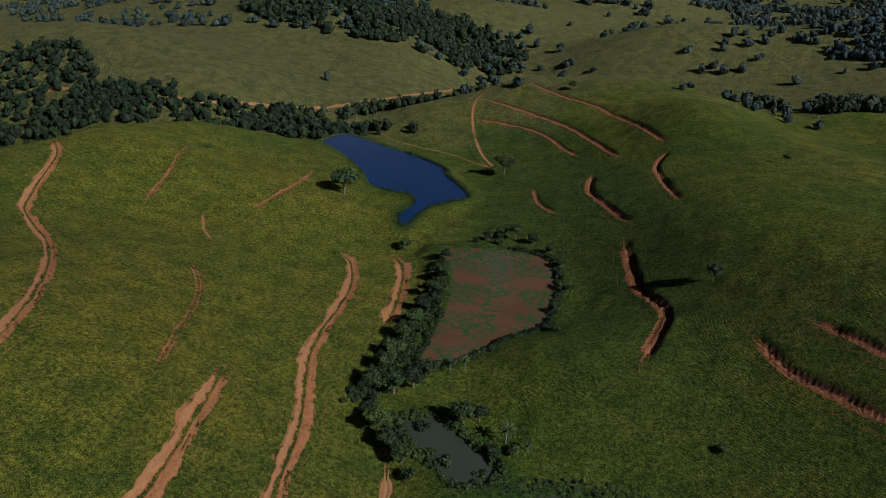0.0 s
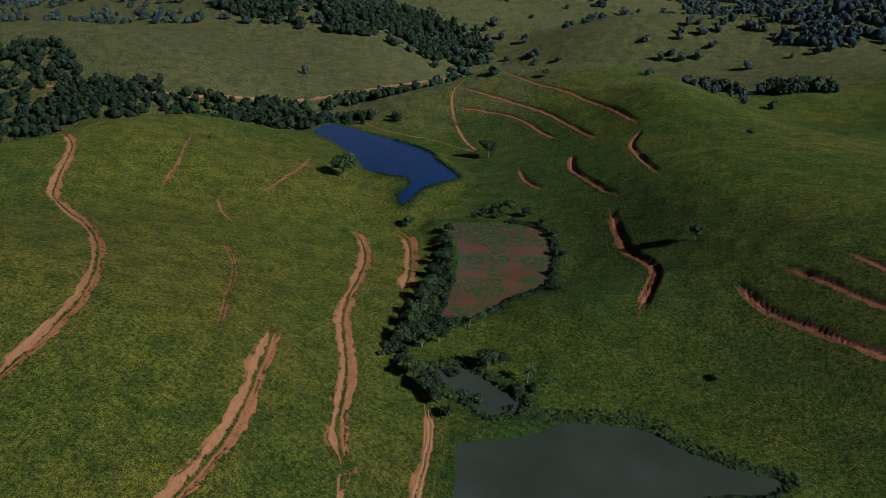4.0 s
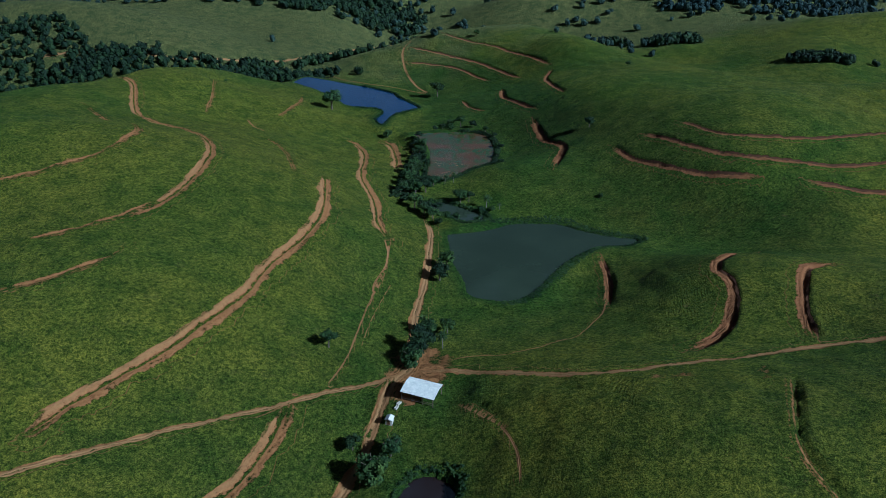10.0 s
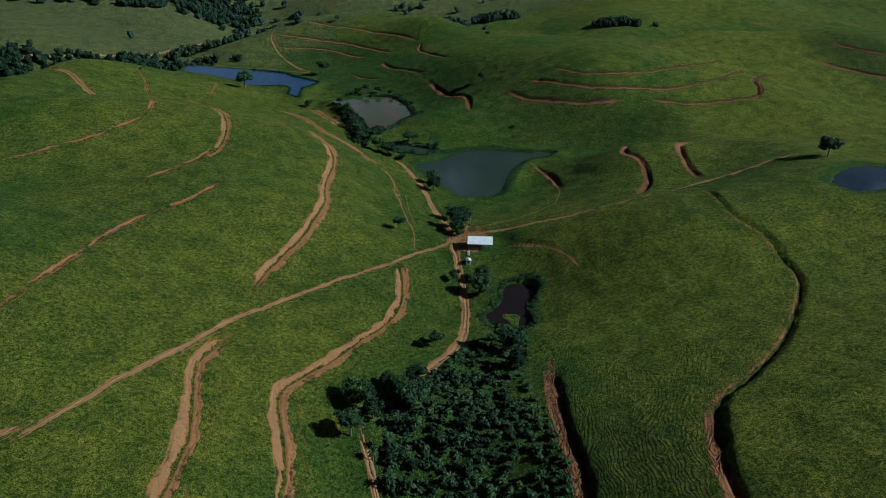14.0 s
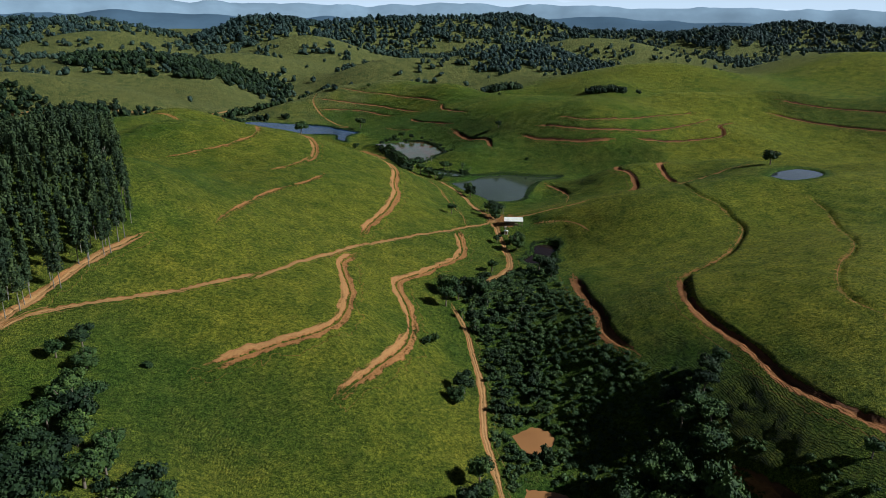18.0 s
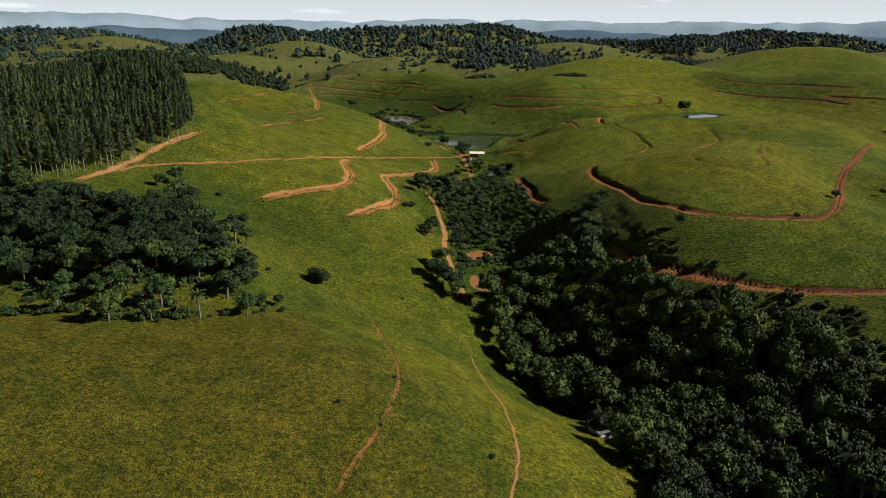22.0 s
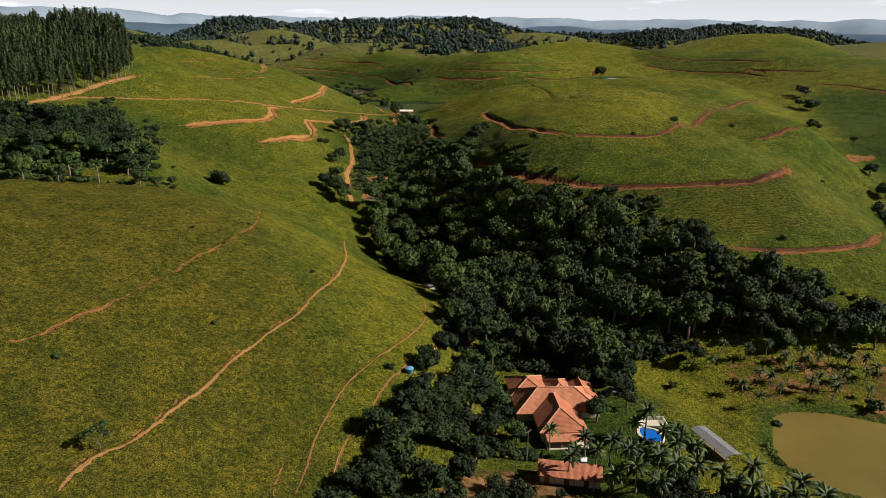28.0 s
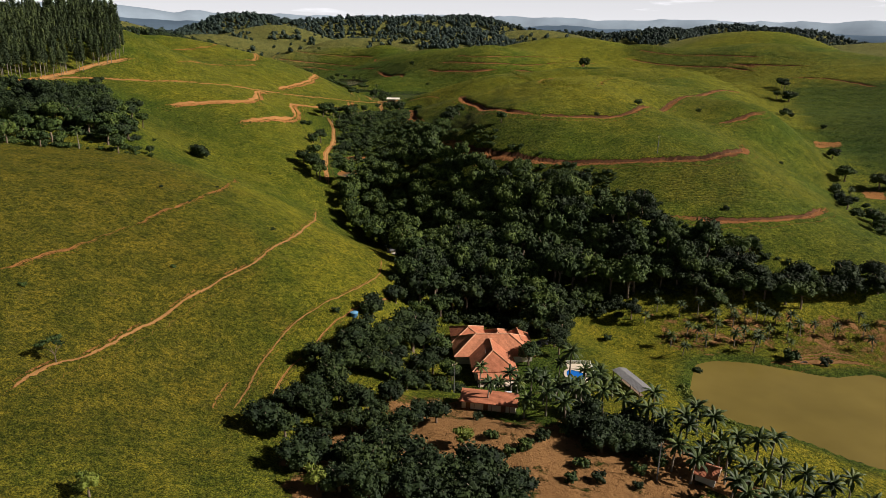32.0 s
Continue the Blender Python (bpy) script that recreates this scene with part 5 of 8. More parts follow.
for k in range(3):
    r2 = np.random.RandomState(191 + k)
    low.append(crown_arrays(191 + k, [(r2.uniform(-0.4, 0.4), r2.uniform(-0.4, 0.4), z, 1.8 - 0.08 * (z - 8), 2.6) for z in (10, 13.5, 17)], 90, 1.0, 0.7))
stuff("eucalyptus_stand", low, spots, MAT_EUC, "dense stand of tall dark green eucalyptus", "trees")
plant(BROAD[0], -28.3, 484.3, 2.03, "broadleaf tree standing alone in the pasture", "pasture trees")
plant(BROAD[1], 41.1, 551.9, 1.55, "broadleaf tree standing alone in the pasture", "pasture trees")
plant(BROAD[2], 11.1, 442.4, 0.81, "broadleaf tree standing alone in the pasture", "pasture trees")
plant(BROAD[3], 9.6, 201.8, 0.84, "broadleaf tree standing alone in the pasture", "pasture trees")
plant(BROAD[4], 42.8, 256.9, 1.15, "broadleaf tree standing alone in the pasture", "pasture trees")
plant(BROAD[0], -97.5, 489.6, 0.47, "broadleaf tree standing alone in the pasture", "pasture trees")
plant(BROAD[1], 37.5, 206.5, 1.19, "leafy tree beside the open shed", "shed trees")
plant(BROAD[2], 34.3, 198.4, 1, "leafy tree beside the open shed", "shed trees")
plant(BROAD[3], 39.4, 216.0, 0.75, "leafy tree beside the open shed", "shed trees")
plant(PALM[1], 43.7, 208.7, 0.8, "small coconut palm beside the open shed", "shed palms", "palm")
plant(PALM[2], 37.9, 221.1, 0.75, "small coconut palm beside the open shed", "shed palms", "palm")
plant(BROAD[1], 30.8, 428.8, 0.63, "dense dark tree in the hedge along the brown pond", "pond hedge trees")
plant(BROAD[2], 32.8, 414.5, 0.77, "dense dark tree in the hedge along the brown pond", "pond hedge trees")
plant(BROAD[3], 31.6, 401.1, 0.84, "dense dark tree in the hedge along the brown pond", "pond hedge trees")
plant(BROAD[4], 30.1, 390.0, 0.84, "dense dark tree in the hedge along the brown pond", "pond hedge trees")
plant(BROAD[0], 29.0, 378.9, 0.91, "dense dark tree in the hedge along the brown pond", "pond hedge trees")
plant(BROAD[1], 28.0, 368.6, 0.91, "dense dark tree in the hedge along the brown pond", "pond hedge trees")
plant(BROAD[2], 27.6, 358.3, 0.98, "dense dark tree in the hedge along the brown pond", "pond hedge trees")
plant(BROAD[3], 26.7, 350.0, 1.05, "dense dark tree in the hedge along the brown pond", "pond hedge trees")
plant(BROAD[4], 26.0, 341.8, 1.12, "dense dark tree in the hedge along the brown pond", "pond hedge trees")
plant(BROAD[0], 31.2, 342.1, 1.26, "dense dark tree in the hedge along the brown pond", "pond hedge trees")
plant(BROAD[1], 36.0, 346.0, 1.12, "dense dark tree in the hedge along the brown pond", "pond hedge trees")
plant(BROAD[2], 39.8, 351.8, 0.84, "dense dark tree in the hedge along the brown pond", "pond hedge trees")
plant(BROAD[3], 31.3, 324.3, 1.12, "dense dark tree in the hedge along the brown pond", "pond hedge trees")
plant(BROAD[4], 35.9, 320.0, 1.05, "dense dark tree in the hedge along the brown pond", "pond hedge trees")
plant(BROAD[0], 39.6, 315.9, 0.84, "dense dark tree in the hedge along the brown pond", "pond hedge trees")
plant(BROAD[1], 24.0, 338.5, 0.7, "dense dark tree in the hedge along the brown pond", "pond hedge trees")
plant(BROAD[2], 49.6, 456.2, 0.75, "dark tree on the far bank of the brown pond", "pond bank trees")
plant(BROAD[3], 55.9, 454.4, 0.94, "dark tree on the far bank of the brown pond", "pond bank trees")
plant(BROAD[4], 63.4, 450.0, 0.75, "dark tree on the far bank of the brown pond", "pond bank trees")
plant(BROAD[0], 70.7, 441.9, 0.62, "dark tree on the far bank of the brown pond", "pond bank trees")
plant(BROAD[1], 75.3, 431.1, 0.5, "dark tree on the far bank of the brown pond", "pond bank trees")
plant(BROAD[2], 75.5, 413.7, 0.5, "dark tree on the far bank of the brown pond", "pond bank trees")
plant(BROAD[3], 74.1, 395.6, 0.44, "dark tree on the far bank of the brown pond", "pond bank trees")
plant(BROAD[4], 44.7, 453.4, 0.56, "dark tree on the far bank of the brown pond", "pond bank trees")
plant(BROAD[0], 52.5, 333.5, 1.06, "dark tree on the far bank of the brown pond", "pond bank trees")
plant(BROAD[1], 56.6, 334.7, 0.75, "dark tree on the far bank of the brown pond", "pond bank trees")
plant(PALM[1], 64.5, 328.2, 0.9, "small palm between the ponds", "pond palms", "palm")
plant(PALM[2], 45.4, 353.6, 0.6, "small palm between the ponds", "pond palms", "palm")
plant(PALM[3], 49.7, 354.4, 0.6, "small palm between the ponds", "pond palms", "palm")
plant(PALM[0], 70.4, 326.0, 0.5, "small palm between the ponds", "pond palms", "palm")
plant(BUSH[2], 46.3, 320.6, 1.3, "low shrub on the pond bank", "pond shrubs", "bush")
plant(BUSH[0], 50.4, 318.1, 1.56, "low shrub on the pond bank", "pond shrubs", "bush")
plant(BUSH[1], 42.1, 330.1, 1.69, "low shrub on the pond bank", "pond shrubs", "bush")
plant(BUSH[2], 61.9, 322.8, 1.56, "low shrub on the pond bank", "pond shrubs", "bush")
plant(BUSH[0], 59.8, 315.5, 1.3, "low shrub on the pond bank", "pond shrubs", "bush")
plant(BUSH[1], 42.4, 311.9, 1.56, "low shrub on the pond bank", "pond shrubs", "bush")
plant(BUSH[2], 66.6, 324.6, 1.43, "low shrub on the pond bank", "pond shrubs", "bush")
plant(BUSH[0], 117.5, 329.6, 1.17, "low shrub on the pond bank", "pond shrubs", "bush")
plant(BUSH[1], 78.1, 413.6, 1.3, "low shrub on the pond bank", "pond shrubs", "bush")
plant(BUSH[2], 75.3, 380.4, 1.3, "low shrub on the pond bank", "pond shrubs", "bush")
plant(BUSH[0], 50.0, 448.1, 1.56, "low shrub on the pond bank", "pond shrubs", "bush")
plant(BUSH[1], 40.0, 448.5, 1.3, "low shrub on the pond bank", "pond shrubs", "bush")
plant(OPEN[1], 74.5, 650.2, 0.9, "sparse tree on the green hill", "hill trees")
plant(OPEN[0], 166.5, 494.6, 0.6, "sparse tree on the green hill", "hill trees")
plant(OPEN[1], 124.0, 398.7, 0.9, "sparse tree on the green hill", "hill trees")
plant(BROAD[1], 20.6, 164.3, 0.62, "broadleaf tree beside the farm track", "track trees")
plant(BROAD[2], 26.5, 153.5, 1.19, "broadleaf tree beside the farm track", "track trees")
plant(BROAD[3], -1.5, 120.2, 0.75, "broadleaf tree beside the farm track", "track trees")
plant(BROAD[4], 19.3, 109.2, 1.25, "broadleaf tree beside the farm track", "track trees")
plant(BROAD[0], 38.6, 218.5, 0.88, "broadleaf tree beside the farm track", "track trees")
plant(BROAD[1], 35.6, 200.6, 1, "broadleaf tree beside the farm track", "track trees")
plant(BROAD[2], -31.1, 97.9, 1.12, "broadleaf tree beside the farm track", "track trees")
plant(BROAD[3], -29.6, 94.8, 1, "broadleaf tree beside the farm track", "track trees")
plant(BROAD[4], -21.4, 103.6, 0.62, "broadleaf tree beside the farm track", "track trees")
plant(BROAD[0], -18.5, 100.5, 0.75, "broadleaf tree beside the farm track", "track trees")
plant(BROAD[1], -13.4, 101.7, 0.88, "broadleaf tree beside the farm track", "track trees")
plant(BROAD[2], -16.9, 92.7, 1.12, "broadleaf tree beside the farm track", "track trees")
plant(BROAD[3], 45.7, 267.1, 1, "broadleaf tree beside the farm track", "track trees")
plant(BROAD[4], 196.4, 172.2, 1.45, "round tree beside the hilltop pond", "pond trees")
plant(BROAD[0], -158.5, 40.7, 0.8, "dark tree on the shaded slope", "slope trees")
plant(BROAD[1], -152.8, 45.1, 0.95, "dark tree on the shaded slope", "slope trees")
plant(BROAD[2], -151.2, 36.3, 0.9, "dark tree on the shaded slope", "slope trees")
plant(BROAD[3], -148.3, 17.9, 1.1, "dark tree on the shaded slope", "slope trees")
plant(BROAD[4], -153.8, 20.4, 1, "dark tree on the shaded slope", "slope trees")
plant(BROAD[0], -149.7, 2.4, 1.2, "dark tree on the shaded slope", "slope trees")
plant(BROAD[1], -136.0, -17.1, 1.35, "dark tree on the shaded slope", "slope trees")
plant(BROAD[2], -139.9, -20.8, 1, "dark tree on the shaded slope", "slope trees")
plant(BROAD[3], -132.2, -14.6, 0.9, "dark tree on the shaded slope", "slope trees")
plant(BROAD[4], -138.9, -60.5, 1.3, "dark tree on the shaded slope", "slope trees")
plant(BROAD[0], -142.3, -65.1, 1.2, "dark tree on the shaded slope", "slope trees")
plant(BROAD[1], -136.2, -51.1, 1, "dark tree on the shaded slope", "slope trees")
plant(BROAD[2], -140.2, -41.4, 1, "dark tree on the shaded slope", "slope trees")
plant(OPEN[1], -183.8, -32.7, 1.1, "open-crowned tree with a pale trunk on dry grass", "open slope trees")
plant(OPEN[0], -173.6, -40.7, 0.9, "open-crowned tree with a pale trunk on dry grass", "open slope trees")
plant(OPEN[1], -168.9, -60.0, 1.2, "open-crowned tree with a pale trunk on dry grass", "open slope trees")
plant(OPEN[0], -158.6, -73.0, 1.25, "open-crowned tree with a pale trunk on dry grass", "open slope trees")
plant(OPEN[1], -174.3, -62.8, 1, "open-crowned tree with a pale trunk on dry grass", "open slope trees")
plant(OPEN[0], -181.9, -70.9, 1.1, "open-crowned tree with a pale trunk on dry grass", "open slope trees")
plant(OPEN[1], -170.0, -82.3, 1.1, "open-crowned tree with a pale trunk on dry grass", "open slope trees")
plant(OPEN[0], -138.5, -77.4, 0.9, "open-crowned tree with a pale trunk on dry grass", "open slope trees")
plant(OPEN[1], -183.3, -48.7, 0.8, "open-crowned tree with a pale trunk on dry grass", "open slope trees")
plant(OPEN[0], -164.3, -50.9, 0.8, "open-crowned tree with a pale trunk on dry grass", "open slope trees")
plant(OPEN[1], -128.9, -64.9, 0.5, "open-crowned tree with a pale trunk on dry grass", "open slope trees")
plant(OPEN[0], -160.9, -81.5, 0.8, "open-crowned tree with a pale trunk on dry grass", "open slope trees")
plant(PALM[3], -149.9, -80.8, 0.9, "palm on the dry slope", "slope palms", "palm")
plant(PALM[0], -191.0, -35.5, 0.8, "palm on the dry slope", "slope palms", "palm")
plant(DOME, -110.7, -27.9, 1.35, "dense rounded bush on the pasture slope", "slope bushes", "bush")
plant(BUSH[2], -137.0, 37.9, 1, "small bush on the pasture slope", "slope bushes", "bush")
plant(BUSH[0], -48.3, 62.2, 1.7, "small bush on the pasture slope", "slope bushes", "bush")
plant(BUSH[1], -52.0, 59.4, 1.4, "small bush on the pasture slope", "slope bushes", "bush")
plant(BUSH[2], -128.0, -34.9, 0.7, "small bush on the pasture slope", "slope bushes", "bush")
plant(BUSH[0], -174.0, 27.7, 0.7, "small bush on the pasture slope", "slope bushes", "bush")
plant(BROAD[3], -35.2, 86.2, 1.14, "dark leafy tree along the valley track", "valley track trees")
plant(BROAD[4], -28.2, 91.2, 0.96, "dark leafy tree along the valley track", "valley track trees")
plant(BROAD[0], -17.9, 97.1, 0.96, "dark leafy tree along the valley track", "valley track trees")
plant(BROAD[1], -0.4, 123.0, 0.5, "dark leafy tree along the valley track", "valley track trees")
plant(BROAD[2], 30.5, 161.8, 0.9, "dark leafy tree along the valley track", "valley track trees")
plant(BROAD[3], 18.6, 114.3, 1.08, "dark leafy tree along the valley track", "valley track trees")
plant(BROAD[4], 16.6, 99.4, 0.96, "dark leafy tree along the valley track", "valley track trees")
plant(BROAD[0], 45.3, 220.0, 0.84, "dark leafy tree along the valley track", "valley track trees")
plant(BROAD[1], -47.2, 35.3, 1.02, "dark leafy tree along the valley track", "valley track trees")
plant(BROAD[2], -52.0, 30.2, 0.84, "dark leafy tree along the valley track", "valley track trees")
plant(BROAD[3], -58.8, -5.4, 1.14, "dark leafy tree along the valley track", "valley track trees")
plant(BROAD[4], -65.1, -14.2, 1.08, "dark leafy tree along the valley track", "valley track trees")
plant(BROAD[0], -62.0, -19.1, 1.2, "dark leafy tree along the valley track", "valley track trees")
plant(BROAD[1], -61.2, -24.8, 1.2, "dark leafy tree along the valley track", "valley track trees")
plant(BROAD[2], -60.1, -10.8, 0.96, "dark leafy tree along the valley track", "valley track trees")
plant(BROAD[3], -60.6, -29.1, 1.08, "dark leafy tree along the valley track", "valley track trees")
plant(BROAD[4], 13.4, -2.0, 1.1, "dark tree on the slope above the wood", "upper slope trees")
plant(BROAD[0], 17.7, -0.5, 0.9, "dark tree on the slope above the wood", "upper slope trees")
plant(BROAD[1], 8.4, -6.2, 1, "dark tree on the slope above the wood", "upper slope trees")
plant(BROAD[2], 4.0, -8.1, 1, "dark tree on the slope above the wood", "upper slope trees")
plant(BROAD[3], -2.5, -11.7, 1.1, "dark tree on the slope above the wood", "upper slope trees")
plant(BROAD[4], 0.8, -1.4, 0.9, "dark tree on the slope above the wood", "upper slope trees")
plant(BROAD[0], 2.5, -16.7, 1.1, "dark tree on the slope above the wood", "upper slope trees")
plant(OPEN[0], 17.7, -50.8, 0.75, "lone tree on the green slope", "lone slope trees")
plant(OPEN[1], 86.8, -55.4, 0.6, "lone tree on the green slope", "lone slope trees")
plant(OPEN[0], 139.9, -35.0, 0.5, "lone tree on the green slope", "lone slope trees")
plant(OPEN[1], 58.3, -64.5, 0.4, "lone tree on the green slope", "lone slope trees")
plant(BUSH[1], 60.3, -149.0, 0.9, "small shrub on the grassy slope", "grass shrubs", "bush")
plant(BUSH[2], 150.0, -85.1, 0.7, "small shrub on the grassy slope", "grass shrubs", "bush")
plant(BUSH[0], -117.8, -129.4, 0.4, "small shrub on the grassy slope", "grass shrubs", "bush")
plant(BUSH[1], -125.1, -123.0, 0.5, "small shrub on the grassy slope", "grass shrubs", "bush")
plant(BUSH[2], -95.6, -135.8, 0.55, "small shrub on the grassy slope", "grass shrubs", "bush")
plant(BUSH[0], -151.9, -184.0, 0.6, "small shrub on the grassy slope", "grass shrubs", "bush")
plant(BUSH[2], -123.3, -165.8, 0.5, "small shrub on the grassy slope", "grass shrubs", "bush")
plant(BUSH[0], -86.1, -176.7, 0.8, "small shrub on the grassy slope", "grass shrubs", "bush")
plant(BUSH[1], -108.9, -109.4, 0.4, "small shrub on the grassy slope", "grass shrubs", "bush")
plant(BUSH[2], -83.0, -33.7, 0.5, "small shrub on the grassy slope", "grass shrubs", "bush")
plant(BROAD[0], 48.1, -169.7, 1.2, "broadleaf tree at the edge of the wood", "wood edge trees")
plant(BROAD[1], 42.7, -171.1, 1, "broadleaf tree at the edge of the wood", "wood edge trees")
plant(BROAD[2], 54.1, -168.4, 0.9, "broadleaf tree at the edge of the wood", "wood edge trees")
plant(BROAD[3], 33.7, -177.2, 1.3, "broadleaf tree at the edge of the wood", "wood edge trees")
plant(BROAD[4], 26.8, -176.9, 1.2, "broadleaf tree at the edge of the wood", "wood edge trees")
plant(BROAD[0], 39.5, -183.2, 1.2, "broadleaf tree at the edge of the wood", "wood edge trees")
plant(BROAD[1], 45.4, -185.8, 1.2, "broadleaf tree at the edge of the wood", "wood edge trees")
plant(BROAD[2], 49.5, -190.0, 1.3, "broadleaf tree at the edge of the wood", "wood edge trees")
plant(BROAD[3], 52.6, -193.1, 1.2, "broadleaf tree at the edge of the wood", "wood edge trees")
plant(BROAD[4], 23.5, -171.4, 1.1, "broadleaf tree at the edge of the wood", "wood edge trees")
plant(BROAD[0], 21.9, -165.8, 1.1, "broadleaf tree at the edge of the wood", "wood edge trees")
plant(BROAD[1], 4.0, -176.2, 0.8, "broadleaf tree at the edge of the wood", "wood edge trees")
plant(BROAD[2], 29.6, -183.0, 0.9, "broadleaf tree at the edge of the wood", "wood edge trees")
plant(BROAD[3], 59.7, -188.7, 1, "broadleaf tree at the edge of the wood", "wood edge trees")
plant(BROAD[4], 35.4, -162.3, 0.8, "broadleaf tree at the edge of the wood", "wood edge trees")
plant(BROAD[0], 28.1, -163.5, 0.9, "broadleaf tree at the edge of the wood", "wood edge trees")
plant(UMBRELLA, -143.9, -207.8, 1.0, "lone flat-topped tree with a thin pale trunk beside an eroded path", "lone path trees")
plant(PALM[3], -26.6, 80.6, 0.6, "low broad-leaved palm on the lush valley floor", "valley palms", "palm")
plant(PALM[0], -18.6, 92.8, 0.55, "low broad-leaved palm on the lush valley floor", "valley palms", "palm")
plant(PALM[1], -14.9, 93.7, 0.6, "low broad-leaved palm on the lush valley floor", "valley palms", "palm")
plant(PALM[2], -29.6, 69.4, 0.65, "low broad-leaved palm on the lush valley floor", "valley palms", "palm")
plant(PALM[3], -9.2, 74.1, 0.6, "low broad-leaved palm on the lush valley floor", "valley palms", "palm")
plant(PALM[0], -13.9, 78.4, 0.5, "low broad-leaved palm on the lush valley floor", "valley palms", "palm")
plant(PALM[1], -22.5, 87.1, 0.6, "low broad-leaved palm on the lush valley floor", "valley palms", "palm")
plant(PALM[2], -18.8, 84.3, 0.6, "low broad-leaved palm on the lush valley floor", "valley palms", "palm")
plant(PALM[3], -10.8, 97.4, 0.5, "low broad-leaved palm on the lush valley floor", "valley palms", "palm")
plant(PALM[0], -3.2, 86.8, 0.5, "low broad-leaved palm on the lush valley floor", "valley palms", "palm")
plant(PALM[1], -31.4, 78.5, 0.55, "low broad-leaved palm on the lush valley floor", "valley palms", "palm")
plant(PALM[2], -15.6, 65.1, 0.6, "low broad-leaved palm on the lush valley floor", "valley palms", "palm")
plant(YELLOW, -135.9, -244.6, 0.7, "yellow-green tree at the foot of the hill", "lower trees")
plant(YELLOW, -74.6, -233.8, 0.75, "yellow-green tree at the foot of the hill", "lower trees")
plant(YELLOW, -103.8, -242.7, 0.8, "yellow-green tree at the foot of the hill", "lower trees")
plant(YELLOW, -90.8, -240.0, 0.7, "yellow-green tree at the foot of the hill", "lower trees")
# the wood's dark edge above the dry grove
for k, (x, y) in enumerate(((28.6, -175), (34.9, -178), (41.1, -181), (47.2, -184), (53.4, -187), (59.2, -190), (65.8, -192.5), (72, -195), (78.5, -197.5), (37, -173.5), (47, -179), (59.6, -185), (72.9, -190), (81.9, -192))):
    plant(MANGO[k % 3], x, y, 1.0 + 0.07 * (k * 5 % 7), "dense dark tree along the lower edge of the wood", "wood edge trees")
# trees and shrubs in the gully beyond the hill
for k, (x, y, f) in enumerate(((347.6, 113.6, 1.5), (343, 106, 1.2), (318.6, 76.3, 1.6), (314, 84, 1.1), (206.3, -65.2, 1.1), (190.8, -87.4, 1.5), (139.4, -132.9, 1.0), (138, -146.7, 1.15), (127.1, -159, 1.2), (201.2, -98.5, 1.5), (208, -103, 1.3), (147, -127, 0.9))):
    plant(BROAD[k % 5], x, y, f, "dark broadleaf tree in the gully beyond the hill", "gully trees", squash=0.85)
for k, (x, y, f) in enumerate(((251.2, 15, 2.2), (255.8, 12.8, 1.7), (262, 21, 1.9), (257.7, -11.8, 1.5), (196, -82, 2.0), (172.7, -98.3, 2.0), (178, -94, 1.6), (168, -104, 1.8), (169.5, -118, 1.4), (163.6, -108.2, 2.0), (158, -113, 1.9), (153, -119, 1.6), (149, -123, 2.0), (143, -128, 1.7), (139.8, -138.2, 1.9), (134, -141, 1.7), (136, -151, 1.8), (131, -155, 2.1), (122, -163, 1.8), (268, 30, 1.5))):
    plant(BUSH[k % 3], x, y, f, "dark shrub in the gully beyond the hill", "gully shrubs", "bush")
for x, y, f in ((174.8, -105, 0.75), (180, -101, 0.65)):
    plant(PALM[0], x, y, f, "young coconut palm among the gully shrubs", "gully palms", "palm")
for k, (x, y, f) in enumerate(((29.9, -200.6, 0.8), (53.8, -205.1, 0.6), (58.5, -213.8, 0.6), (60.3, -209, 0.55), (49.7, -201.5, 0.6), (45, -197, 0.7), (38, -194, 0.7), (66, -212, 0.6), (64, -204, 0.6), (72, -209, 0.65))):
    plant(PALM[k % len(PALM)], x, y, f, "young coconut palm on dry brown ground by the pond", "dry grove palms", "palm")
plant(BUSH[0], 31.7, -210.8, 1.9, "rounded grey-green bush on the pond bank", "pond bank bushes", "bush")
plant(BUSH[1], 39.6, -215, 1.3, "rounded grey-green bush on the pond bank", "pond bank bushes", "bush")
plant(MANGO[0], -108.9, -219.2, 1.15, "dense dark mango tree in the orchard", "orchard trees")
plant(MANGO[1], -105.8, -221.5, 0.95, "dense dark mango tree in the orchard", "orchard trees")
plant(MANGO[2], -101.0, -209.9, 1, "dense dark mango tree in the orchard", "orchard trees")
plant(MANGO[0], -97.8, -212.1, 0.95, "dense dark mango tree in the orchard", "orchard trees")
plant(MANGO[1], -92.3, -202.2, 1.1, "dense dark mango tree in the orchard", "orchard trees")
plant(MANGO[2], -87.7, -197.1, 1, "dense dark mango tree in the orchard", "orchard trees")
plant(MANGO[0], -96.4, -204.0, 0.85, "dense dark mango tree in the orchard", "orchard trees")
plant(MANGO[1], -83.2, -191.1, 0.9, "dense dark mango tree in the orchard", "orchard trees")
plant(MANGO[2], -78.1, -189.0, 0.95, "dense dark mango tree in the orchard", "orchard trees")
plant(MANGO[0], -73.6, -183.4, 0.9, "dense dark mango tree in the orchard", "orchard trees")
plant(MANGO[1], -83.4, -197.2, 0.95, "dense dark mango tree in the orchard", "orchard trees")
plant(MANGO[2], -89.6, -213.7, 1.15, "dense dark mango tree in the orchard", "orchard trees")
plant(MANGO[0], -88.7, -222.1, 1.05, "dense dark mango tree in the orchard", "orchard trees")
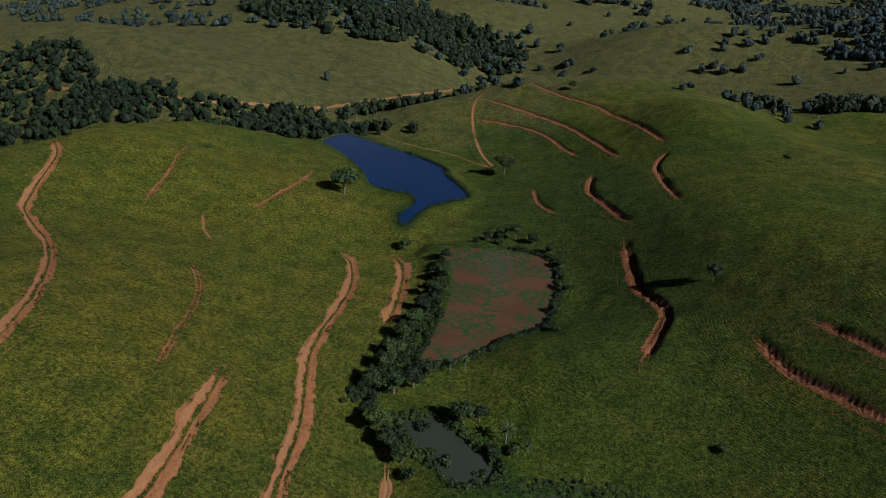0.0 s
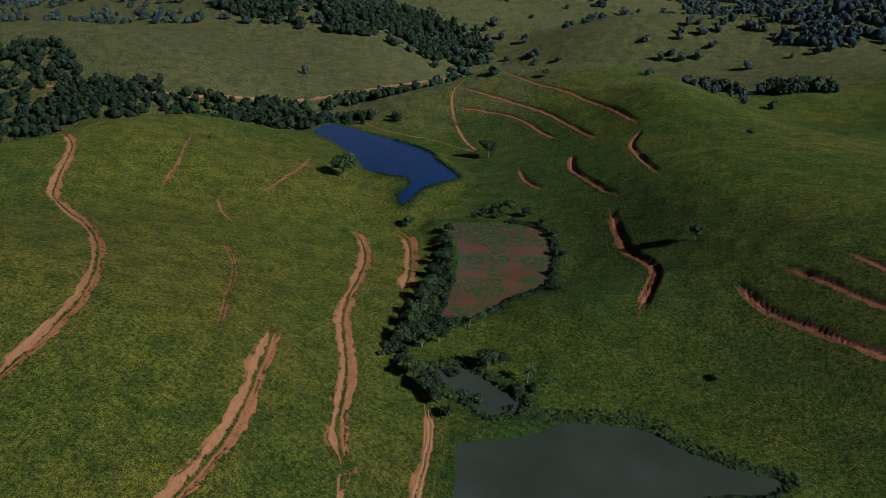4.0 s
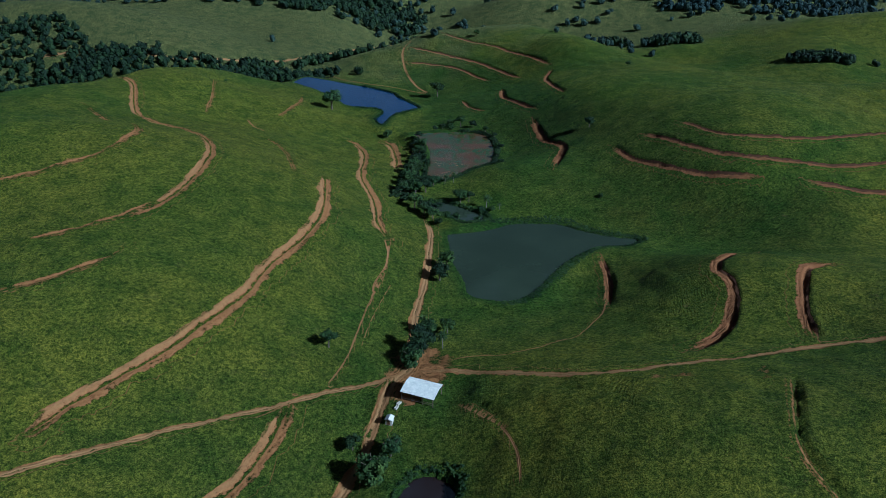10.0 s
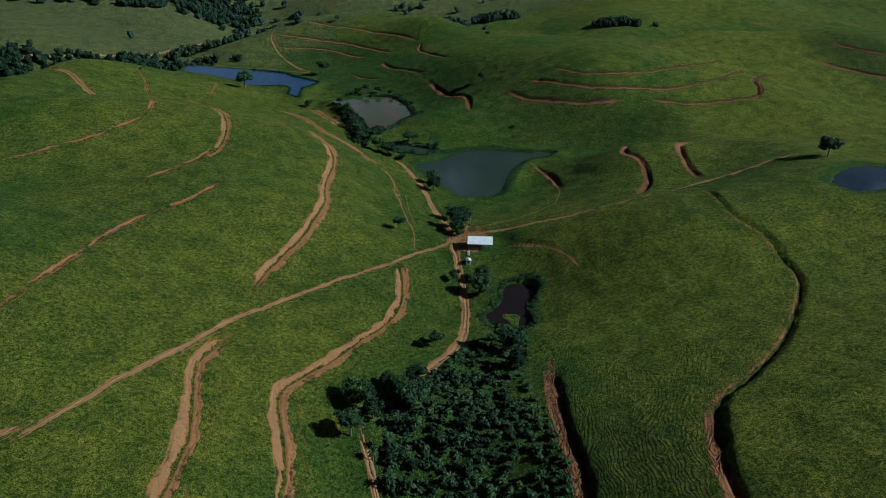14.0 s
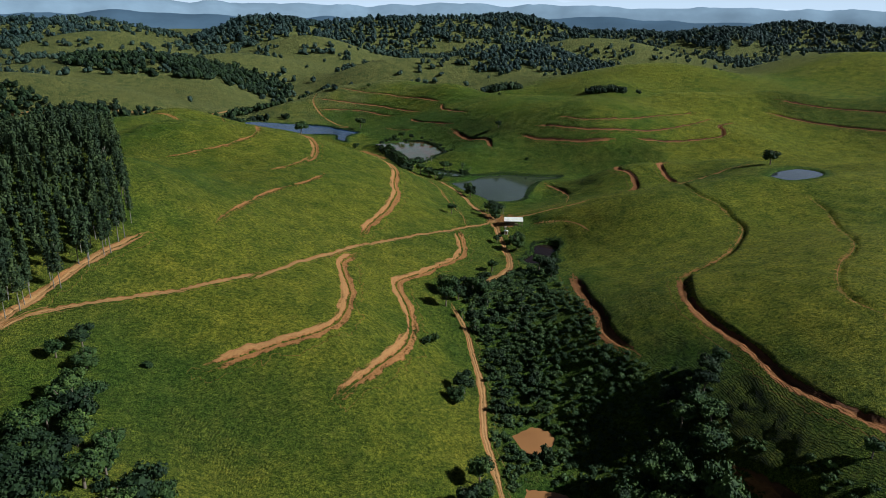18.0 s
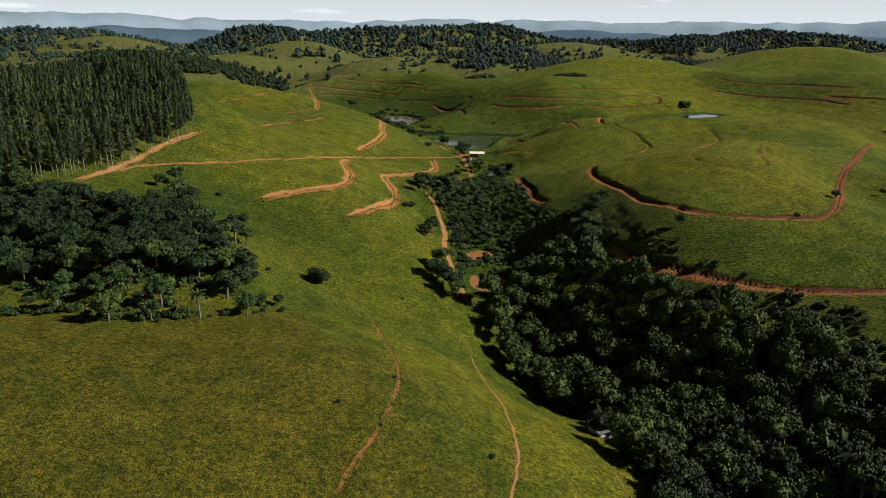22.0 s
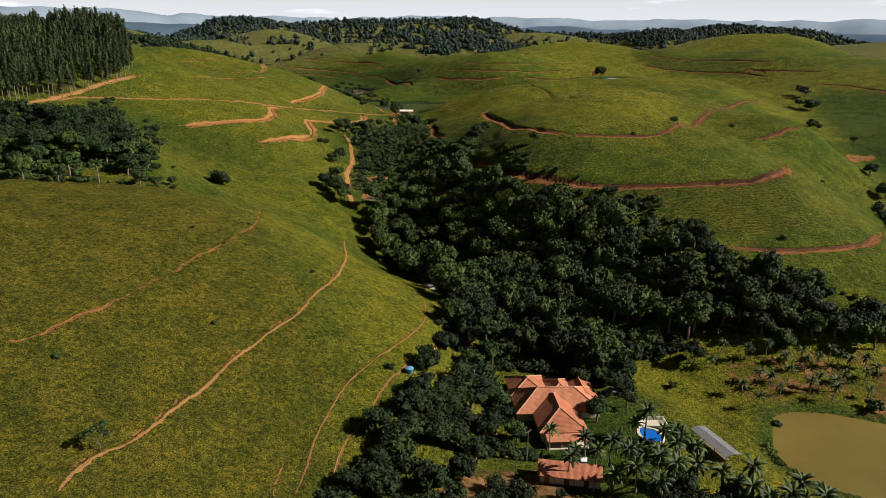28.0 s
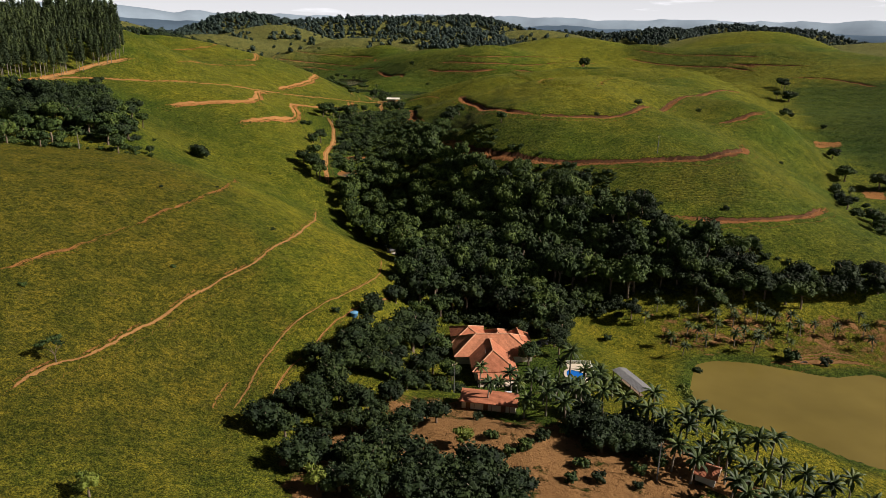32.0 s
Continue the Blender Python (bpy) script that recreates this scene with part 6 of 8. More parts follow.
plant(MANGO[1], -92.9, -221.1, 0.95, "dense dark mango tree in the orchard", "orchard trees")
plant(MANGO[2], -82.1, -211.5, 0.85, "dense dark mango tree in the orchard", "orchard trees")
plant(MANGO[0], -83.2, -224.8, 1.05, "dense dark mango tree in the orchard", "orchard trees")
plant(MANGO[1], -87.0, -231.0, 0.95, "dense dark mango tree in the orchard", "orchard trees")
plant(MANGO[2], -90.7, -231.9, 0.95, "dense dark mango tree in the orchard", "orchard trees")
plant(MANGO[0], -77.5, -216.8, 0.65, "dense dark mango tree in the orchard", "orchard trees")
plant(MANGO[1], -76.4, -223.9, 0.9, "dense dark mango tree in the orchard", "orchard trees")
plant(MANGO[2], -102.5, -231.8, 1.2, "dense dark mango tree in the orchard", "orchard trees")
plant(MANGO[0], -105.3, -234.6, 1.05, "dense dark mango tree in the orchard", "orchard trees")
plant(MANGO[1], -95.5, -241.3, 1.3, "dense dark mango tree in the orchard", "orchard trees")
plant(MANGO[2], -96.9, -235.8, 1.05, "dense dark mango tree in the orchard", "orchard trees")
plant(MANGO[0], -90.9, -237.6, 1.05, "dense dark mango tree in the orchard", "orchard trees")
plant(MANGO[1], -100.4, -243.9, 0.95, "dense dark mango tree in the orchard", "orchard trees")
plant(MANGO[2], -96.2, -247.3, 1.05, "dense dark mango tree in the orchard", "orchard trees")
plant(MANGO[0], -86.4, -241.1, 1.2, "dense dark mango tree in the orchard", "orchard trees")
plant(MANGO[1], -85.6, -246.2, 1.15, "dense dark mango tree in the orchard", "orchard trees")
plant(MANGO[2], -89.7, -246.2, 1.05, "dense dark mango tree in the orchard", "orchard trees")
plant(MANGO[0], -89.0, -250.2, 1.05, "dense dark mango tree in the orchard", "orchard trees")
plant(MANGO[1], -77.0, -244.9, 1.3, "dense dark mango tree in the orchard", "orchard trees")
plant(MANGO[2], -81.7, -245.9, 1.05, "dense dark mango tree in the orchard", "orchard trees")
plant(MANGO[0], -74.1, -245.8, 0.95, "dense dark mango tree in the orchard", "orchard trees")
plant(MANGO[1], -81.1, -252.2, 1.25, "dense dark mango tree in the orchard", "orchard trees")
plant(MANGO[2], -85.0, -251.8, 1.05, "dense dark mango tree in the orchard", "orchard trees")
plant(MANGO[0], -76.2, -252.5, 1.15, "dense dark mango tree in the orchard", "orchard trees")
plant(MANGO[1], -71.7, -251.4, 0.95, "dense dark mango tree in the orchard", "orchard trees")
plant(MANGO[2], -75.0, -255.0, 1, "dense dark mango tree in the orchard", "orchard trees")
plant(MANGO[0], -47.3, -237.3, 1.15, "dense dark mango tree in the orchard", "orchard trees")
plant(MANGO[1], -45.1, -229.8, 0.95, "dense dark mango tree in the orchard", "orchard trees")
plant(MANGO[2], -45.9, -241.6, 1.05, "dense dark mango tree in the orchard", "orchard trees")
plant(MANGO[0], -41.0, -241.8, 0.95, "dense dark mango tree in the orchard", "orchard trees")
plant(MANGO[1], -37.9, -235.6, 0.95, "dense dark mango tree in the orchard", "orchard trees")
plant(MANGO[2], -41.6, -237.0, 0.9, "dense dark mango tree in the orchard", "orchard trees")
plant(MANGO[0], -40.7, -245.3, 0.85, "dense dark mango tree in the orchard", "orchard trees")
plant(MANGO[1], -49.3, -241.7, 1, "dense dark mango tree in the orchard", "orchard trees")
plant(MANGO[2], -35.8, -240.5, 0.95, "dense dark mango tree in the orchard", "orchard trees")
plant(MANGO[0], -50.4, -234.1, 0.9, "dense dark mango tree in the orchard", "orchard trees")
plant(MANGO[1], -92.6, -208.7, 0.9, "dense dark mango tree in the orchard", "orchard trees")
plant(MANGO[2], -97.4, -220.2, 0.9, "dense dark mango tree in the orchard", "orchard trees")
plant(MANGO[0], -104.4, -209.5, 0.8, "dense dark mango tree in the orchard", "orchard trees")
plant(BROAD[0], -59.1, -162.9, 1.1, "leafy garden tree beside the farmhouse", "garden trees")
plant(BROAD[1], -64.9, -190.4, 1, "leafy garden tree beside the farmhouse", "garden trees")
plant(BROAD[2], -58.2, -179.0, 0.85, "leafy garden tree beside the farmhouse", "garden trees")
plant(BROAD[3], -62.2, -193.6, 0.8, "leafy garden tree beside the farmhouse", "garden trees")
plant(BROAD[4], -62.9, -177.9, 1.1, "leafy garden tree beside the farmhouse", "garden trees")
plant(BROAD[0], -39.8, -193.8, 1, "leafy garden tree beside the farmhouse", "garden trees")
plant(BROAD[1], -27.6, -185.6, 1, "leafy garden tree beside the farmhouse", "garden trees")
plant(BROAD[2], -27.2, -177.6, 1, "leafy garden tree beside the farmhouse", "garden trees")
plant(BROAD[3], -17.9, -163.9, 1.15, "leafy garden tree beside the farmhouse", "garden trees")
plant(BROAD[4], -15.3, -169.9, 0.95, "leafy garden tree beside the farmhouse", "garden trees")
plant(BROAD[0], -24.7, -166.0, 1.1, "leafy garden tree beside the farmhouse", "garden trees")
plant(BROAD[1], -29.2, -190.9, 0.8, "leafy garden tree beside the farmhouse", "garden trees")
plant(BROAD[2], -56.4, -145.9, 1.2, "leafy garden tree beside the farmhouse", "garden trees")
plant(BROAD[3], -47.6, -139.2, 1.3, "leafy garden tree beside the farmhouse", "garden trees")
plant(BROAD[4], -43.9, -150.0, 1.2, "leafy garden tree beside the farmhouse", "garden trees")
plant(BROAD[0], -51.0, -158.8, 1.1, "leafy garden tree beside the farmhouse", "garden trees")
plant(BROAD[1], -35.4, -143.1, 1.3, "leafy garden tree beside the farmhouse", "garden trees")
plant(BROAD[2], -30.4, -146.4, 1.2, "leafy garden tree beside the farmhouse", "garden trees")
plant(BROAD[3], -32.2, -158.7, 1.1, "leafy garden tree beside the farmhouse", "garden trees")
plant(BROAD[4], -50.7, -125.4, 1.2, "leafy garden tree beside the farmhouse", "garden trees")
plant(BROAD[0], -21.7, -140.7, 1.2, "leafy garden tree beside the farmhouse", "garden trees")
plant(BROAD[1], -22.8, -151.5, 1.1, "leafy garden tree beside the farmhouse", "garden trees")
plant(BROAD[2], -37.7, -157.7, 0.8, "leafy garden tree beside the farmhouse", "garden trees")
plant(BROAD[3], -40.8, -120.3, 1.3, "leafy garden tree beside the farmhouse", "garden trees")
plant(BROAD[4], -49.5, -108.3, 1.1, "leafy garden tree beside the farmhouse", "garden trees")
plant(BROAD[0], -6.4, -166.5, 0.9, "leafy garden tree beside the farmhouse", "garden trees")
plant(BROAD[1], -33.9, -176.8, 0.8, "leafy garden tree beside the farmhouse", "garden trees")
plant(BIG, -67.5, -182.1, 1.15, "large spreading dark shade tree beside the farmhouse", "house trees")
plant(BIG, -77.7, -191.0, 0.8, "large spreading dark shade tree beside the farmhouse", "house trees")
plant(MANGO[0], -81.8, -185.3, 1, "dense dark mango tree beside the farmhouse", "house orchard trees")
plant(MANGO[1], -76.0, -194.8, 1.05, "dense dark mango tree beside the farmhouse", "house orchard trees")
plant(MANGO[2], -68.4, -191.4, 1, "dense dark mango tree beside the farmhouse", "house orchard trees")
plant(MANGO[0], -60.1, -176.7, 1, "dense dark mango tree beside the farmhouse", "house orchard trees")
plant(MANGO[1], -64.9, -158.7, 1, "dense dark mango tree beside the farmhouse", "house orchard trees")
plant(MANGO[2], -57.7, -165.4, 1, "dense dark mango tree beside the farmhouse", "house orchard trees")
plant(MANGO[0], -76.2, -175.1, 1, "dense dark mango tree beside the farmhouse", "house orchard trees")
plant(MANGO[1], -85.9, -190.2, 1, "dense dark mango tree beside the farmhouse", "house orchard trees")
plant(MANGO[2], -88.9, -197.2, 0.9, "dense dark mango tree beside the farmhouse", "house orchard trees")
plant(MANGO[0], -94.9, -194.5, 1, "dense dark mango tree beside the farmhouse", "house orchard trees")
plant(MANGO[1], -79.2, -200.9, 0.95, "dense dark mango tree beside the farmhouse", "house orchard trees")
plant(MANGO[2], -72.4, -202.0, 0.9, "dense dark mango tree beside the farmhouse", "house orchard trees")
plant(MANGO[0], -82.3, -198.7, 1, "dense dark mango tree beside the farmhouse", "house orchard trees")
plant(MANGO[1], -66.8, -201.2, 0.8, "dense dark mango tree beside the farmhouse", "house orchard trees")
plant(MANGO[2], -76.2, -204.3, 0.9, "dense dark mango tree beside the farmhouse", "house orchard trees")
plant(MANGO[0], -62.4, -202.8, 0.6, "dense dark mango tree beside the farmhouse", "house orchard trees")
plant(MANGO[1], -61.2, -194.0, 0.8, "dense dark mango tree beside the farmhouse", "house orchard trees")
plant(MANGO[2], -91.7, -198.3, 1, "dense dark mango tree beside the farmhouse", "house orchard trees")
plant(PALM[2], -50.9, -206.2, 0.9, "coconut palm in the farmhouse garden", "garden palms", "palm")
plant(PALM[3], -49.0, -212.5, 0.95, "coconut palm in the farmhouse garden", "garden palms", "palm")
plant(PALM[0], -42.7, -206.4, 0.85, "coconut palm in the farmhouse garden", "garden palms", "palm")
plant(PALM[1], -43.4, -214.4, 0.95, "coconut palm in the farmhouse garden", "garden palms", "palm")
plant(PALM[2], -40.5, -218.2, 0.95, "coconut palm in the farmhouse garden", "garden palms", "palm")
plant(PALM[3], -35.7, -216.6, 0.9, "coconut palm in the farmhouse garden", "garden palms", "palm")
plant(PALM[0], -28.4, -208.6, 0.9, "coconut palm in the farmhouse garden", "garden palms", "palm")
plant(PALM[1], -31.9, -208.0, 0.8, "coconut palm in the farmhouse garden", "garden palms", "palm")
plant(PALM[2], -37.1, -204.7, 0.8, "coconut palm in the farmhouse garden", "garden palms", "palm")
plant(PALM[3], -56.1, -199.8, 0.8, "coconut palm in the farmhouse garden", "garden palms", "palm")
plant(PALM[0], -53.0, -213.4, 0.9, "coconut palm in the farmhouse garden", "garden palms", "palm")
plant(PALM[1], -55.7, -208.8, 0.8, "coconut palm in the farmhouse garden", "garden palms", "palm")
plant(PALM[2], -46.1, -222.8, 0.95, "coconut palm in the farmhouse garden", "garden palms", "palm")
plant(PALM[3], -49.9, -219.8, 0.9, "coconut palm in the farmhouse garden", "garden palms", "palm")
plant(PALM[0], -29.5, -216.3, 0.95, "coconut palm in the farmhouse garden", "garden palms", "palm")
plant(PALM[1], -43.5, -225.7, 0.9, "coconut palm in the farmhouse garden", "garden palms", "palm")
plant(BUSH[1], -66.6, -222.1, 0.9, "low garden shrub in the dry orchard", "orchard shrubs", "bush")
plant(BUSH[2], -68.2, -232.7, 1.1, "low garden shrub in the dry orchard", "orchard shrubs", "bush")
plant(BUSH[0], -45.8, -248.8, 1.1, "low garden shrub in the dry orchard", "orchard shrubs", "bush")
plant(BUSH[1], -55.0, -249.8, 1.1, "low garden shrub in the dry orchard", "orchard shrubs", "bush")
plant(BUSH[2], -55.5, -244.8, 1.2, "low garden shrub in the dry orchard", "orchard shrubs", "bush")
plant(BUSH[0], -60.2, -248.9, 1.1, "low garden shrub in the dry orchard", "orchard shrubs", "bush")
plant(BUSH[1], -58.7, -235.5, 1.3, "low garden shrub in the dry orchard", "orchard shrubs", "bush")
plant(BUSH[2], -63.6, -237.8, 1.2, "low garden shrub in the dry orchard", "orchard shrubs", "bush")
plant(BUSH[0], -52.8, -234.2, 1.2, "low garden shrub in the dry orchard", "orchard shrubs", "bush")
plant(BUSH[1], -48.6, -252.7, 0.8, "low garden shrub in the dry orchard", "orchard shrubs", "bush")
plant(BUSH[2], -39.4, -247.1, 0.9, "low garden shrub in the dry orchard", "orchard shrubs", "bush")
plant(BUSH[0], -67.4, -238.5, 1, "low garden shrub in the dry orchard", "orchard shrubs", "bush")
plant(BUSH[1], -51.1, -239.7, 1.1, "low garden shrub in the dry orchard", "orchard shrubs", "bush")
plant(BUSH[2], -61.0, -213.8, 0.7, "low garden shrub in the dry orchard", "orchard shrubs", "bush")
plant(BUSH[0], -7.9, -182.0, 1.1, "low garden shrub in the dry orchard", "orchard shrubs", "bush")
plant(BUSH[1], 1.2, -173.8, 1.2, "low garden shrub in the dry orchard", "orchard shrubs", "bush")
plant(BUSH[2], 3.8, -206.9, 1, "low garden shrub in the dry orchard", "orchard shrubs", "bush")
plant(PALM[3], -62.1, -217.3, 0.85, "coconut palm beside the farmhouse pond", "pond-side palms", "palm")
plant(PALM[0], -56.6, -223.7, 0.95, "coconut palm beside the farmhouse pond", "pond-side palms", "palm")
plant(PALM[1], -52.6, -226.0, 1, "coconut palm beside the farmhouse pond", "pond-side palms", "palm")
plant(PALM[2], -52.1, -233.1, 1, "coconut palm beside the farmhouse pond", "pond-side palms", "palm")
plant(PALM[3], -33.9, -204.4, 1.1, "coconut palm beside the farmhouse pond", "pond-side palms", "palm")
plant(PALM[0], -30.4, -212.3, 1, "coconut palm beside the farmhouse pond", "pond-side palms", "palm")
plant(PALM[1], -40.8, -228.9, 1.1, "coconut palm beside the farmhouse pond", "pond-side palms", "palm")
plant(PALM[2], -36.7, -231.3, 1, "coconut palm beside the farmhouse pond", "pond-side palms", "palm")
plant(PALM[3], -30.5, -232.6, 1, "coconut palm beside the farmhouse pond", "pond-side palms", "palm")
plant(PALM[0], -32.6, -238.9, 1.1, "coconut palm beside the farmhouse pond", "pond-side palms", "palm")
plant(PALM[1], -28.9, -239.5, 1.1, "coconut palm beside the farmhouse pond", "pond-side palms", "palm")
plant(PALM[2], -23.1, -237.8, 1.1, "coconut palm beside the farmhouse pond", "pond-side palms", "palm")
plant(PALM[3], -24.7, -243.9, 1.1, "coconut palm beside the farmhouse pond", "pond-side palms", "palm")
plant(PALM[0], -21.6, -247.5, 1.1, "coconut palm beside the farmhouse pond", "pond-side palms", "palm")
plant(PALM[1], -28.0, -249.9, 1.1, "coconut palm beside the farmhouse pond", "pond-side palms", "palm")
plant(PALM[2], -21.6, -252.7, 1.1, "coconut palm beside the farmhouse pond", "pond-side palms", "palm")
plant(PALM[3], -17.1, -251.9, 1, "coconut palm beside the farmhouse pond", "pond-side palms", "palm")
plant(PALM[0], -32.5, -250.5, 1, "coconut palm beside the farmhouse pond", "pond-side palms", "palm")
plant(PALM[1], -37.5, -253.3, 1, "coconut palm beside the farmhouse pond", "pond-side palms", "palm")
plant(PALM[2], -38.6, -249.2, 1, "coconut palm beside the farmhouse pond", "pond-side palms", "palm")
plant(PALM[3], -35.9, -237.8, 1, "coconut palm beside the farmhouse pond", "pond-side palms", "palm")
plant(PALM[0], -19.9, -257.4, 1, "coconut palm beside the farmhouse pond", "pond-side palms", "palm")
plant(PALM[1], -26.2, -259.4, 1.1, "coconut palm beside the farmhouse pond", "pond-side palms", "palm")
plant(PALM[2], -28.9, -258.2, 1, "coconut palm beside the farmhouse pond", "pond-side palms", "palm")
plant(PALM[3], -21.1, -263.0, 1, "coconut palm beside the farmhouse pond", "pond-side palms", "palm")
plant(PALM[0], -29.9, -264.5, 1, "coconut palm beside the farmhouse pond", "pond-side palms", "palm")
plant(PALM[1], -34.7, -260.3, 1, "coconut palm beside the farmhouse pond", "pond-side palms", "palm")
plant(PALM[2], -17.6, -266.5, 1, "coconut palm beside the farmhouse pond", "pond-side palms", "palm")
plant(PALM[3], -11.2, -264.8, 0.9, "coconut palm beside the farmhouse pond", "pond-side palms", "palm")
plant(PALM[0], -12.6, -270.3, 1, "coconut palm beside the farmhouse pond", "pond-side palms", "palm")
plant(PALM[1], -35.1, -263.4, 1, "coconut palm beside the farmhouse pond", "pond-side palms", "palm")
plant(PALM[2], -32.1, -244.5, 1, "coconut palm beside the farmhouse pond", "pond-side palms", "palm")
plant(PALM[3], -30.6, -254.4, 1, "coconut palm beside the farmhouse pond", "pond-side palms", "palm")
plant(PALM[0], -28.2, -266.5, 1, "coconut palm beside the farmhouse pond", "pond-side palms", "palm")
plant(PALM[1], -22.5, -267.2, 1, "coconut palm beside the farmhouse pond", "pond-side palms", "palm")
plant(PALM[2], -36.3, -234.6, 1, "coconut palm beside the farmhouse pond", "pond-side palms", "palm")
plant(PALM[3], -46.3, -229.1, 1, "coconut palm beside the farmhouse pond", "pond-side palms", "palm")
plant(PALM[0], -44.4, -216.5, 0.9, "coconut palm beside the farmhouse pond", "pond-side palms", "palm")
plant(PALM[1], 12.7, -176.8, 0.65, "young coconut palm in the dry grove", "grove palms", "palm")
plant(PALM[2], 17.2, -181.7, 0.68, "young coconut palm in the dry grove", "grove palms", "palm")
plant(PALM[3], 22.3, -183.7, 0.68, "young coconut palm in the dry grove", "grove palms", "palm")
plant(PALM[0], 25.5, -187.7, 0.68, "young coconut palm in the dry grove", "grove palms", "palm")
plant(PALM[1], 30.6, -188.7, 0.65, "young coconut palm in the dry grove", "grove palms", "palm")
plant(PALM[2], 32.6, -191.9, 0.61, "young coconut palm in the dry grove", "grove palms", "palm")
plant(PALM[3], 37.2, -191.7, 0.65, "young coconut palm in the dry grove", "grove palms", "palm")
plant(PALM[0], 41.0, -195.4, 0.68, "young coconut palm in the dry grove", "grove palms", "palm")
plant(PALM[1], 13.5, -190.1, 0.68, "young coconut palm in the dry grove", "grove palms", "palm")
plant(PALM[2], 14.5, -193.1, 0.68, "young coconut palm in the dry grove", "grove palms", "palm")
plant(PALM[3], 20.9, -193.4, 0.68, "young coconut palm in the dry grove", "grove palms", "palm")
plant(PALM[0], 6.2, -192.4, 0.75, "young coconut palm in the dry grove", "grove palms", "palm")
plant(PALM[1], 22.7, -199.1, 0.75, "young coconut palm in the dry grove", "grove palms", "palm")
plant(PALM[2], 24.9, -204.2, 0.75, "young coconut palm in the dry grove", "grove palms", "palm")
plant(PALM[3], 26.9, -198.2, 0.61, "young coconut palm in the dry grove", "grove palms", "palm")
plant(PALM[0], 6.4, -179.7, 0.61, "young coconut palm in the dry grove", "grove palms", "palm")
plant(PALM[1], 34.7, -199.5, 0.61, "young coconut palm in the dry grove", "grove palms", "palm")
plant(PALM[2], 44.5, -201.5, 0.68, "young coconut palm in the dry grove", "grove palms", "palm")
plant(PALM[3], 39.9, -201.2, 0.61, "young coconut palm in the dry grove", "grove palms", "palm")
plant(PALM[0], 14.4, -197.2, 0.61, "young coconut palm in the dry grove", "grove palms", "palm")
plant(PALM[1], 5.2, -198.9, 0.61, "young coconut palm in the dry grove", "grove palms", "palm")
plant(PALM[2], 35.5, -205.9, 0.54, "young coconut palm in the dry grove", "grove palms", "palm")
plant(PALM[3], 28.4, -191.9, 0.61, "young coconut palm in the dry grove", "grove palms", "palm")
plant(PALM[0], -3.4, -159.1, 0.61, "young coconut palm in the dry grove", "grove palms", "palm")
plant(PALM[1], 1.6, -163.2, 0.61, "young coconut palm in the dry grove", "grove palms", "palm")


# ---- plants along the water ----
REED = [crown_arrays(261 + k, broad_lobes(261 + k, 0.9, 0.8, 0.6, 4), 46, 0.34) for k in range(3)]


def reeds(shore, lo, hi, mat, label, where, wide=3.0, gap=0.8, seed=41):
    """Rushes and low scrub along part of a shore."""
    r2 = np.random.RandomState(seed)
    pts = np.array(smooth_line([*shore, shore[0]], 1.0))
    c = pts.mean(0)
    spots = []
    for p in pts:
        if not where(p[0] - c[0], p[1] - c[1]):
            continue
        out = (p - c) / np.linalg.norm(p - c)
        for k in range(int(wide / gap)):
            if r2.uniform() < 0.8:
                q = p + out * (k * gap + r2.uniform(-0.4, 0.9)) + r2.uniform(-0.5, 0.5, 2)
                spots.append((q[0], q[1], r2.uniform(lo, hi), r2.uniform(0.8, 1.6)))
    stuff("reeds", REED, spots, mat, label, "reeds")


reeds(SHORE_P1[1], 0.3, 0.85, MAT_SCRUB, "lush rushes along the shore of the green pond", lambda x, y: x > -14, 5.0)
reeds(SHORE_P2[1], 0.6, 1.7, MAT_LEAF_DARK, "dark bushes along the shore of the brown pond", lambda x, y: x > 4 or y < -14, 3.0)
reeds(SHORE_P2b[1], 0.6, 1.5, MAT_LEAF, "green scrub round the small pond", lambda x, y: True, 3.0)
reeds(SHORE_P6[1], 0.4, 0.9, MAT_LEAF, "rushes round the swampy pool", lambda x, y: True, 3.5)
reeds(SHORE_P4[1], 0.5, 1.3, MAT_LEAF_LIGHT, "pale rushes along the bank of the muddy pond", lambda x, y: x < -24, 2.6)
reeds(SHORE_P3[1], 0.5, 1.3, MAT_LEAF, "rushes along the shore of the blue reservoir", lambda x, y: x > 0, 2.0)


def islet(x, y, rx, ry, level, label):
    """A low grassy islet in the water."""
    bm = bmesh.new()
    bmesh.ops.create_icosphere(bm, subdivisions=3, radius=1.0)
    for v in bm.verts:
        k = 1 + 0.22 * math.sin(3 * math.atan2(v.co.y, v.co.x) + 0.7)
        v.co = (v.co.x * rx * k, v.co.y * ry * k, v.co.z * 0.35)
    me = bpy.data.meshes.new("islet")
    bm.to_mesh(me)
    bm.free()
    me.materials.append(MAT_GROUND)
    ob = tagged(new("islet", me), label, "islet", kind="structure")
    ob.location = (x, y, level)


islet(29.8, 132.3, 2.6, 4.0, SHORE_P6[0], "low grassy islet in the swampy pool")

# ---- distance ----
def far_clumps():
    arr = []
    for k in range(4):
        arr.append(crown_arrays(301 + k, [(0, 0, 2.2, 2.2, 2.4), (1.2, 0.5, 1.6, 1.5, 1.7)], 13, 1.5, 0.9))
    return arr


CLUMPS = far_clumps()
rs = np.random.RandomState(33)


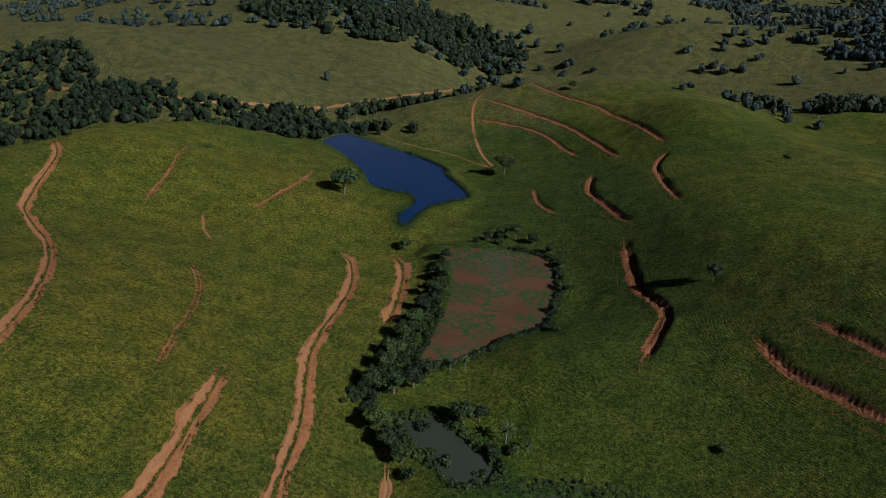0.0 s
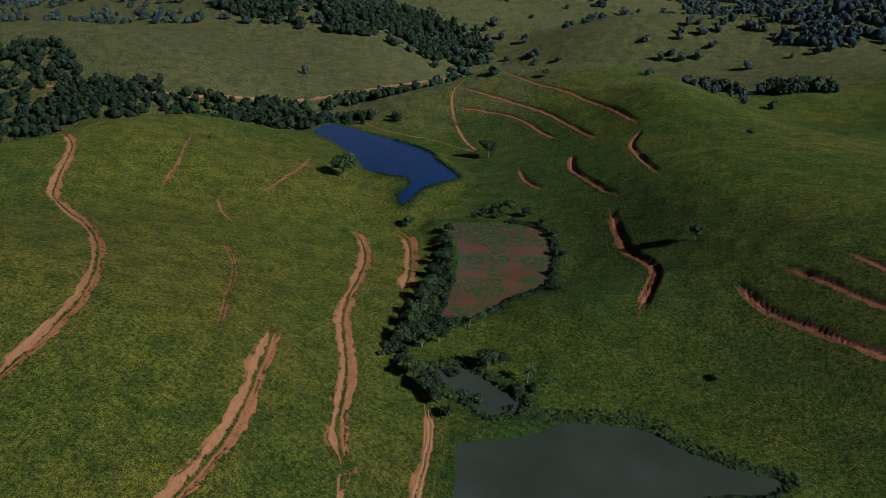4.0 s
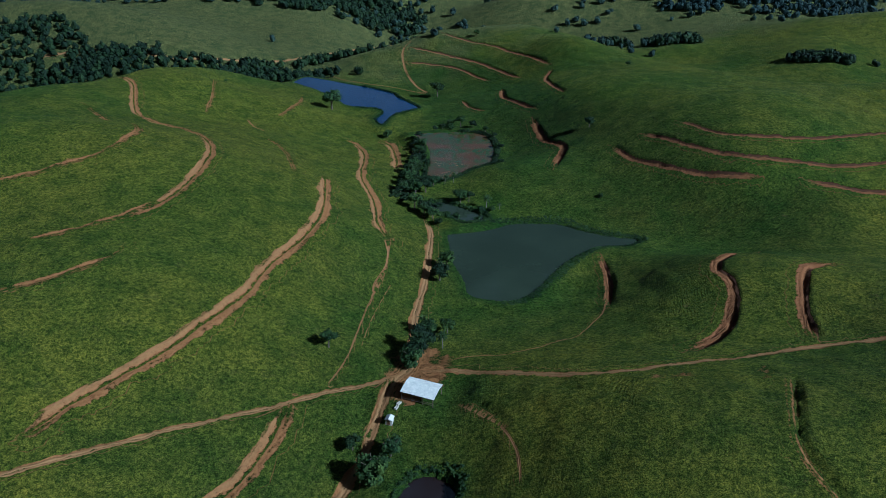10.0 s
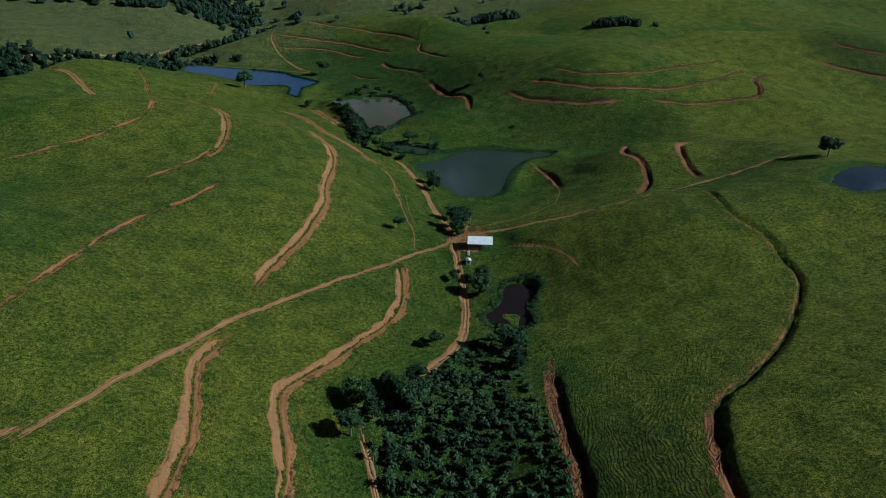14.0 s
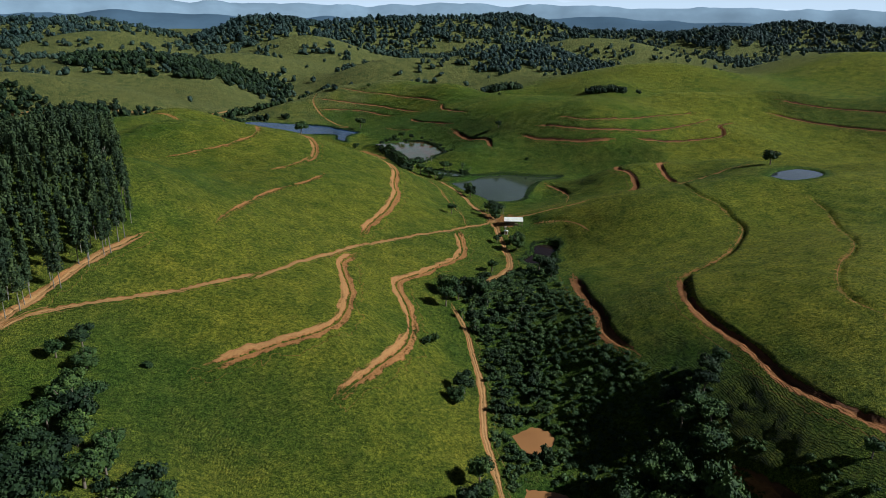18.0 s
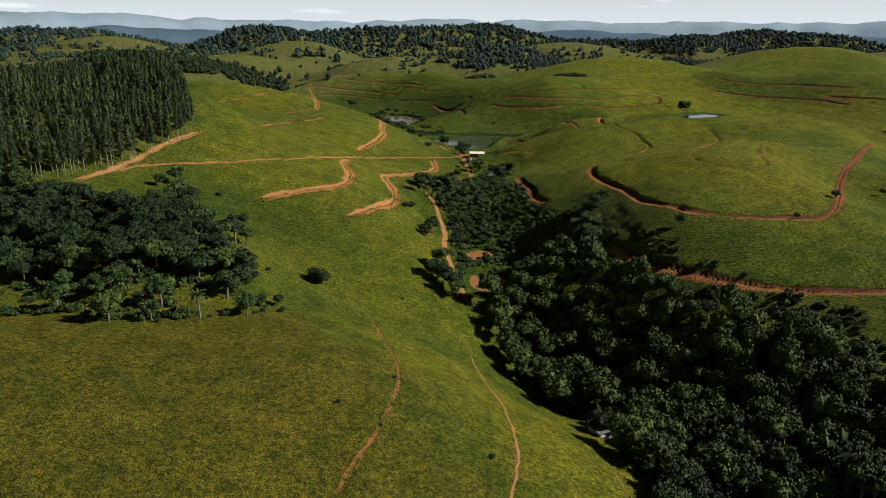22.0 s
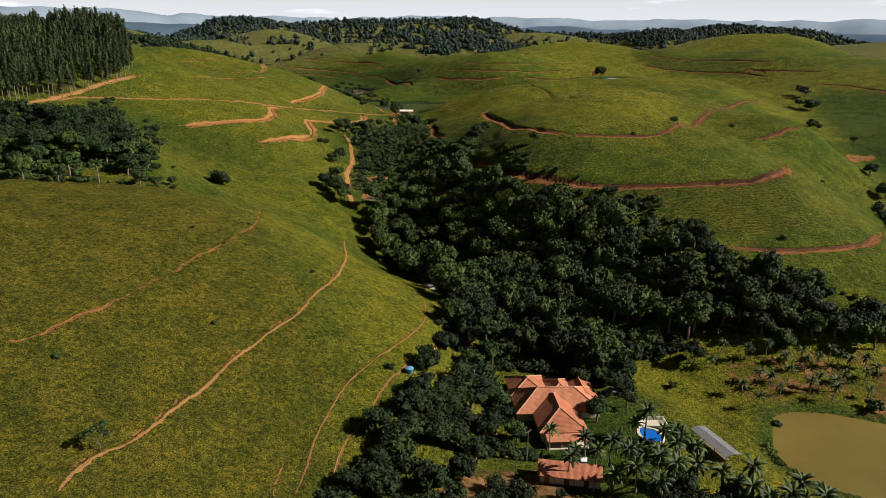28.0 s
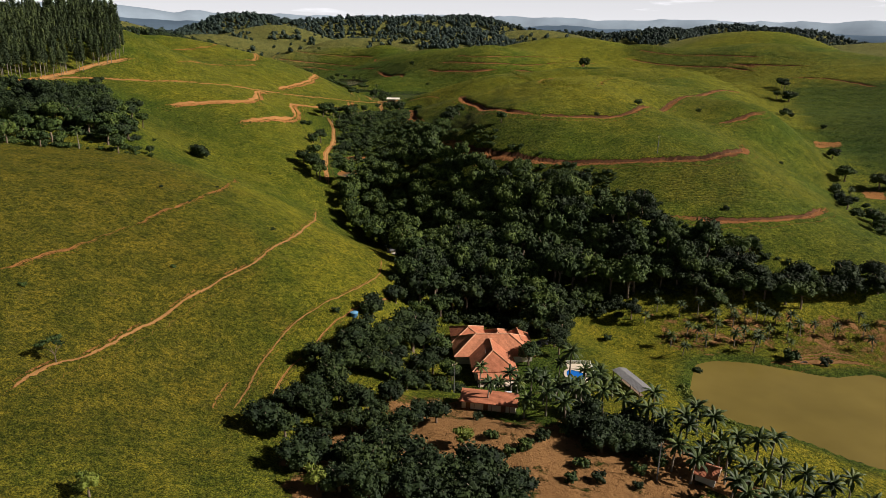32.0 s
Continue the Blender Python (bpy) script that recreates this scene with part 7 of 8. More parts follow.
def far_wood(name, label, cx, cy, rx, ry, count, scale=1.0, turn=0.0, mat=MAT_FAR):
    r, a = np.sqrt(rs.uniform(0, 1, count)), rs.uniform(0, 6.283, count)
    u, v = r * np.cos(a) * rx, r * np.sin(a) * ry
    c, s = math.cos(radians(turn)), math.sin(radians(turn))
    x, y = cx + u * c - v * s, cy + u * s + v * c
    keep = wave_noise(x, y, 60, 17) + 1.1 * (1 - r) > -0.15
    sp = [(p, q, scale * rs.uniform(0.7, 1.4), rs.uniform(0.9, 1.3)) for p, q in zip(x[keep], y[keep])]
    stuff(name, CLUMPS, sp, mat, label, "trees")


far_wood("far_wood", "dense trees along the far valley floor", -150, 600, 130, 22, 430, 1.1, 8, MAT_LEAF_DARK)
far_wood("far_wood", "dense trees along the far valley floor", -20, 690, 120, 12, 210, 1.2, 32, MAT_LEAF_DARK)
far_wood("far_wood", "dense trees filling the far side valley", -300, 590, 90, 60, 560, 1.1, 0, MAT_LEAF_DARK)
far_wood("far_wood", "dark oval copse on a green hill", 243, 688, 46, 12, 190, 1.25, -15, MAT_LEAF_DARK)
far_wood("far_wood", "dark oval copse on a green hill", 332, 552, 32, 9, 170, 0.95, -22, MAT_LEAF_DARK)
far_wood("far_wood", "dark wooded hill behind the pastures", -123, 915, 150, 80, 1100, 1.5, 0, MAT_LEAF_DARK)
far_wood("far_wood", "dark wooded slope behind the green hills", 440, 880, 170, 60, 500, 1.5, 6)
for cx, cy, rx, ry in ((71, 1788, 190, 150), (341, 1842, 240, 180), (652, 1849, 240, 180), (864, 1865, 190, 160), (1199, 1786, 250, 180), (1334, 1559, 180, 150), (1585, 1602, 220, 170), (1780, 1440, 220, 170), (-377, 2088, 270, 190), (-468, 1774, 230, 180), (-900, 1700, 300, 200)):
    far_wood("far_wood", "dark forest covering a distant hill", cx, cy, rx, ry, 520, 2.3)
PASTURE = ((460, 660, 200, 115), (760, 640, 190, 100), (330, 760, 60, 40), (-238, 1247, 120, 75), (-31, 1044, 95, 55), (113, 1277, 105, 70), (145, 912, 80, 50), (403, 930, 100, 55), (713, 1149, 150, 70), (-300, 650, 130, 60), (470, 760, 80, 40), (-170, 780, 150, 60), (860, 760, 180, 110))
fx, fy = rs.uniform(-900, 1800, 14000), rs.uniform(640, 1750, 14000)
dens = wave_noise(fx, fy, 230, 23) + 0.7 * wave_noise(fx, fy, 70, 24) + 0.00055 * (fy - 900)
open_hill = np.zeros(len(fx), bool)
for cx, cy, rx, ry in PASTURE:
    open_hill |= ((fx - cx) / rx) ** 2 + ((fy - cy) / ry) ** 2 < 1
ok = (dens > np.where(open_hill, 1.6, 0.12)) | ((rs.uniform(0, 1, len(fx)) < 0.05) & ~open_hill)
ok &= fy > 620 + 0.35 * np.abs(fx - 150)
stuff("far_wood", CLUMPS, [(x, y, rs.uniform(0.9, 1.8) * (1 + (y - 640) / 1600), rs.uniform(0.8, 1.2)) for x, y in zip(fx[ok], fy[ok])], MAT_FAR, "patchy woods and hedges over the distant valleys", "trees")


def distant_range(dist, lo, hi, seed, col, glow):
    """Mountains on the skyline, blue with distance: haze put into colour and glow."""
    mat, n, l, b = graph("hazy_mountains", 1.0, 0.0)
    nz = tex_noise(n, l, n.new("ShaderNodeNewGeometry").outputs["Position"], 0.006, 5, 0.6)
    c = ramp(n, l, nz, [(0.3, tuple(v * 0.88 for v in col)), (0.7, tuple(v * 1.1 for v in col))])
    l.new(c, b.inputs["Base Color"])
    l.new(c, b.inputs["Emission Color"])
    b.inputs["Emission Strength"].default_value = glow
    ang = np.linspace(-1.15, 1.0, 260)
    s = ang * dist
    z = lo + (hi - lo) * (0.5 + 0.28 * wave_noise(s, s * 0, 1500, seed) + 0.16 * wave_noise(s, s * 0, 420, seed + 1) + 0.06 * wave_noise(s, s * 0, 130, seed + 2))
    rows = []
    for k, (dr, f) in enumerate(((-260, 0.0), (-190, 0.35), (-90, 0.72), (0, 1.0), (120, 0.6))):
        r = dist + dr + 40 * wave_noise(s, s * 0 + 300 * k, 500, seed + 5)
        rows.append(np.stack([np.sin(ang) * r, np.cos(ang) * r, -20 + (z + 20) * f], 1))
    v = np.concatenate(rows)
    m = len(ang)
    i = (np.arange(4)[:, None] * m + np.arange(m - 1)[None]).ravel()
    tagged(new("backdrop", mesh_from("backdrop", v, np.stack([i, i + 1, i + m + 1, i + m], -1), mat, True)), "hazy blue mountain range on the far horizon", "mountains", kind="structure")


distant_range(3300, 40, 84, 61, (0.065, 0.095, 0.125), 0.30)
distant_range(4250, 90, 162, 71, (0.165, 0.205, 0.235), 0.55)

# ---- buildings ----
def part(name, bm, material, parent, label=""):
    """Links a bmesh as one mesh under a thing or a part."""
    me = bpy.data.meshes.new(name)
    bm.to_mesh(me)
    bm.free()
    me.materials.append(material)
    ob = new(name, me)
    ob.parent = parent
    return tagged(ob, label)


def thing(name, x, y, z, turn, label, category, group=""):
    root = new(name)
    root.matrix_basis = pose(x, y, z, 0, 0, turn)
    root.empty_display_size = 0.5
    return tagged(root, label, category, group)


def block(x0, x1, y0, y1, z0, z1, bevel=0.0, bm=None):
    bm = bm or bmesh.new()
    vs = [bm.verts.new((x, y, z)) for z in (z0, z1) for x, y in ((x0, y0), (x1, y0), (x1, y1), (x0, y1))]
    fs = [bm.faces.new([vs[i] for i in f]) for f in ((3, 2, 1, 0), (4, 5, 6, 7), (0, 1, 5, 4), (1, 2, 6, 5), (2, 3, 7, 6), (3, 0, 4, 7))]
    if bevel:
        bmesh.ops.bevel(bm, geom=list({e for f in fs for e in f.edges}), offset=bevel, segments=1, affect="EDGES")
    return bm


def slab(corners, thick, bm=None):
    """A sheet of some thickness over three or four corners."""
    bm = bm or bmesh.new()
    top = [bm.verts.new(c) for c in corners]
    low = [bm.verts.new((c[0], c[1], c[2] - thick)) for c in corners]
    k = len(corners)
    bm.faces.new(top)
    bm.faces.new(low[::-1])
    for i in range(k):
        j = (i + 1) % k
        bm.faces.new((top[j], top[i], low[i], low[j]))
    bmesh.ops.recalc_face_normals(bm, faces=bm.faces[:])
    return bm


def pole_mesh(r, h, sides=8, r2=None):
    v, f = tube([(0, 0, -0.3), (0, 0, h)], [r, r2 or r], sides)
    bm = bmesh.new()
    vs = [bm.verts.new(p) for p in v]
    for q in f:
        bm.faces.new([vs[i] for i in q])
    bm.faces.new(vs[-sides:])
    return bm


def at(ob, x, y, z, turn=0.0):
    ob.matrix_basis = pose(x, y, z, 0, 0, turn)
    return ob


def tile_mat(name, col, period=4.5):
    """Rows of clay tiles running down the slope, weathered in streaks."""
    mat, n, l, b = graph(name, 0.85, 0.2)
    geo = n.new("ShaderNodeNewGeometry")
    tc = n.new("ShaderNodeTexCoord").outputs["Object"]
    nz = tex_noise(n, l, tc, 0.5, 5, 0.7)
    fine = tex_noise(n, l, tc, 5.0, 4)
    c = ramp(n, l, nz, [(0.3, tuple(v * 0.62 for v in col)), (0.5, col), (0.75, tuple(min(1, v * 1.25) for v in col))])
    c = mixc(n, l, 0.7, c, ramp(n, l, fine, [(0.3, (0.7, 0.68, 0.66)), (0.7, (1.15, 1.12, 1.1))]), "MULTIPLY")
    l.new(c, b.inputs["Base Color"])
    sep = n.new("ShaderNodeSeparateXYZ")
    l.new(tc, sep.inputs[0])
    # courses run down the slope on either kind of face
    nrm = n.new("ShaderNodeSeparateXYZ")
    tr = n.new("ShaderNodeVectorTransform")
    tr.vector_type, tr.convert_from, tr.convert_to = "NORMAL", "WORLD", "OBJECT"
    l.new(geo.outputs["True Normal"], tr.inputs[0])
    l.new(tr.outputs[0], nrm.inputs[0])
    pick = mathn(n, l, "GREATER_THAN", mathn(n, l, "ABSOLUTE", nrm.outputs["X"]), mathn(n, l, "ABSOLUTE", nrm.outputs["Y"]))
    along = mathn(n, l, "ADD", mathn(n, l, "MULTIPLY", sep.outputs["Y"], pick), mathn(n, l, "MULTIPLY", sep.outputs["X"], mathn(n, l, "SUBTRACT", 1.0, pick)))
    wave = mathn(n, l, "SINE", mathn(n, l, "MULTIPLY", along, 6.283 * period))
    step = mathn(n, l, "SINE", mathn(n, l, "MULTIPLY", sep.outputs["Z"], 6.283 * 6.0))
    bump(n, l, b, mathn(n, l, "ADD", wave, mathn(n, l, "MULTIPLY", step, 0.4)), 0.35, 0.04)
    return mat


def sheet_mat(name, col, rough=0.45, metal=0.0):
    mat, n, l, b = graph(name, rough, 0.4)
    b.inputs["Metallic"].default_value = metal
    tc = n.new("ShaderNodeTexCoord").outputs["Object"]
    nz = tex_noise(n, l, tc, 0.9, 5, 0.7)
    l.new(ramp(n, l, nz, [(0.3, tuple(v * 0.78 for v in col)), (0.7, tuple(min(1, v * 1.1) for v in col))]), b.inputs["Base Color"])
    sep = n.new("ShaderNodeSeparateXYZ")
    l.new(tc, sep.inputs[0])
    bump(n, l, b, mathn(n, l, "SINE", mathn(n, l, "MULTIPLY", sep.outputs["X"], 25.0)), 0.6, 0.03)
    return mat


MAT_TILE = tile_mat("clay_tiles", (0.42, 0.155, 0.080))
MAT_TILE_NEW = tile_mat("pale_clay_tiles", (0.49, 0.20, 0.105))
MAT_CAP = simple("ridge_tiles", (0.50, 0.27, 0.16), 0.85, 0.25, 2.0)
MAT_WALL = simple("limewash_wall", (0.62, 0.56, 0.46), 0.9, 0.15, 1.2)
MAT_WHITE = sheet_mat("white_metal_sheet", (0.86, 0.80, 0.66), 0.8)
MAT_SHEET = sheet_mat("grey_fibre_sheet", (0.19, 0.19, 0.19), 0.8)
MAT_ZINC = sheet_mat("zinc_sheet", (0.55, 0.58, 0.62), 0.35, 0.6)
MAT_WOOD = simple("weathered_wood", (0.20, 0.14, 0.09), 0.9, 0.35, 3.0)
MAT_DARK = simple("dark_opening", (0.03, 0.026, 0.022), 0.6, 0.2, 3.0)
MAT_DOOR = simple("brown_door_wood", (0.17, 0.085, 0.04), 0.6, 0.25, 4.0)
MAT_STONE = simple("pool_stone", (0.58, 0.50, 0.38), 0.85, 0.2, 2.5)
MAT_RAIL = simple("white_rail_paint", (0.78, 0.77, 0.72), 0.6, 0.1, 4.0)
MAT_POOL = make_water("pool_water", (0.010, 0.13, 0.48), 0.06)
MAT_BLUE = simple("blue_plastic", (0.05, 0.16, 0.32), 0.4, 0.15, 2.0)
MAT_GLASS = simple("dark_glass", (0.02, 0.025, 0.03), 0.1, 0.1, 3.0, 0.5)
MAT_TYRE = simple("tyre_rubber", (0.025, 0.025, 0.025), 0.85, 0.2, 8.0)


def hip_roof(root, u0, u1, v0, v1, ze, zr, along, mat, cap=True, gable=False, over=0.6, cut=None):
    """Four slopes on a rectangle, with the ridge along u or v, and pale ridge tiles."""
    u0, u1, v0, v1 = u0 - over, u1 + over, v0 - over, v1 + over
    if along == "u":
        half = (v1 - v0) / 2
        inset = 0.0 if gable else min(half, (u1 - u0) / 2 - 0.05)
        a, b = (u0 + inset, (v0 + v1) / 2, zr), (u1 - inset, (v0 + v1) / 2, zr)
        faces = [[(u0, v0, ze), (u1, v0, ze), b, a], [(u1, v1, ze), (u0, v1, ze), a, b], [(u0, v1, ze), (u0, v0, ze), a], [(u1, v0, ze), (u1, v1, ze), b]]
    else:
        half = (u1 - u0) / 2
        inset = 0.0 if gable else min(half, (v1 - v0) / 2 - 0.05)
        a, b = ((u0 + u1) / 2, v0 + inset, zr), ((u0 + u1) / 2, v1 - inset, zr)
        faces = [[(u1, v0, ze), (u1, v1, ze), b, a], [(u0, v1, ze), (u0, v0, ze), a, b], [(u0, v0, ze), (u1, v0, ze), a], [(u1, v1, ze), (u0, v1, ze), b]]
    roof = new("roof")
    roof.parent = root
    for f in faces[:2] if gable else faces:
        part("slope", slab(f, 0.16), mat, roof)
    if gable:
        for f in faces[2:]:
            part("gable", slab([(p[0], p[1], p[2] - 0.1) for p in f], 0.05), MAT_WALL, roof)
    if cap:
        lines = [(a, b)] if gable else [(a, b), (a, (u0, v0, ze)), (b, (u1, v1, ze)), ((a, (u0, v1, ze)) if along == "u" else (a, (u1, v0, ze))), ((b, (u1, v0, ze)) if along == "u" else (b, (u0, v1, ze)))]
        for p, q in lines:
            v, f = tube([np.array(p) + (0, 0, 0.03), np.array(q) + (0, 0, 0.03)], [0.16, 0.16], 6)
            bm = bmesh.new()
            vs = [bm.verts.new(c) for c in v]
            for t in f:
                bm.faces.new([vs[i] for i in t])
            part("ridge_cap", bm, MAT_CAP, roof)
    return roof


def window_part(root, x, y, z, w, hgt, side):
    """A framed window on a wall that faces along x or y."""
    fr = new("window")
    fr.parent = root
    d = 0.06
    bx = (lambda a0, a1, z0, z1, t: block(x + a0, x + a1, y - t, y + t, z + z0, z + z1)) if side == "y" else (lambda a0, a1, z0, z1, t: block(x - t, x + t, y + a0, y + a1, z + z0, z + z1))
    bm = bx(-w / 2, w / 2, -0.08, 0, d)
    for a0, a1, z0, z1 in ((-w / 2, w / 2, hgt, hgt + 0.08), (-w / 2 - 0.08, -w / 2, -0.08, hgt + 0.08), (w / 2, w / 2 + 0.08, -0.08, hgt + 0.08), (-0.03, 0.03, 0, hgt)):
        p0 = bx(a0, a1, z0, z1, d)
        me = bpy.data.meshes.new("tmp")
        p0.to_mesh(me)
        p0.free()
        bm.from_mesh(me)
        bpy.data.meshes.remove(me)
    part("window_frame", bm, MAT_DOOR, fr)
    part("pane", bx(-w / 2, w / 2, 0, hgt, d * 0.6), MAT_GLASS, fr)


def farmhouse():
    gz = PAD_HOUSE
    root = thing("farmhouse", -56.9, -196.1, gz, -17.3, "large farmhouse with a hipped orange clay tile roof", "house")
    for name, b in (("wall", (-3, 17, 9.4, 19.6)), ("wall", (1.1, 10.9, 0.6, 9.4)), ("wall", (-3, 5.6, 19.6, 27)), ("wall", (11.5, 17.6, 19.6, 22.0))):
        part(name, block(*b, -1.0, 2.75), MAT_WALL, root)
    hip_roof(root, -3, 17, 9.0, 20, 2.6, 6.2, "u", MAT_TILE_NEW)
    hip_roof(root, 0.9, 11.1, 0.4, 17.5, 2.62, 5.7, "v", MAT_TILE)
    hip_roof(root, -3, 5.6, 17.5, 27, 2.58, 5.0, "v", MAT_TILE)
    hip_roof(root, 6.5, 12.0, 17.0, 24.6, 2.57, 4.4, "v", MAT_TILE_NEW)
    hip_roof(root, 12.2, 17.6, 15.5, 22.5, 2.55, 4.2, "v", MAT_TILE, gable=True)
    part("porch_roof", slab([(1.6, 0.4, 2.45), (1.6, -2.9, 1.95), (11.2, -2.9, 1.95), (11.2, 0.4, 2.45)], 0.14), MAT_TILE_NEW, root)
    for u in (2.0, 4.9, 7.9, 10.8):
        at(part("porch_post", pole_mesh(0.11, 1.85), MAT_WALL, root), u, -2.6, 0)
    part("porch_floor", block(1.6, 11.2, -3.0, 0.6, -0.5, 0.12), MAT_STONE, root)
    part("door", block(5.5, 6.6, 0.52, 0.62, 0.1, 2.2, 0.01), MAT_DOOR, root)
    for u in (2.6, 4.2, 8.2, 9.8):
        window_part(root, u, 0.58, 0.9, 1.0, 1.1, "y")
    for v in (11, 14, 17):
        window_part(root, -3.02, v, 0.9, 1.1, 1.1, "x")
    for v in (2.5, 5.5):
        window_part(root, 1.08, v, 0.9, 1.1, 1.1, "x")
        window_part(root, 10.92, v, 0.9, 1.1, 1.1, "x")
    at(part("antenna_mast", pole_mesh(0.03, 2.2, 6), MAT_ZINC, root), 4.2, 6.0, 4.2)


def annex():
    root = thing("farm_annex", -64.6, -215.9, PAD_ANNEX, -31, "long low outbuilding with a weathered red tile roof", "outbuilding")
    part("wall", block(-2.6, 9.0, -1.2, 2.2, -0.8, 2.0), MAT_WALL, root)
    part("roof", slab([(-3.1, -1.9, 1.95), (9.5, -1.9, 1.95), (9.5, 2.6, 2.75), (-3.1, 2.6, 2.75)], 0.15), MAT_TILE, root)
    for u in (-1.2, 2.6, 6.4):
        part("door", block(u - 0.5, u + 0.5, -1.26, -1.18, 0, 1.8), MAT_DOOR, root)
        at(part("post", pole_mesh(0.08, 1.9), MAT_WOOD, root), u + 1.4, -1.8, 0)


def open_shed(x, y, turn, z):
    root = thing("cattle_shed", x, y, z, turn, "open-sided cattle shed with a white sheet metal roof", "shed")
    part("roof_sheet", slab([(-5.0, -3.4, 2.7), (5.0, -3.4, 2.7), (5.0, 0.9, 3.5), (-5.0, 0.9, 3.5)], 0.08), MAT_WHITE, root)
    part("roof_sheet", slab([(-5.0, 0.9, 3.5), (5.0, 0.9, 3.5), (5.0, 3.4, 3.1), (-5.0, 3.4, 3.1)], 0.08), MAT_WHITE, root)
    for u in (-4.6, -1.6, 1.6, 4.6):
        for v, hgt in ((-3.1, 2.65), (3.1, 3.05)):
            at(part("post", pole_mesh(0.12, hgt), MAT_WOOD, root), u, v, 0)
    for v, zz in ((-3.1, 2.5), (0.9, 3.3), (3.1, 2.95)):
        part("beam", block(-4.9, 4.9, v - 0.07, v + 0.07, zz - 0.14, zz), MAT_WOOD, root)
    part("back_wall", block(-4.6, 1.0, 2.9, 3.05, -0.3, 1.4), MAT_WOOD, root)
    part("feed_trough", block(-3.8, 2.5, -0.5, 0.3, -0.1, 0.55, 0.05), MAT_WOOD, root)
    for zz in (0.5, 1.0):
        part("rail", block(-4.6, 4.6, -3.2, -3.1, zz, zz + 0.12), MAT_WOOD, root)


def small_hut(x, y, turn, z):
    root = thing("pump_hut", x, y, z, turn, "tiny hut with a bright zinc roof", "hut")
    part("wall", block(-0.9, 0.9, -0.8, 0.8, -0.3, 1.55), MAT_WALL, root)
    part("roof_sheet", slab([(-1.1, -1.1, 1.6), (0, -1.1, 2.05), (0, 1.1, 2.05), (-1.1, 1.1, 1.6)], 0.05), MAT_ZINC, root)
    part("roof_sheet", slab([(0, -1.1, 2.05), (1.1, -1.1, 1.6), (1.1, 1.1, 1.6), (0, 1.1, 2.05)], 0.05), MAT_WHITE, root)
    part("door", block(-0.35, 0.35, -0.86, -0.78, 0, 1.4), MAT_DOOR, root)


def grey_shelter():
    x, y = -22.1, -213.7
    root = thing("shelter", x, y, float(GROUND.at(x, y)), -2, "long open shelter with a grey fibre cement roof", "shelter")
    part("roof_sheet", slab([(-2.0, -6, 2.5), (0, -6, 2.9), (0, 6, 2.9), (-2.0, 6, 2.5)], 0.07), MAT_SHEET, root)
    part("roof_sheet", slab([(0, -6, 2.9), (2.0, -6, 2.4), (2.0, 6, 2.4), (0, 6, 2.9)], 0.07), MAT_SHEET, root)
    for v in (-5.6, -1.9, 1.9, 5.6):
        for u in (-1.7, 1.7):
            at(part("post", pole_mesh(0.1, 2.45), MAT_WOOD, root), u, v, 0)
    part("bench", block(-0.5, 0.5, -4.5, 4.5, 0.35, 0.45), MAT_WOOD, root)


def red_hut():
    x, y = -33.2, -252.6
    root = thing("tool_hut", x, y, float(GROUND.at(x, y)), 38, "small hut with a red tile roof among palms", "hut")
    part("wall", block(-1.9, 1.9, -1.7, 1.7, -0.5, 2.0), MAT_WALL, root)
    hip_roof(root, -1.9, 1.9, -1.7, 1.7, 1.95, 3.1, "v", MAT_TILE, True, True, 0.5)
    part("door", block(-0.4, 0.4, -1.78, -1.68, 0, 1.8), MAT_DOOR, root)


def wood_hut():
    x, y = -49.6, -108.6
    root = thing("wood_hut", x, y, float(GROUND.at(x, y)), 0, "old hut with a grey sagging sheet roof below the hill", "hut")
    part("wall", block(-2.3, 2.3, -3.0, 3.0, -1.2, 2.2), MAT_WALL, root)
    part("roof_sheet", slab([(-3.0, -3.8, 2.6), (0.2, -3.8, 3.1), (0.2, 3.8, 3.0), (-3.0, 3.8, 2.5)], 0.07), MAT_SHEET, root)
    part("roof_sheet", slab([(0.2, -3.8, 3.1), (3.1, -3.8, 2.3), (3.1, 3.8, 2.3), (0.2, 3.8, 3.0)], 0.07), MAT_SHEET, root)
    part("door", block(-0.4, 0.4, -3.08, -2.98, 0, 1.9), MAT_DARK, root)
    for u in (-2.6, 2.7):
        at(part("post", pole_mesh(0.08, 2.3), MAT_WOOD, root), u, -3.5, 0)


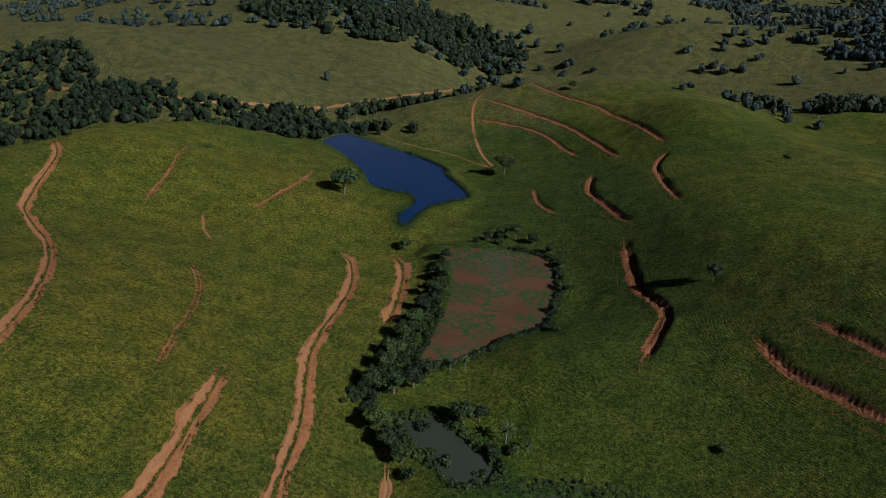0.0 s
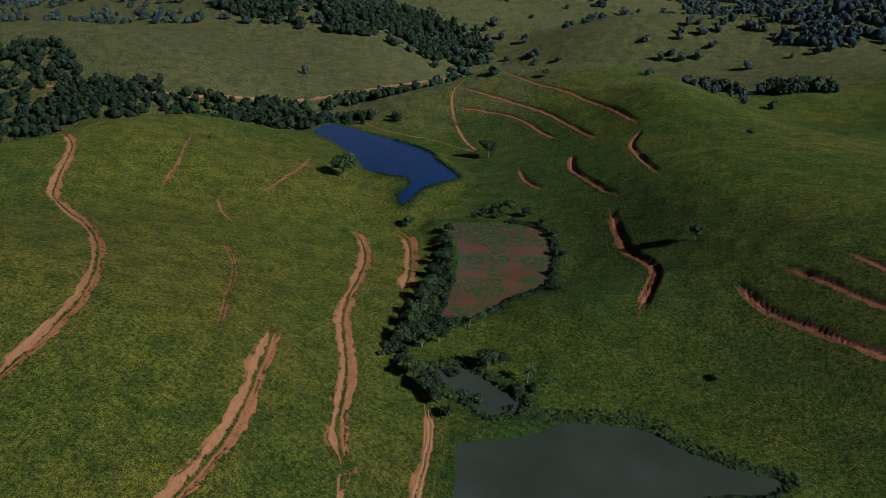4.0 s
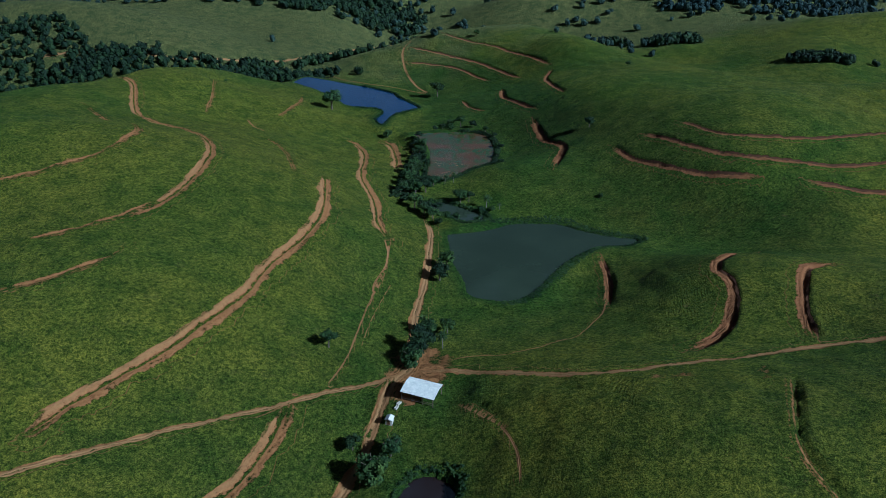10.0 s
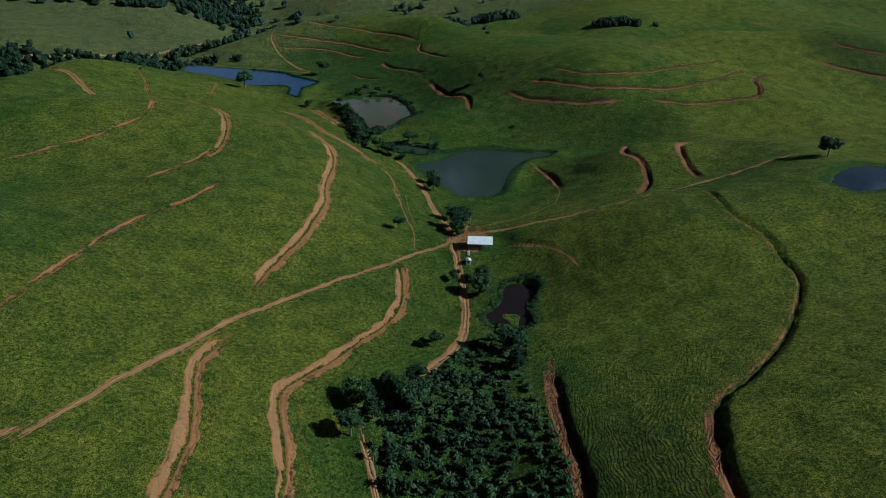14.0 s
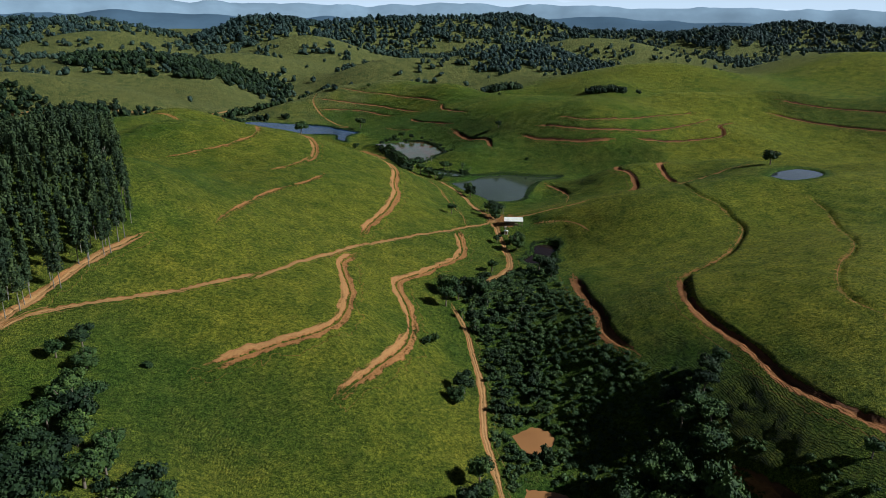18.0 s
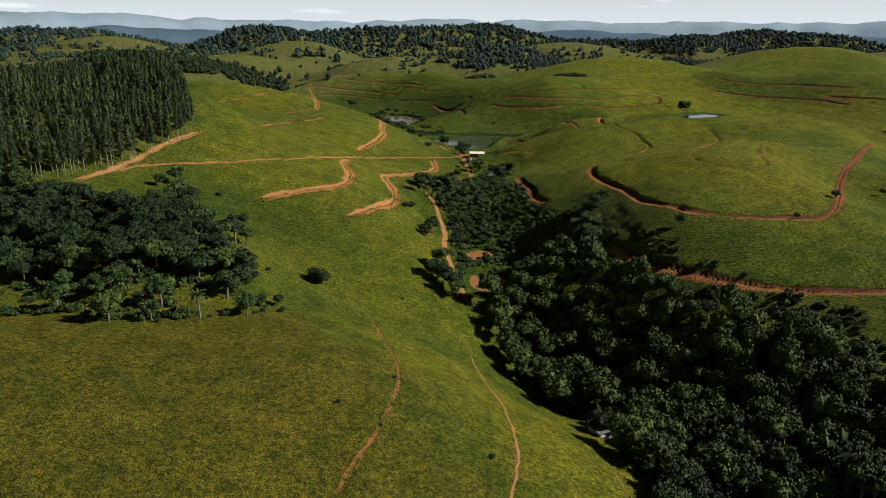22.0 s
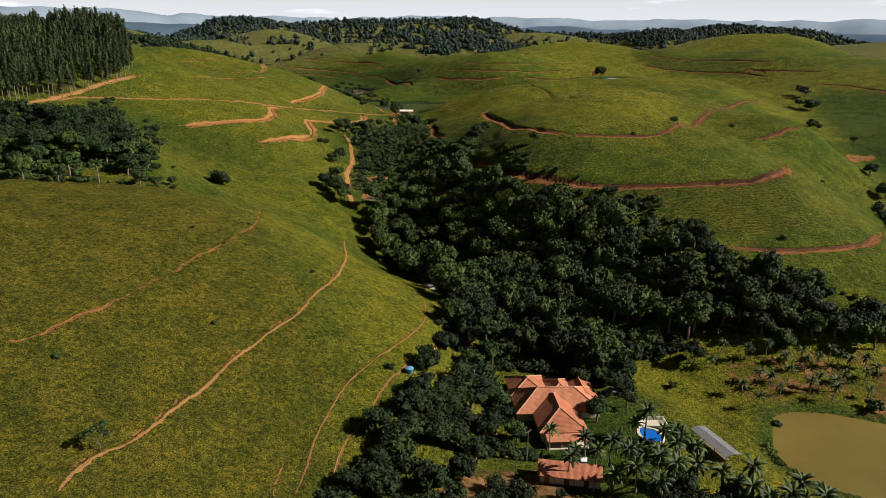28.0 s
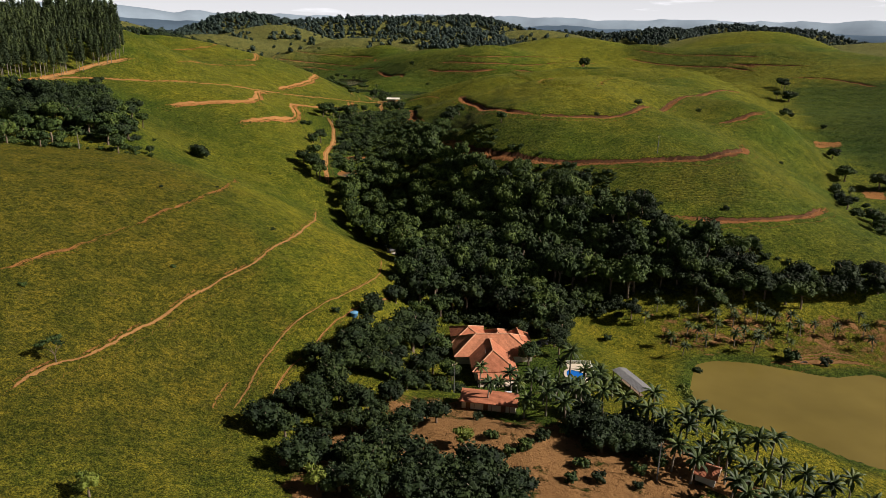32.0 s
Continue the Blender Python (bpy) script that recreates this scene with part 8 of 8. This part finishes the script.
def pool():
    x, y = -31.2, -203.0
    z = PAD_POOL
    root = thing("swimming_pool", x, y, z, -22, "kidney-shaped blue swimming pool with a stone deck", "pool")
    bm, deck = bmesh.new(), bmesh.new()
    ring, outer = [], []
    for k in range(40):
        a = k * math.pi / 20
        r = 1 + 0.22 * math.cos(2 * a + 0.6) - 0.16 * math.sin(a)
        p = (1.9 * r * math.cos(a), 3.5 * r * math.sin(a))
        ring.append(p)
        outer.append((p[0] * 1.0 + 0.7 * math.cos(a), p[1] + 0.7 * math.sin(a)))
    bm.faces.new([bm.verts.new((*p, 0.02)) for p in ring])
    part("pool_water", bm, MAT_POOL, root)
    lo = [deck.verts.new((*p, 0.12)) for p in ring]
    hi = [deck.verts.new((*p, 0.10)) for p in outer]
    dn = [deck.verts.new((*p, -0.5)) for p in outer]
    for k in range(40):
        j = (k + 1) % 40
        deck.faces.new((lo[k], lo[j], hi[j], hi[k]))
        deck.faces.new((hi[k], hi[j], dn[j], dn[k]))
    bmesh.ops.recalc_face_normals(deck, faces=deck.faces[:])
    part("deck", deck, MAT_STONE, root)
    part("terrace", block(-1.5, 4.6, 3.4, 6.2, -0.5, 0.09), MAT_STONE, root)
    fence = thing("pool_fence", x, y, z, -22, "low white railing round the pool terrace", "fence")
    for p0, p1 in (((-1.6, 6.2), (4.7, 6.2)), ((4.7, 6.2), (4.7, 0.5))):
        k = max(2, int(math.dist(p0, p1) / 1.2))
        for i in range(k):
            t = i / k
            at(part("post", block(-0.06, 0.06, -0.06, 0.06, -0.3, 1.0, 0.01), MAT_RAIL, fence), p0[0] + (p1[0] - p0[0]) * t, p0[1] + (p1[1] - p0[1]) * t, 0)
        for zz in (0.3, 0.6, 0.9):
            part("rail", block(min(p0[0], p1[0]) - 0.04, max(p0[0], p1[0]) + 0.04, min(p0[1], p1[1]) - 0.04, max(p0[1], p1[1]) + 0.04, zz, zz + 0.08), MAT_RAIL, fence)


def car(x, y, turn, paint, label):
    root = thing("car", x, y, float(GROUND.at(x, y)) + 0.02, turn, label, "car", "parked cars")
    prof = [(-2.05, 0.45), (-2.1, 0.85), (-1.5, 0.95), (-0.95, 1.42), (0.9, 1.45), (1.75, 0.98), (2.08, 0.9), (2.1, 0.45)]
    bm = bmesh.new()
    lv, rv = [bm.verts.new((px, -0.82 + 0.12 * (pz > 1.2), pz)) for px, pz in prof], [bm.verts.new((px, 0.82 - 0.12 * (pz > 1.2), pz)) for px, pz in prof]
    bm.faces.new(lv)
    bm.faces.new(rv[::-1])
    for i in range(len(prof)):
        j = (i + 1) % len(prof)
        bm.faces.new((lv[j], lv[i], rv[i], rv[j]))
    bmesh.ops.recalc_face_normals(bm, faces=bm.faces[:])
    bmesh.ops.bevel(bm, geom=bm.edges[:], offset=0.06, segments=2, affect="EDGES")
    part("body", bm, paint, root)
    part("windscreen", slab([(0.98, -0.62, 1.43), (1.68, -0.66, 1.05), (1.68, 0.66, 1.05), (0.98, 0.62, 1.43)], 0.02), MAT_GLASS, root)
    part("rear_window", slab([(-1.02, 0.62, 1.41), (-1.46, 0.66, 1.05), (-1.46, -0.66, 1.05), (-1.02, -0.62, 1.41)], 0.02), MAT_GLASS, root)
    for s in (-1, 1):
        part("side_window", block(-0.9, 0.9, s * 0.76 - 0.03, s * 0.76 + 0.03, 1.02, 1.34), MAT_GLASS, root)
        for u in (-1.3, 1.35):
            v, f = tube([(u, s * 0.86, 0.33), (u, s * 0.66, 0.33)], [0.33, 0.33], 14)
            bm = bmesh.new()
            vs = [bm.verts.new(c) for c in v]
            for q in f:
                bm.faces.new([vs[i] for i in q])
            bm.faces.new(vs[:14])
            part("wheel", bm, MAT_TYRE, root)


def water_tank():
    x, y = -81.6, -177.6
    root = thing("water_tank", x, y, float(GROUND.at(x, y)), 0, "round blue plastic water tank on bare earth", "tank")
    v, f = tube([(0, 0, -0.2), (0, 0, 0.2), (0, 0, 0.85), (0, 0, 0.95)], [0.8, 0.85, 1.0, 1.02], 20)
    bm = bmesh.new()
    vs = [bm.verts.new(c) for c in v]
    for q in f:
        bm.faces.new([vs[i] for i in q])
    part("tank_body", bm, MAT_BLUE, root)
    v, f = tube([(0, 0, 0.95), (0, 0, 1.05), (0, 0, 1.25), (0, 0, 1.28)], [1.05, 1.02, 0.45, 0.05], 20)
    bm = bmesh.new()
    vs = [bm.verts.new(c) for c in v]
    for q in f:
        bm.faces.new([vs[i] for i in q])
    part("lid", bm, simple("pale_blue_plastic", (0.12, 0.30, 0.45), 0.4, 0.15, 2.0), root)


def power_pole(x, y, h, arm=True):
    root = thing("power_pole", x, y, float(GROUND.at(x, y)), 20, "slim grey concrete power pole", "pole", "power poles")
    part("pole", pole_mesh(0.13, h, 8, 0.08), MAT_SHEET, root)
    if arm:
        part("cross_arm", block(-0.8, 0.8, -0.05, 0.05, h - 0.5, h - 0.4), MAT_WOOD, root)
        for u in (-0.7, 0, 0.7):
            at(part("insulator", pole_mesh(0.05, 0.15, 6), MAT_WHITE, root), u, 0, h - 0.2)


def trough(x, y, turn):
    root = thing("trough", x, y, float(GROUND.at(x, y)), turn, "small pale feed trough on bare ground", "trough", "feed troughs")
    part("trough_base", block(-0.75, 0.75, -0.35, 0.35, -0.05, 0.12), MAT_STONE, root)
    for b in ((-0.75, 0.75, -0.35, -0.27), (-0.75, 0.75, 0.27, 0.35), (-0.75, -0.67, -0.27, 0.27), (0.67, 0.75, -0.27, 0.27)):
        part("trough_side", block(*b, 0.12, 0.5), MAT_STONE, root)


def punt(x, y, turn):
    root = thing("punt", x, y, -29.0, turn, "dark wooden punt moored at the pond bank", "boat")
    bm = bmesh.new()
    lo = [(-2.0, -0.5), (2.0, -0.5), (2.6, 0), (2.0, 0.5), (-2.0, 0.5)]
    a = [bm.verts.new((*p, -0.15)) for p in lo]
    b = [bm.verts.new((p[0] * 1.1, p[1] * 1.35, 0.45)) for p in lo]
    c = [bm.verts.new((p[0] * 1.0, p[1] * 1.15, 0.4)) for p in lo]
    d = [bm.verts.new((p[0] * 0.95, p[1] * 0.9, 0.0)) for p in lo]
    bm.faces.new(a[::-1])
    bm.faces.new(d)
    for p, q in ((a, b), (b, c), (c, d)):
        for i in range(5):
            j = (i + 1) % 5
            bm.faces.new((p[i], p[j], q[j], q[i]))
    bmesh.ops.recalc_face_normals(bm, faces=bm.faces[:])
    part("hull", bm, MAT_DARK, root)
    for u in (-1.0, 0.8):
        part("thwart", block(u - 0.15, u + 0.15, -0.6, 0.6, 0.25, 0.3), MAT_WOOD, root)


farmhouse()
annex()
open_shed(37.8, 182.3, -21.7, PAD_SHED)
small_hut(29.5, 173.3, -15, float(GROUND.at(29.5, 173.3)))
grey_shelter()
red_hut()
wood_hut()
pool()
car(-26.4, -182.2, 40, simple("grey_car_paint", (0.18, 0.19, 0.21), 0.3, 0.05, 2.0, 0.5), "grey car parked on the sandy yard")
car(-30.2, -183.4, 20, simple("dark_car_paint", (0.04, 0.04, 0.05), 0.3, 0.05, 2.0, 0.5), "dark car parked on the sandy yard")
car(-53.4, -209.6, 60, simple("white_car_paint", (0.78, 0.78, 0.77), 0.3, 0.05, 2.0, 0.5), "white car parked between house and outbuilding")
water_tank()
power_pole(60.3, -107.6, 7.0)
power_pole(-43.6, -251.4, 8.0)
power_pole(-66.0, -207.5, 7.5)
trough(31.7, 179.1, 50)
trough(31.1, 177.5, 60)
punt(33.0, -213.4, 20)
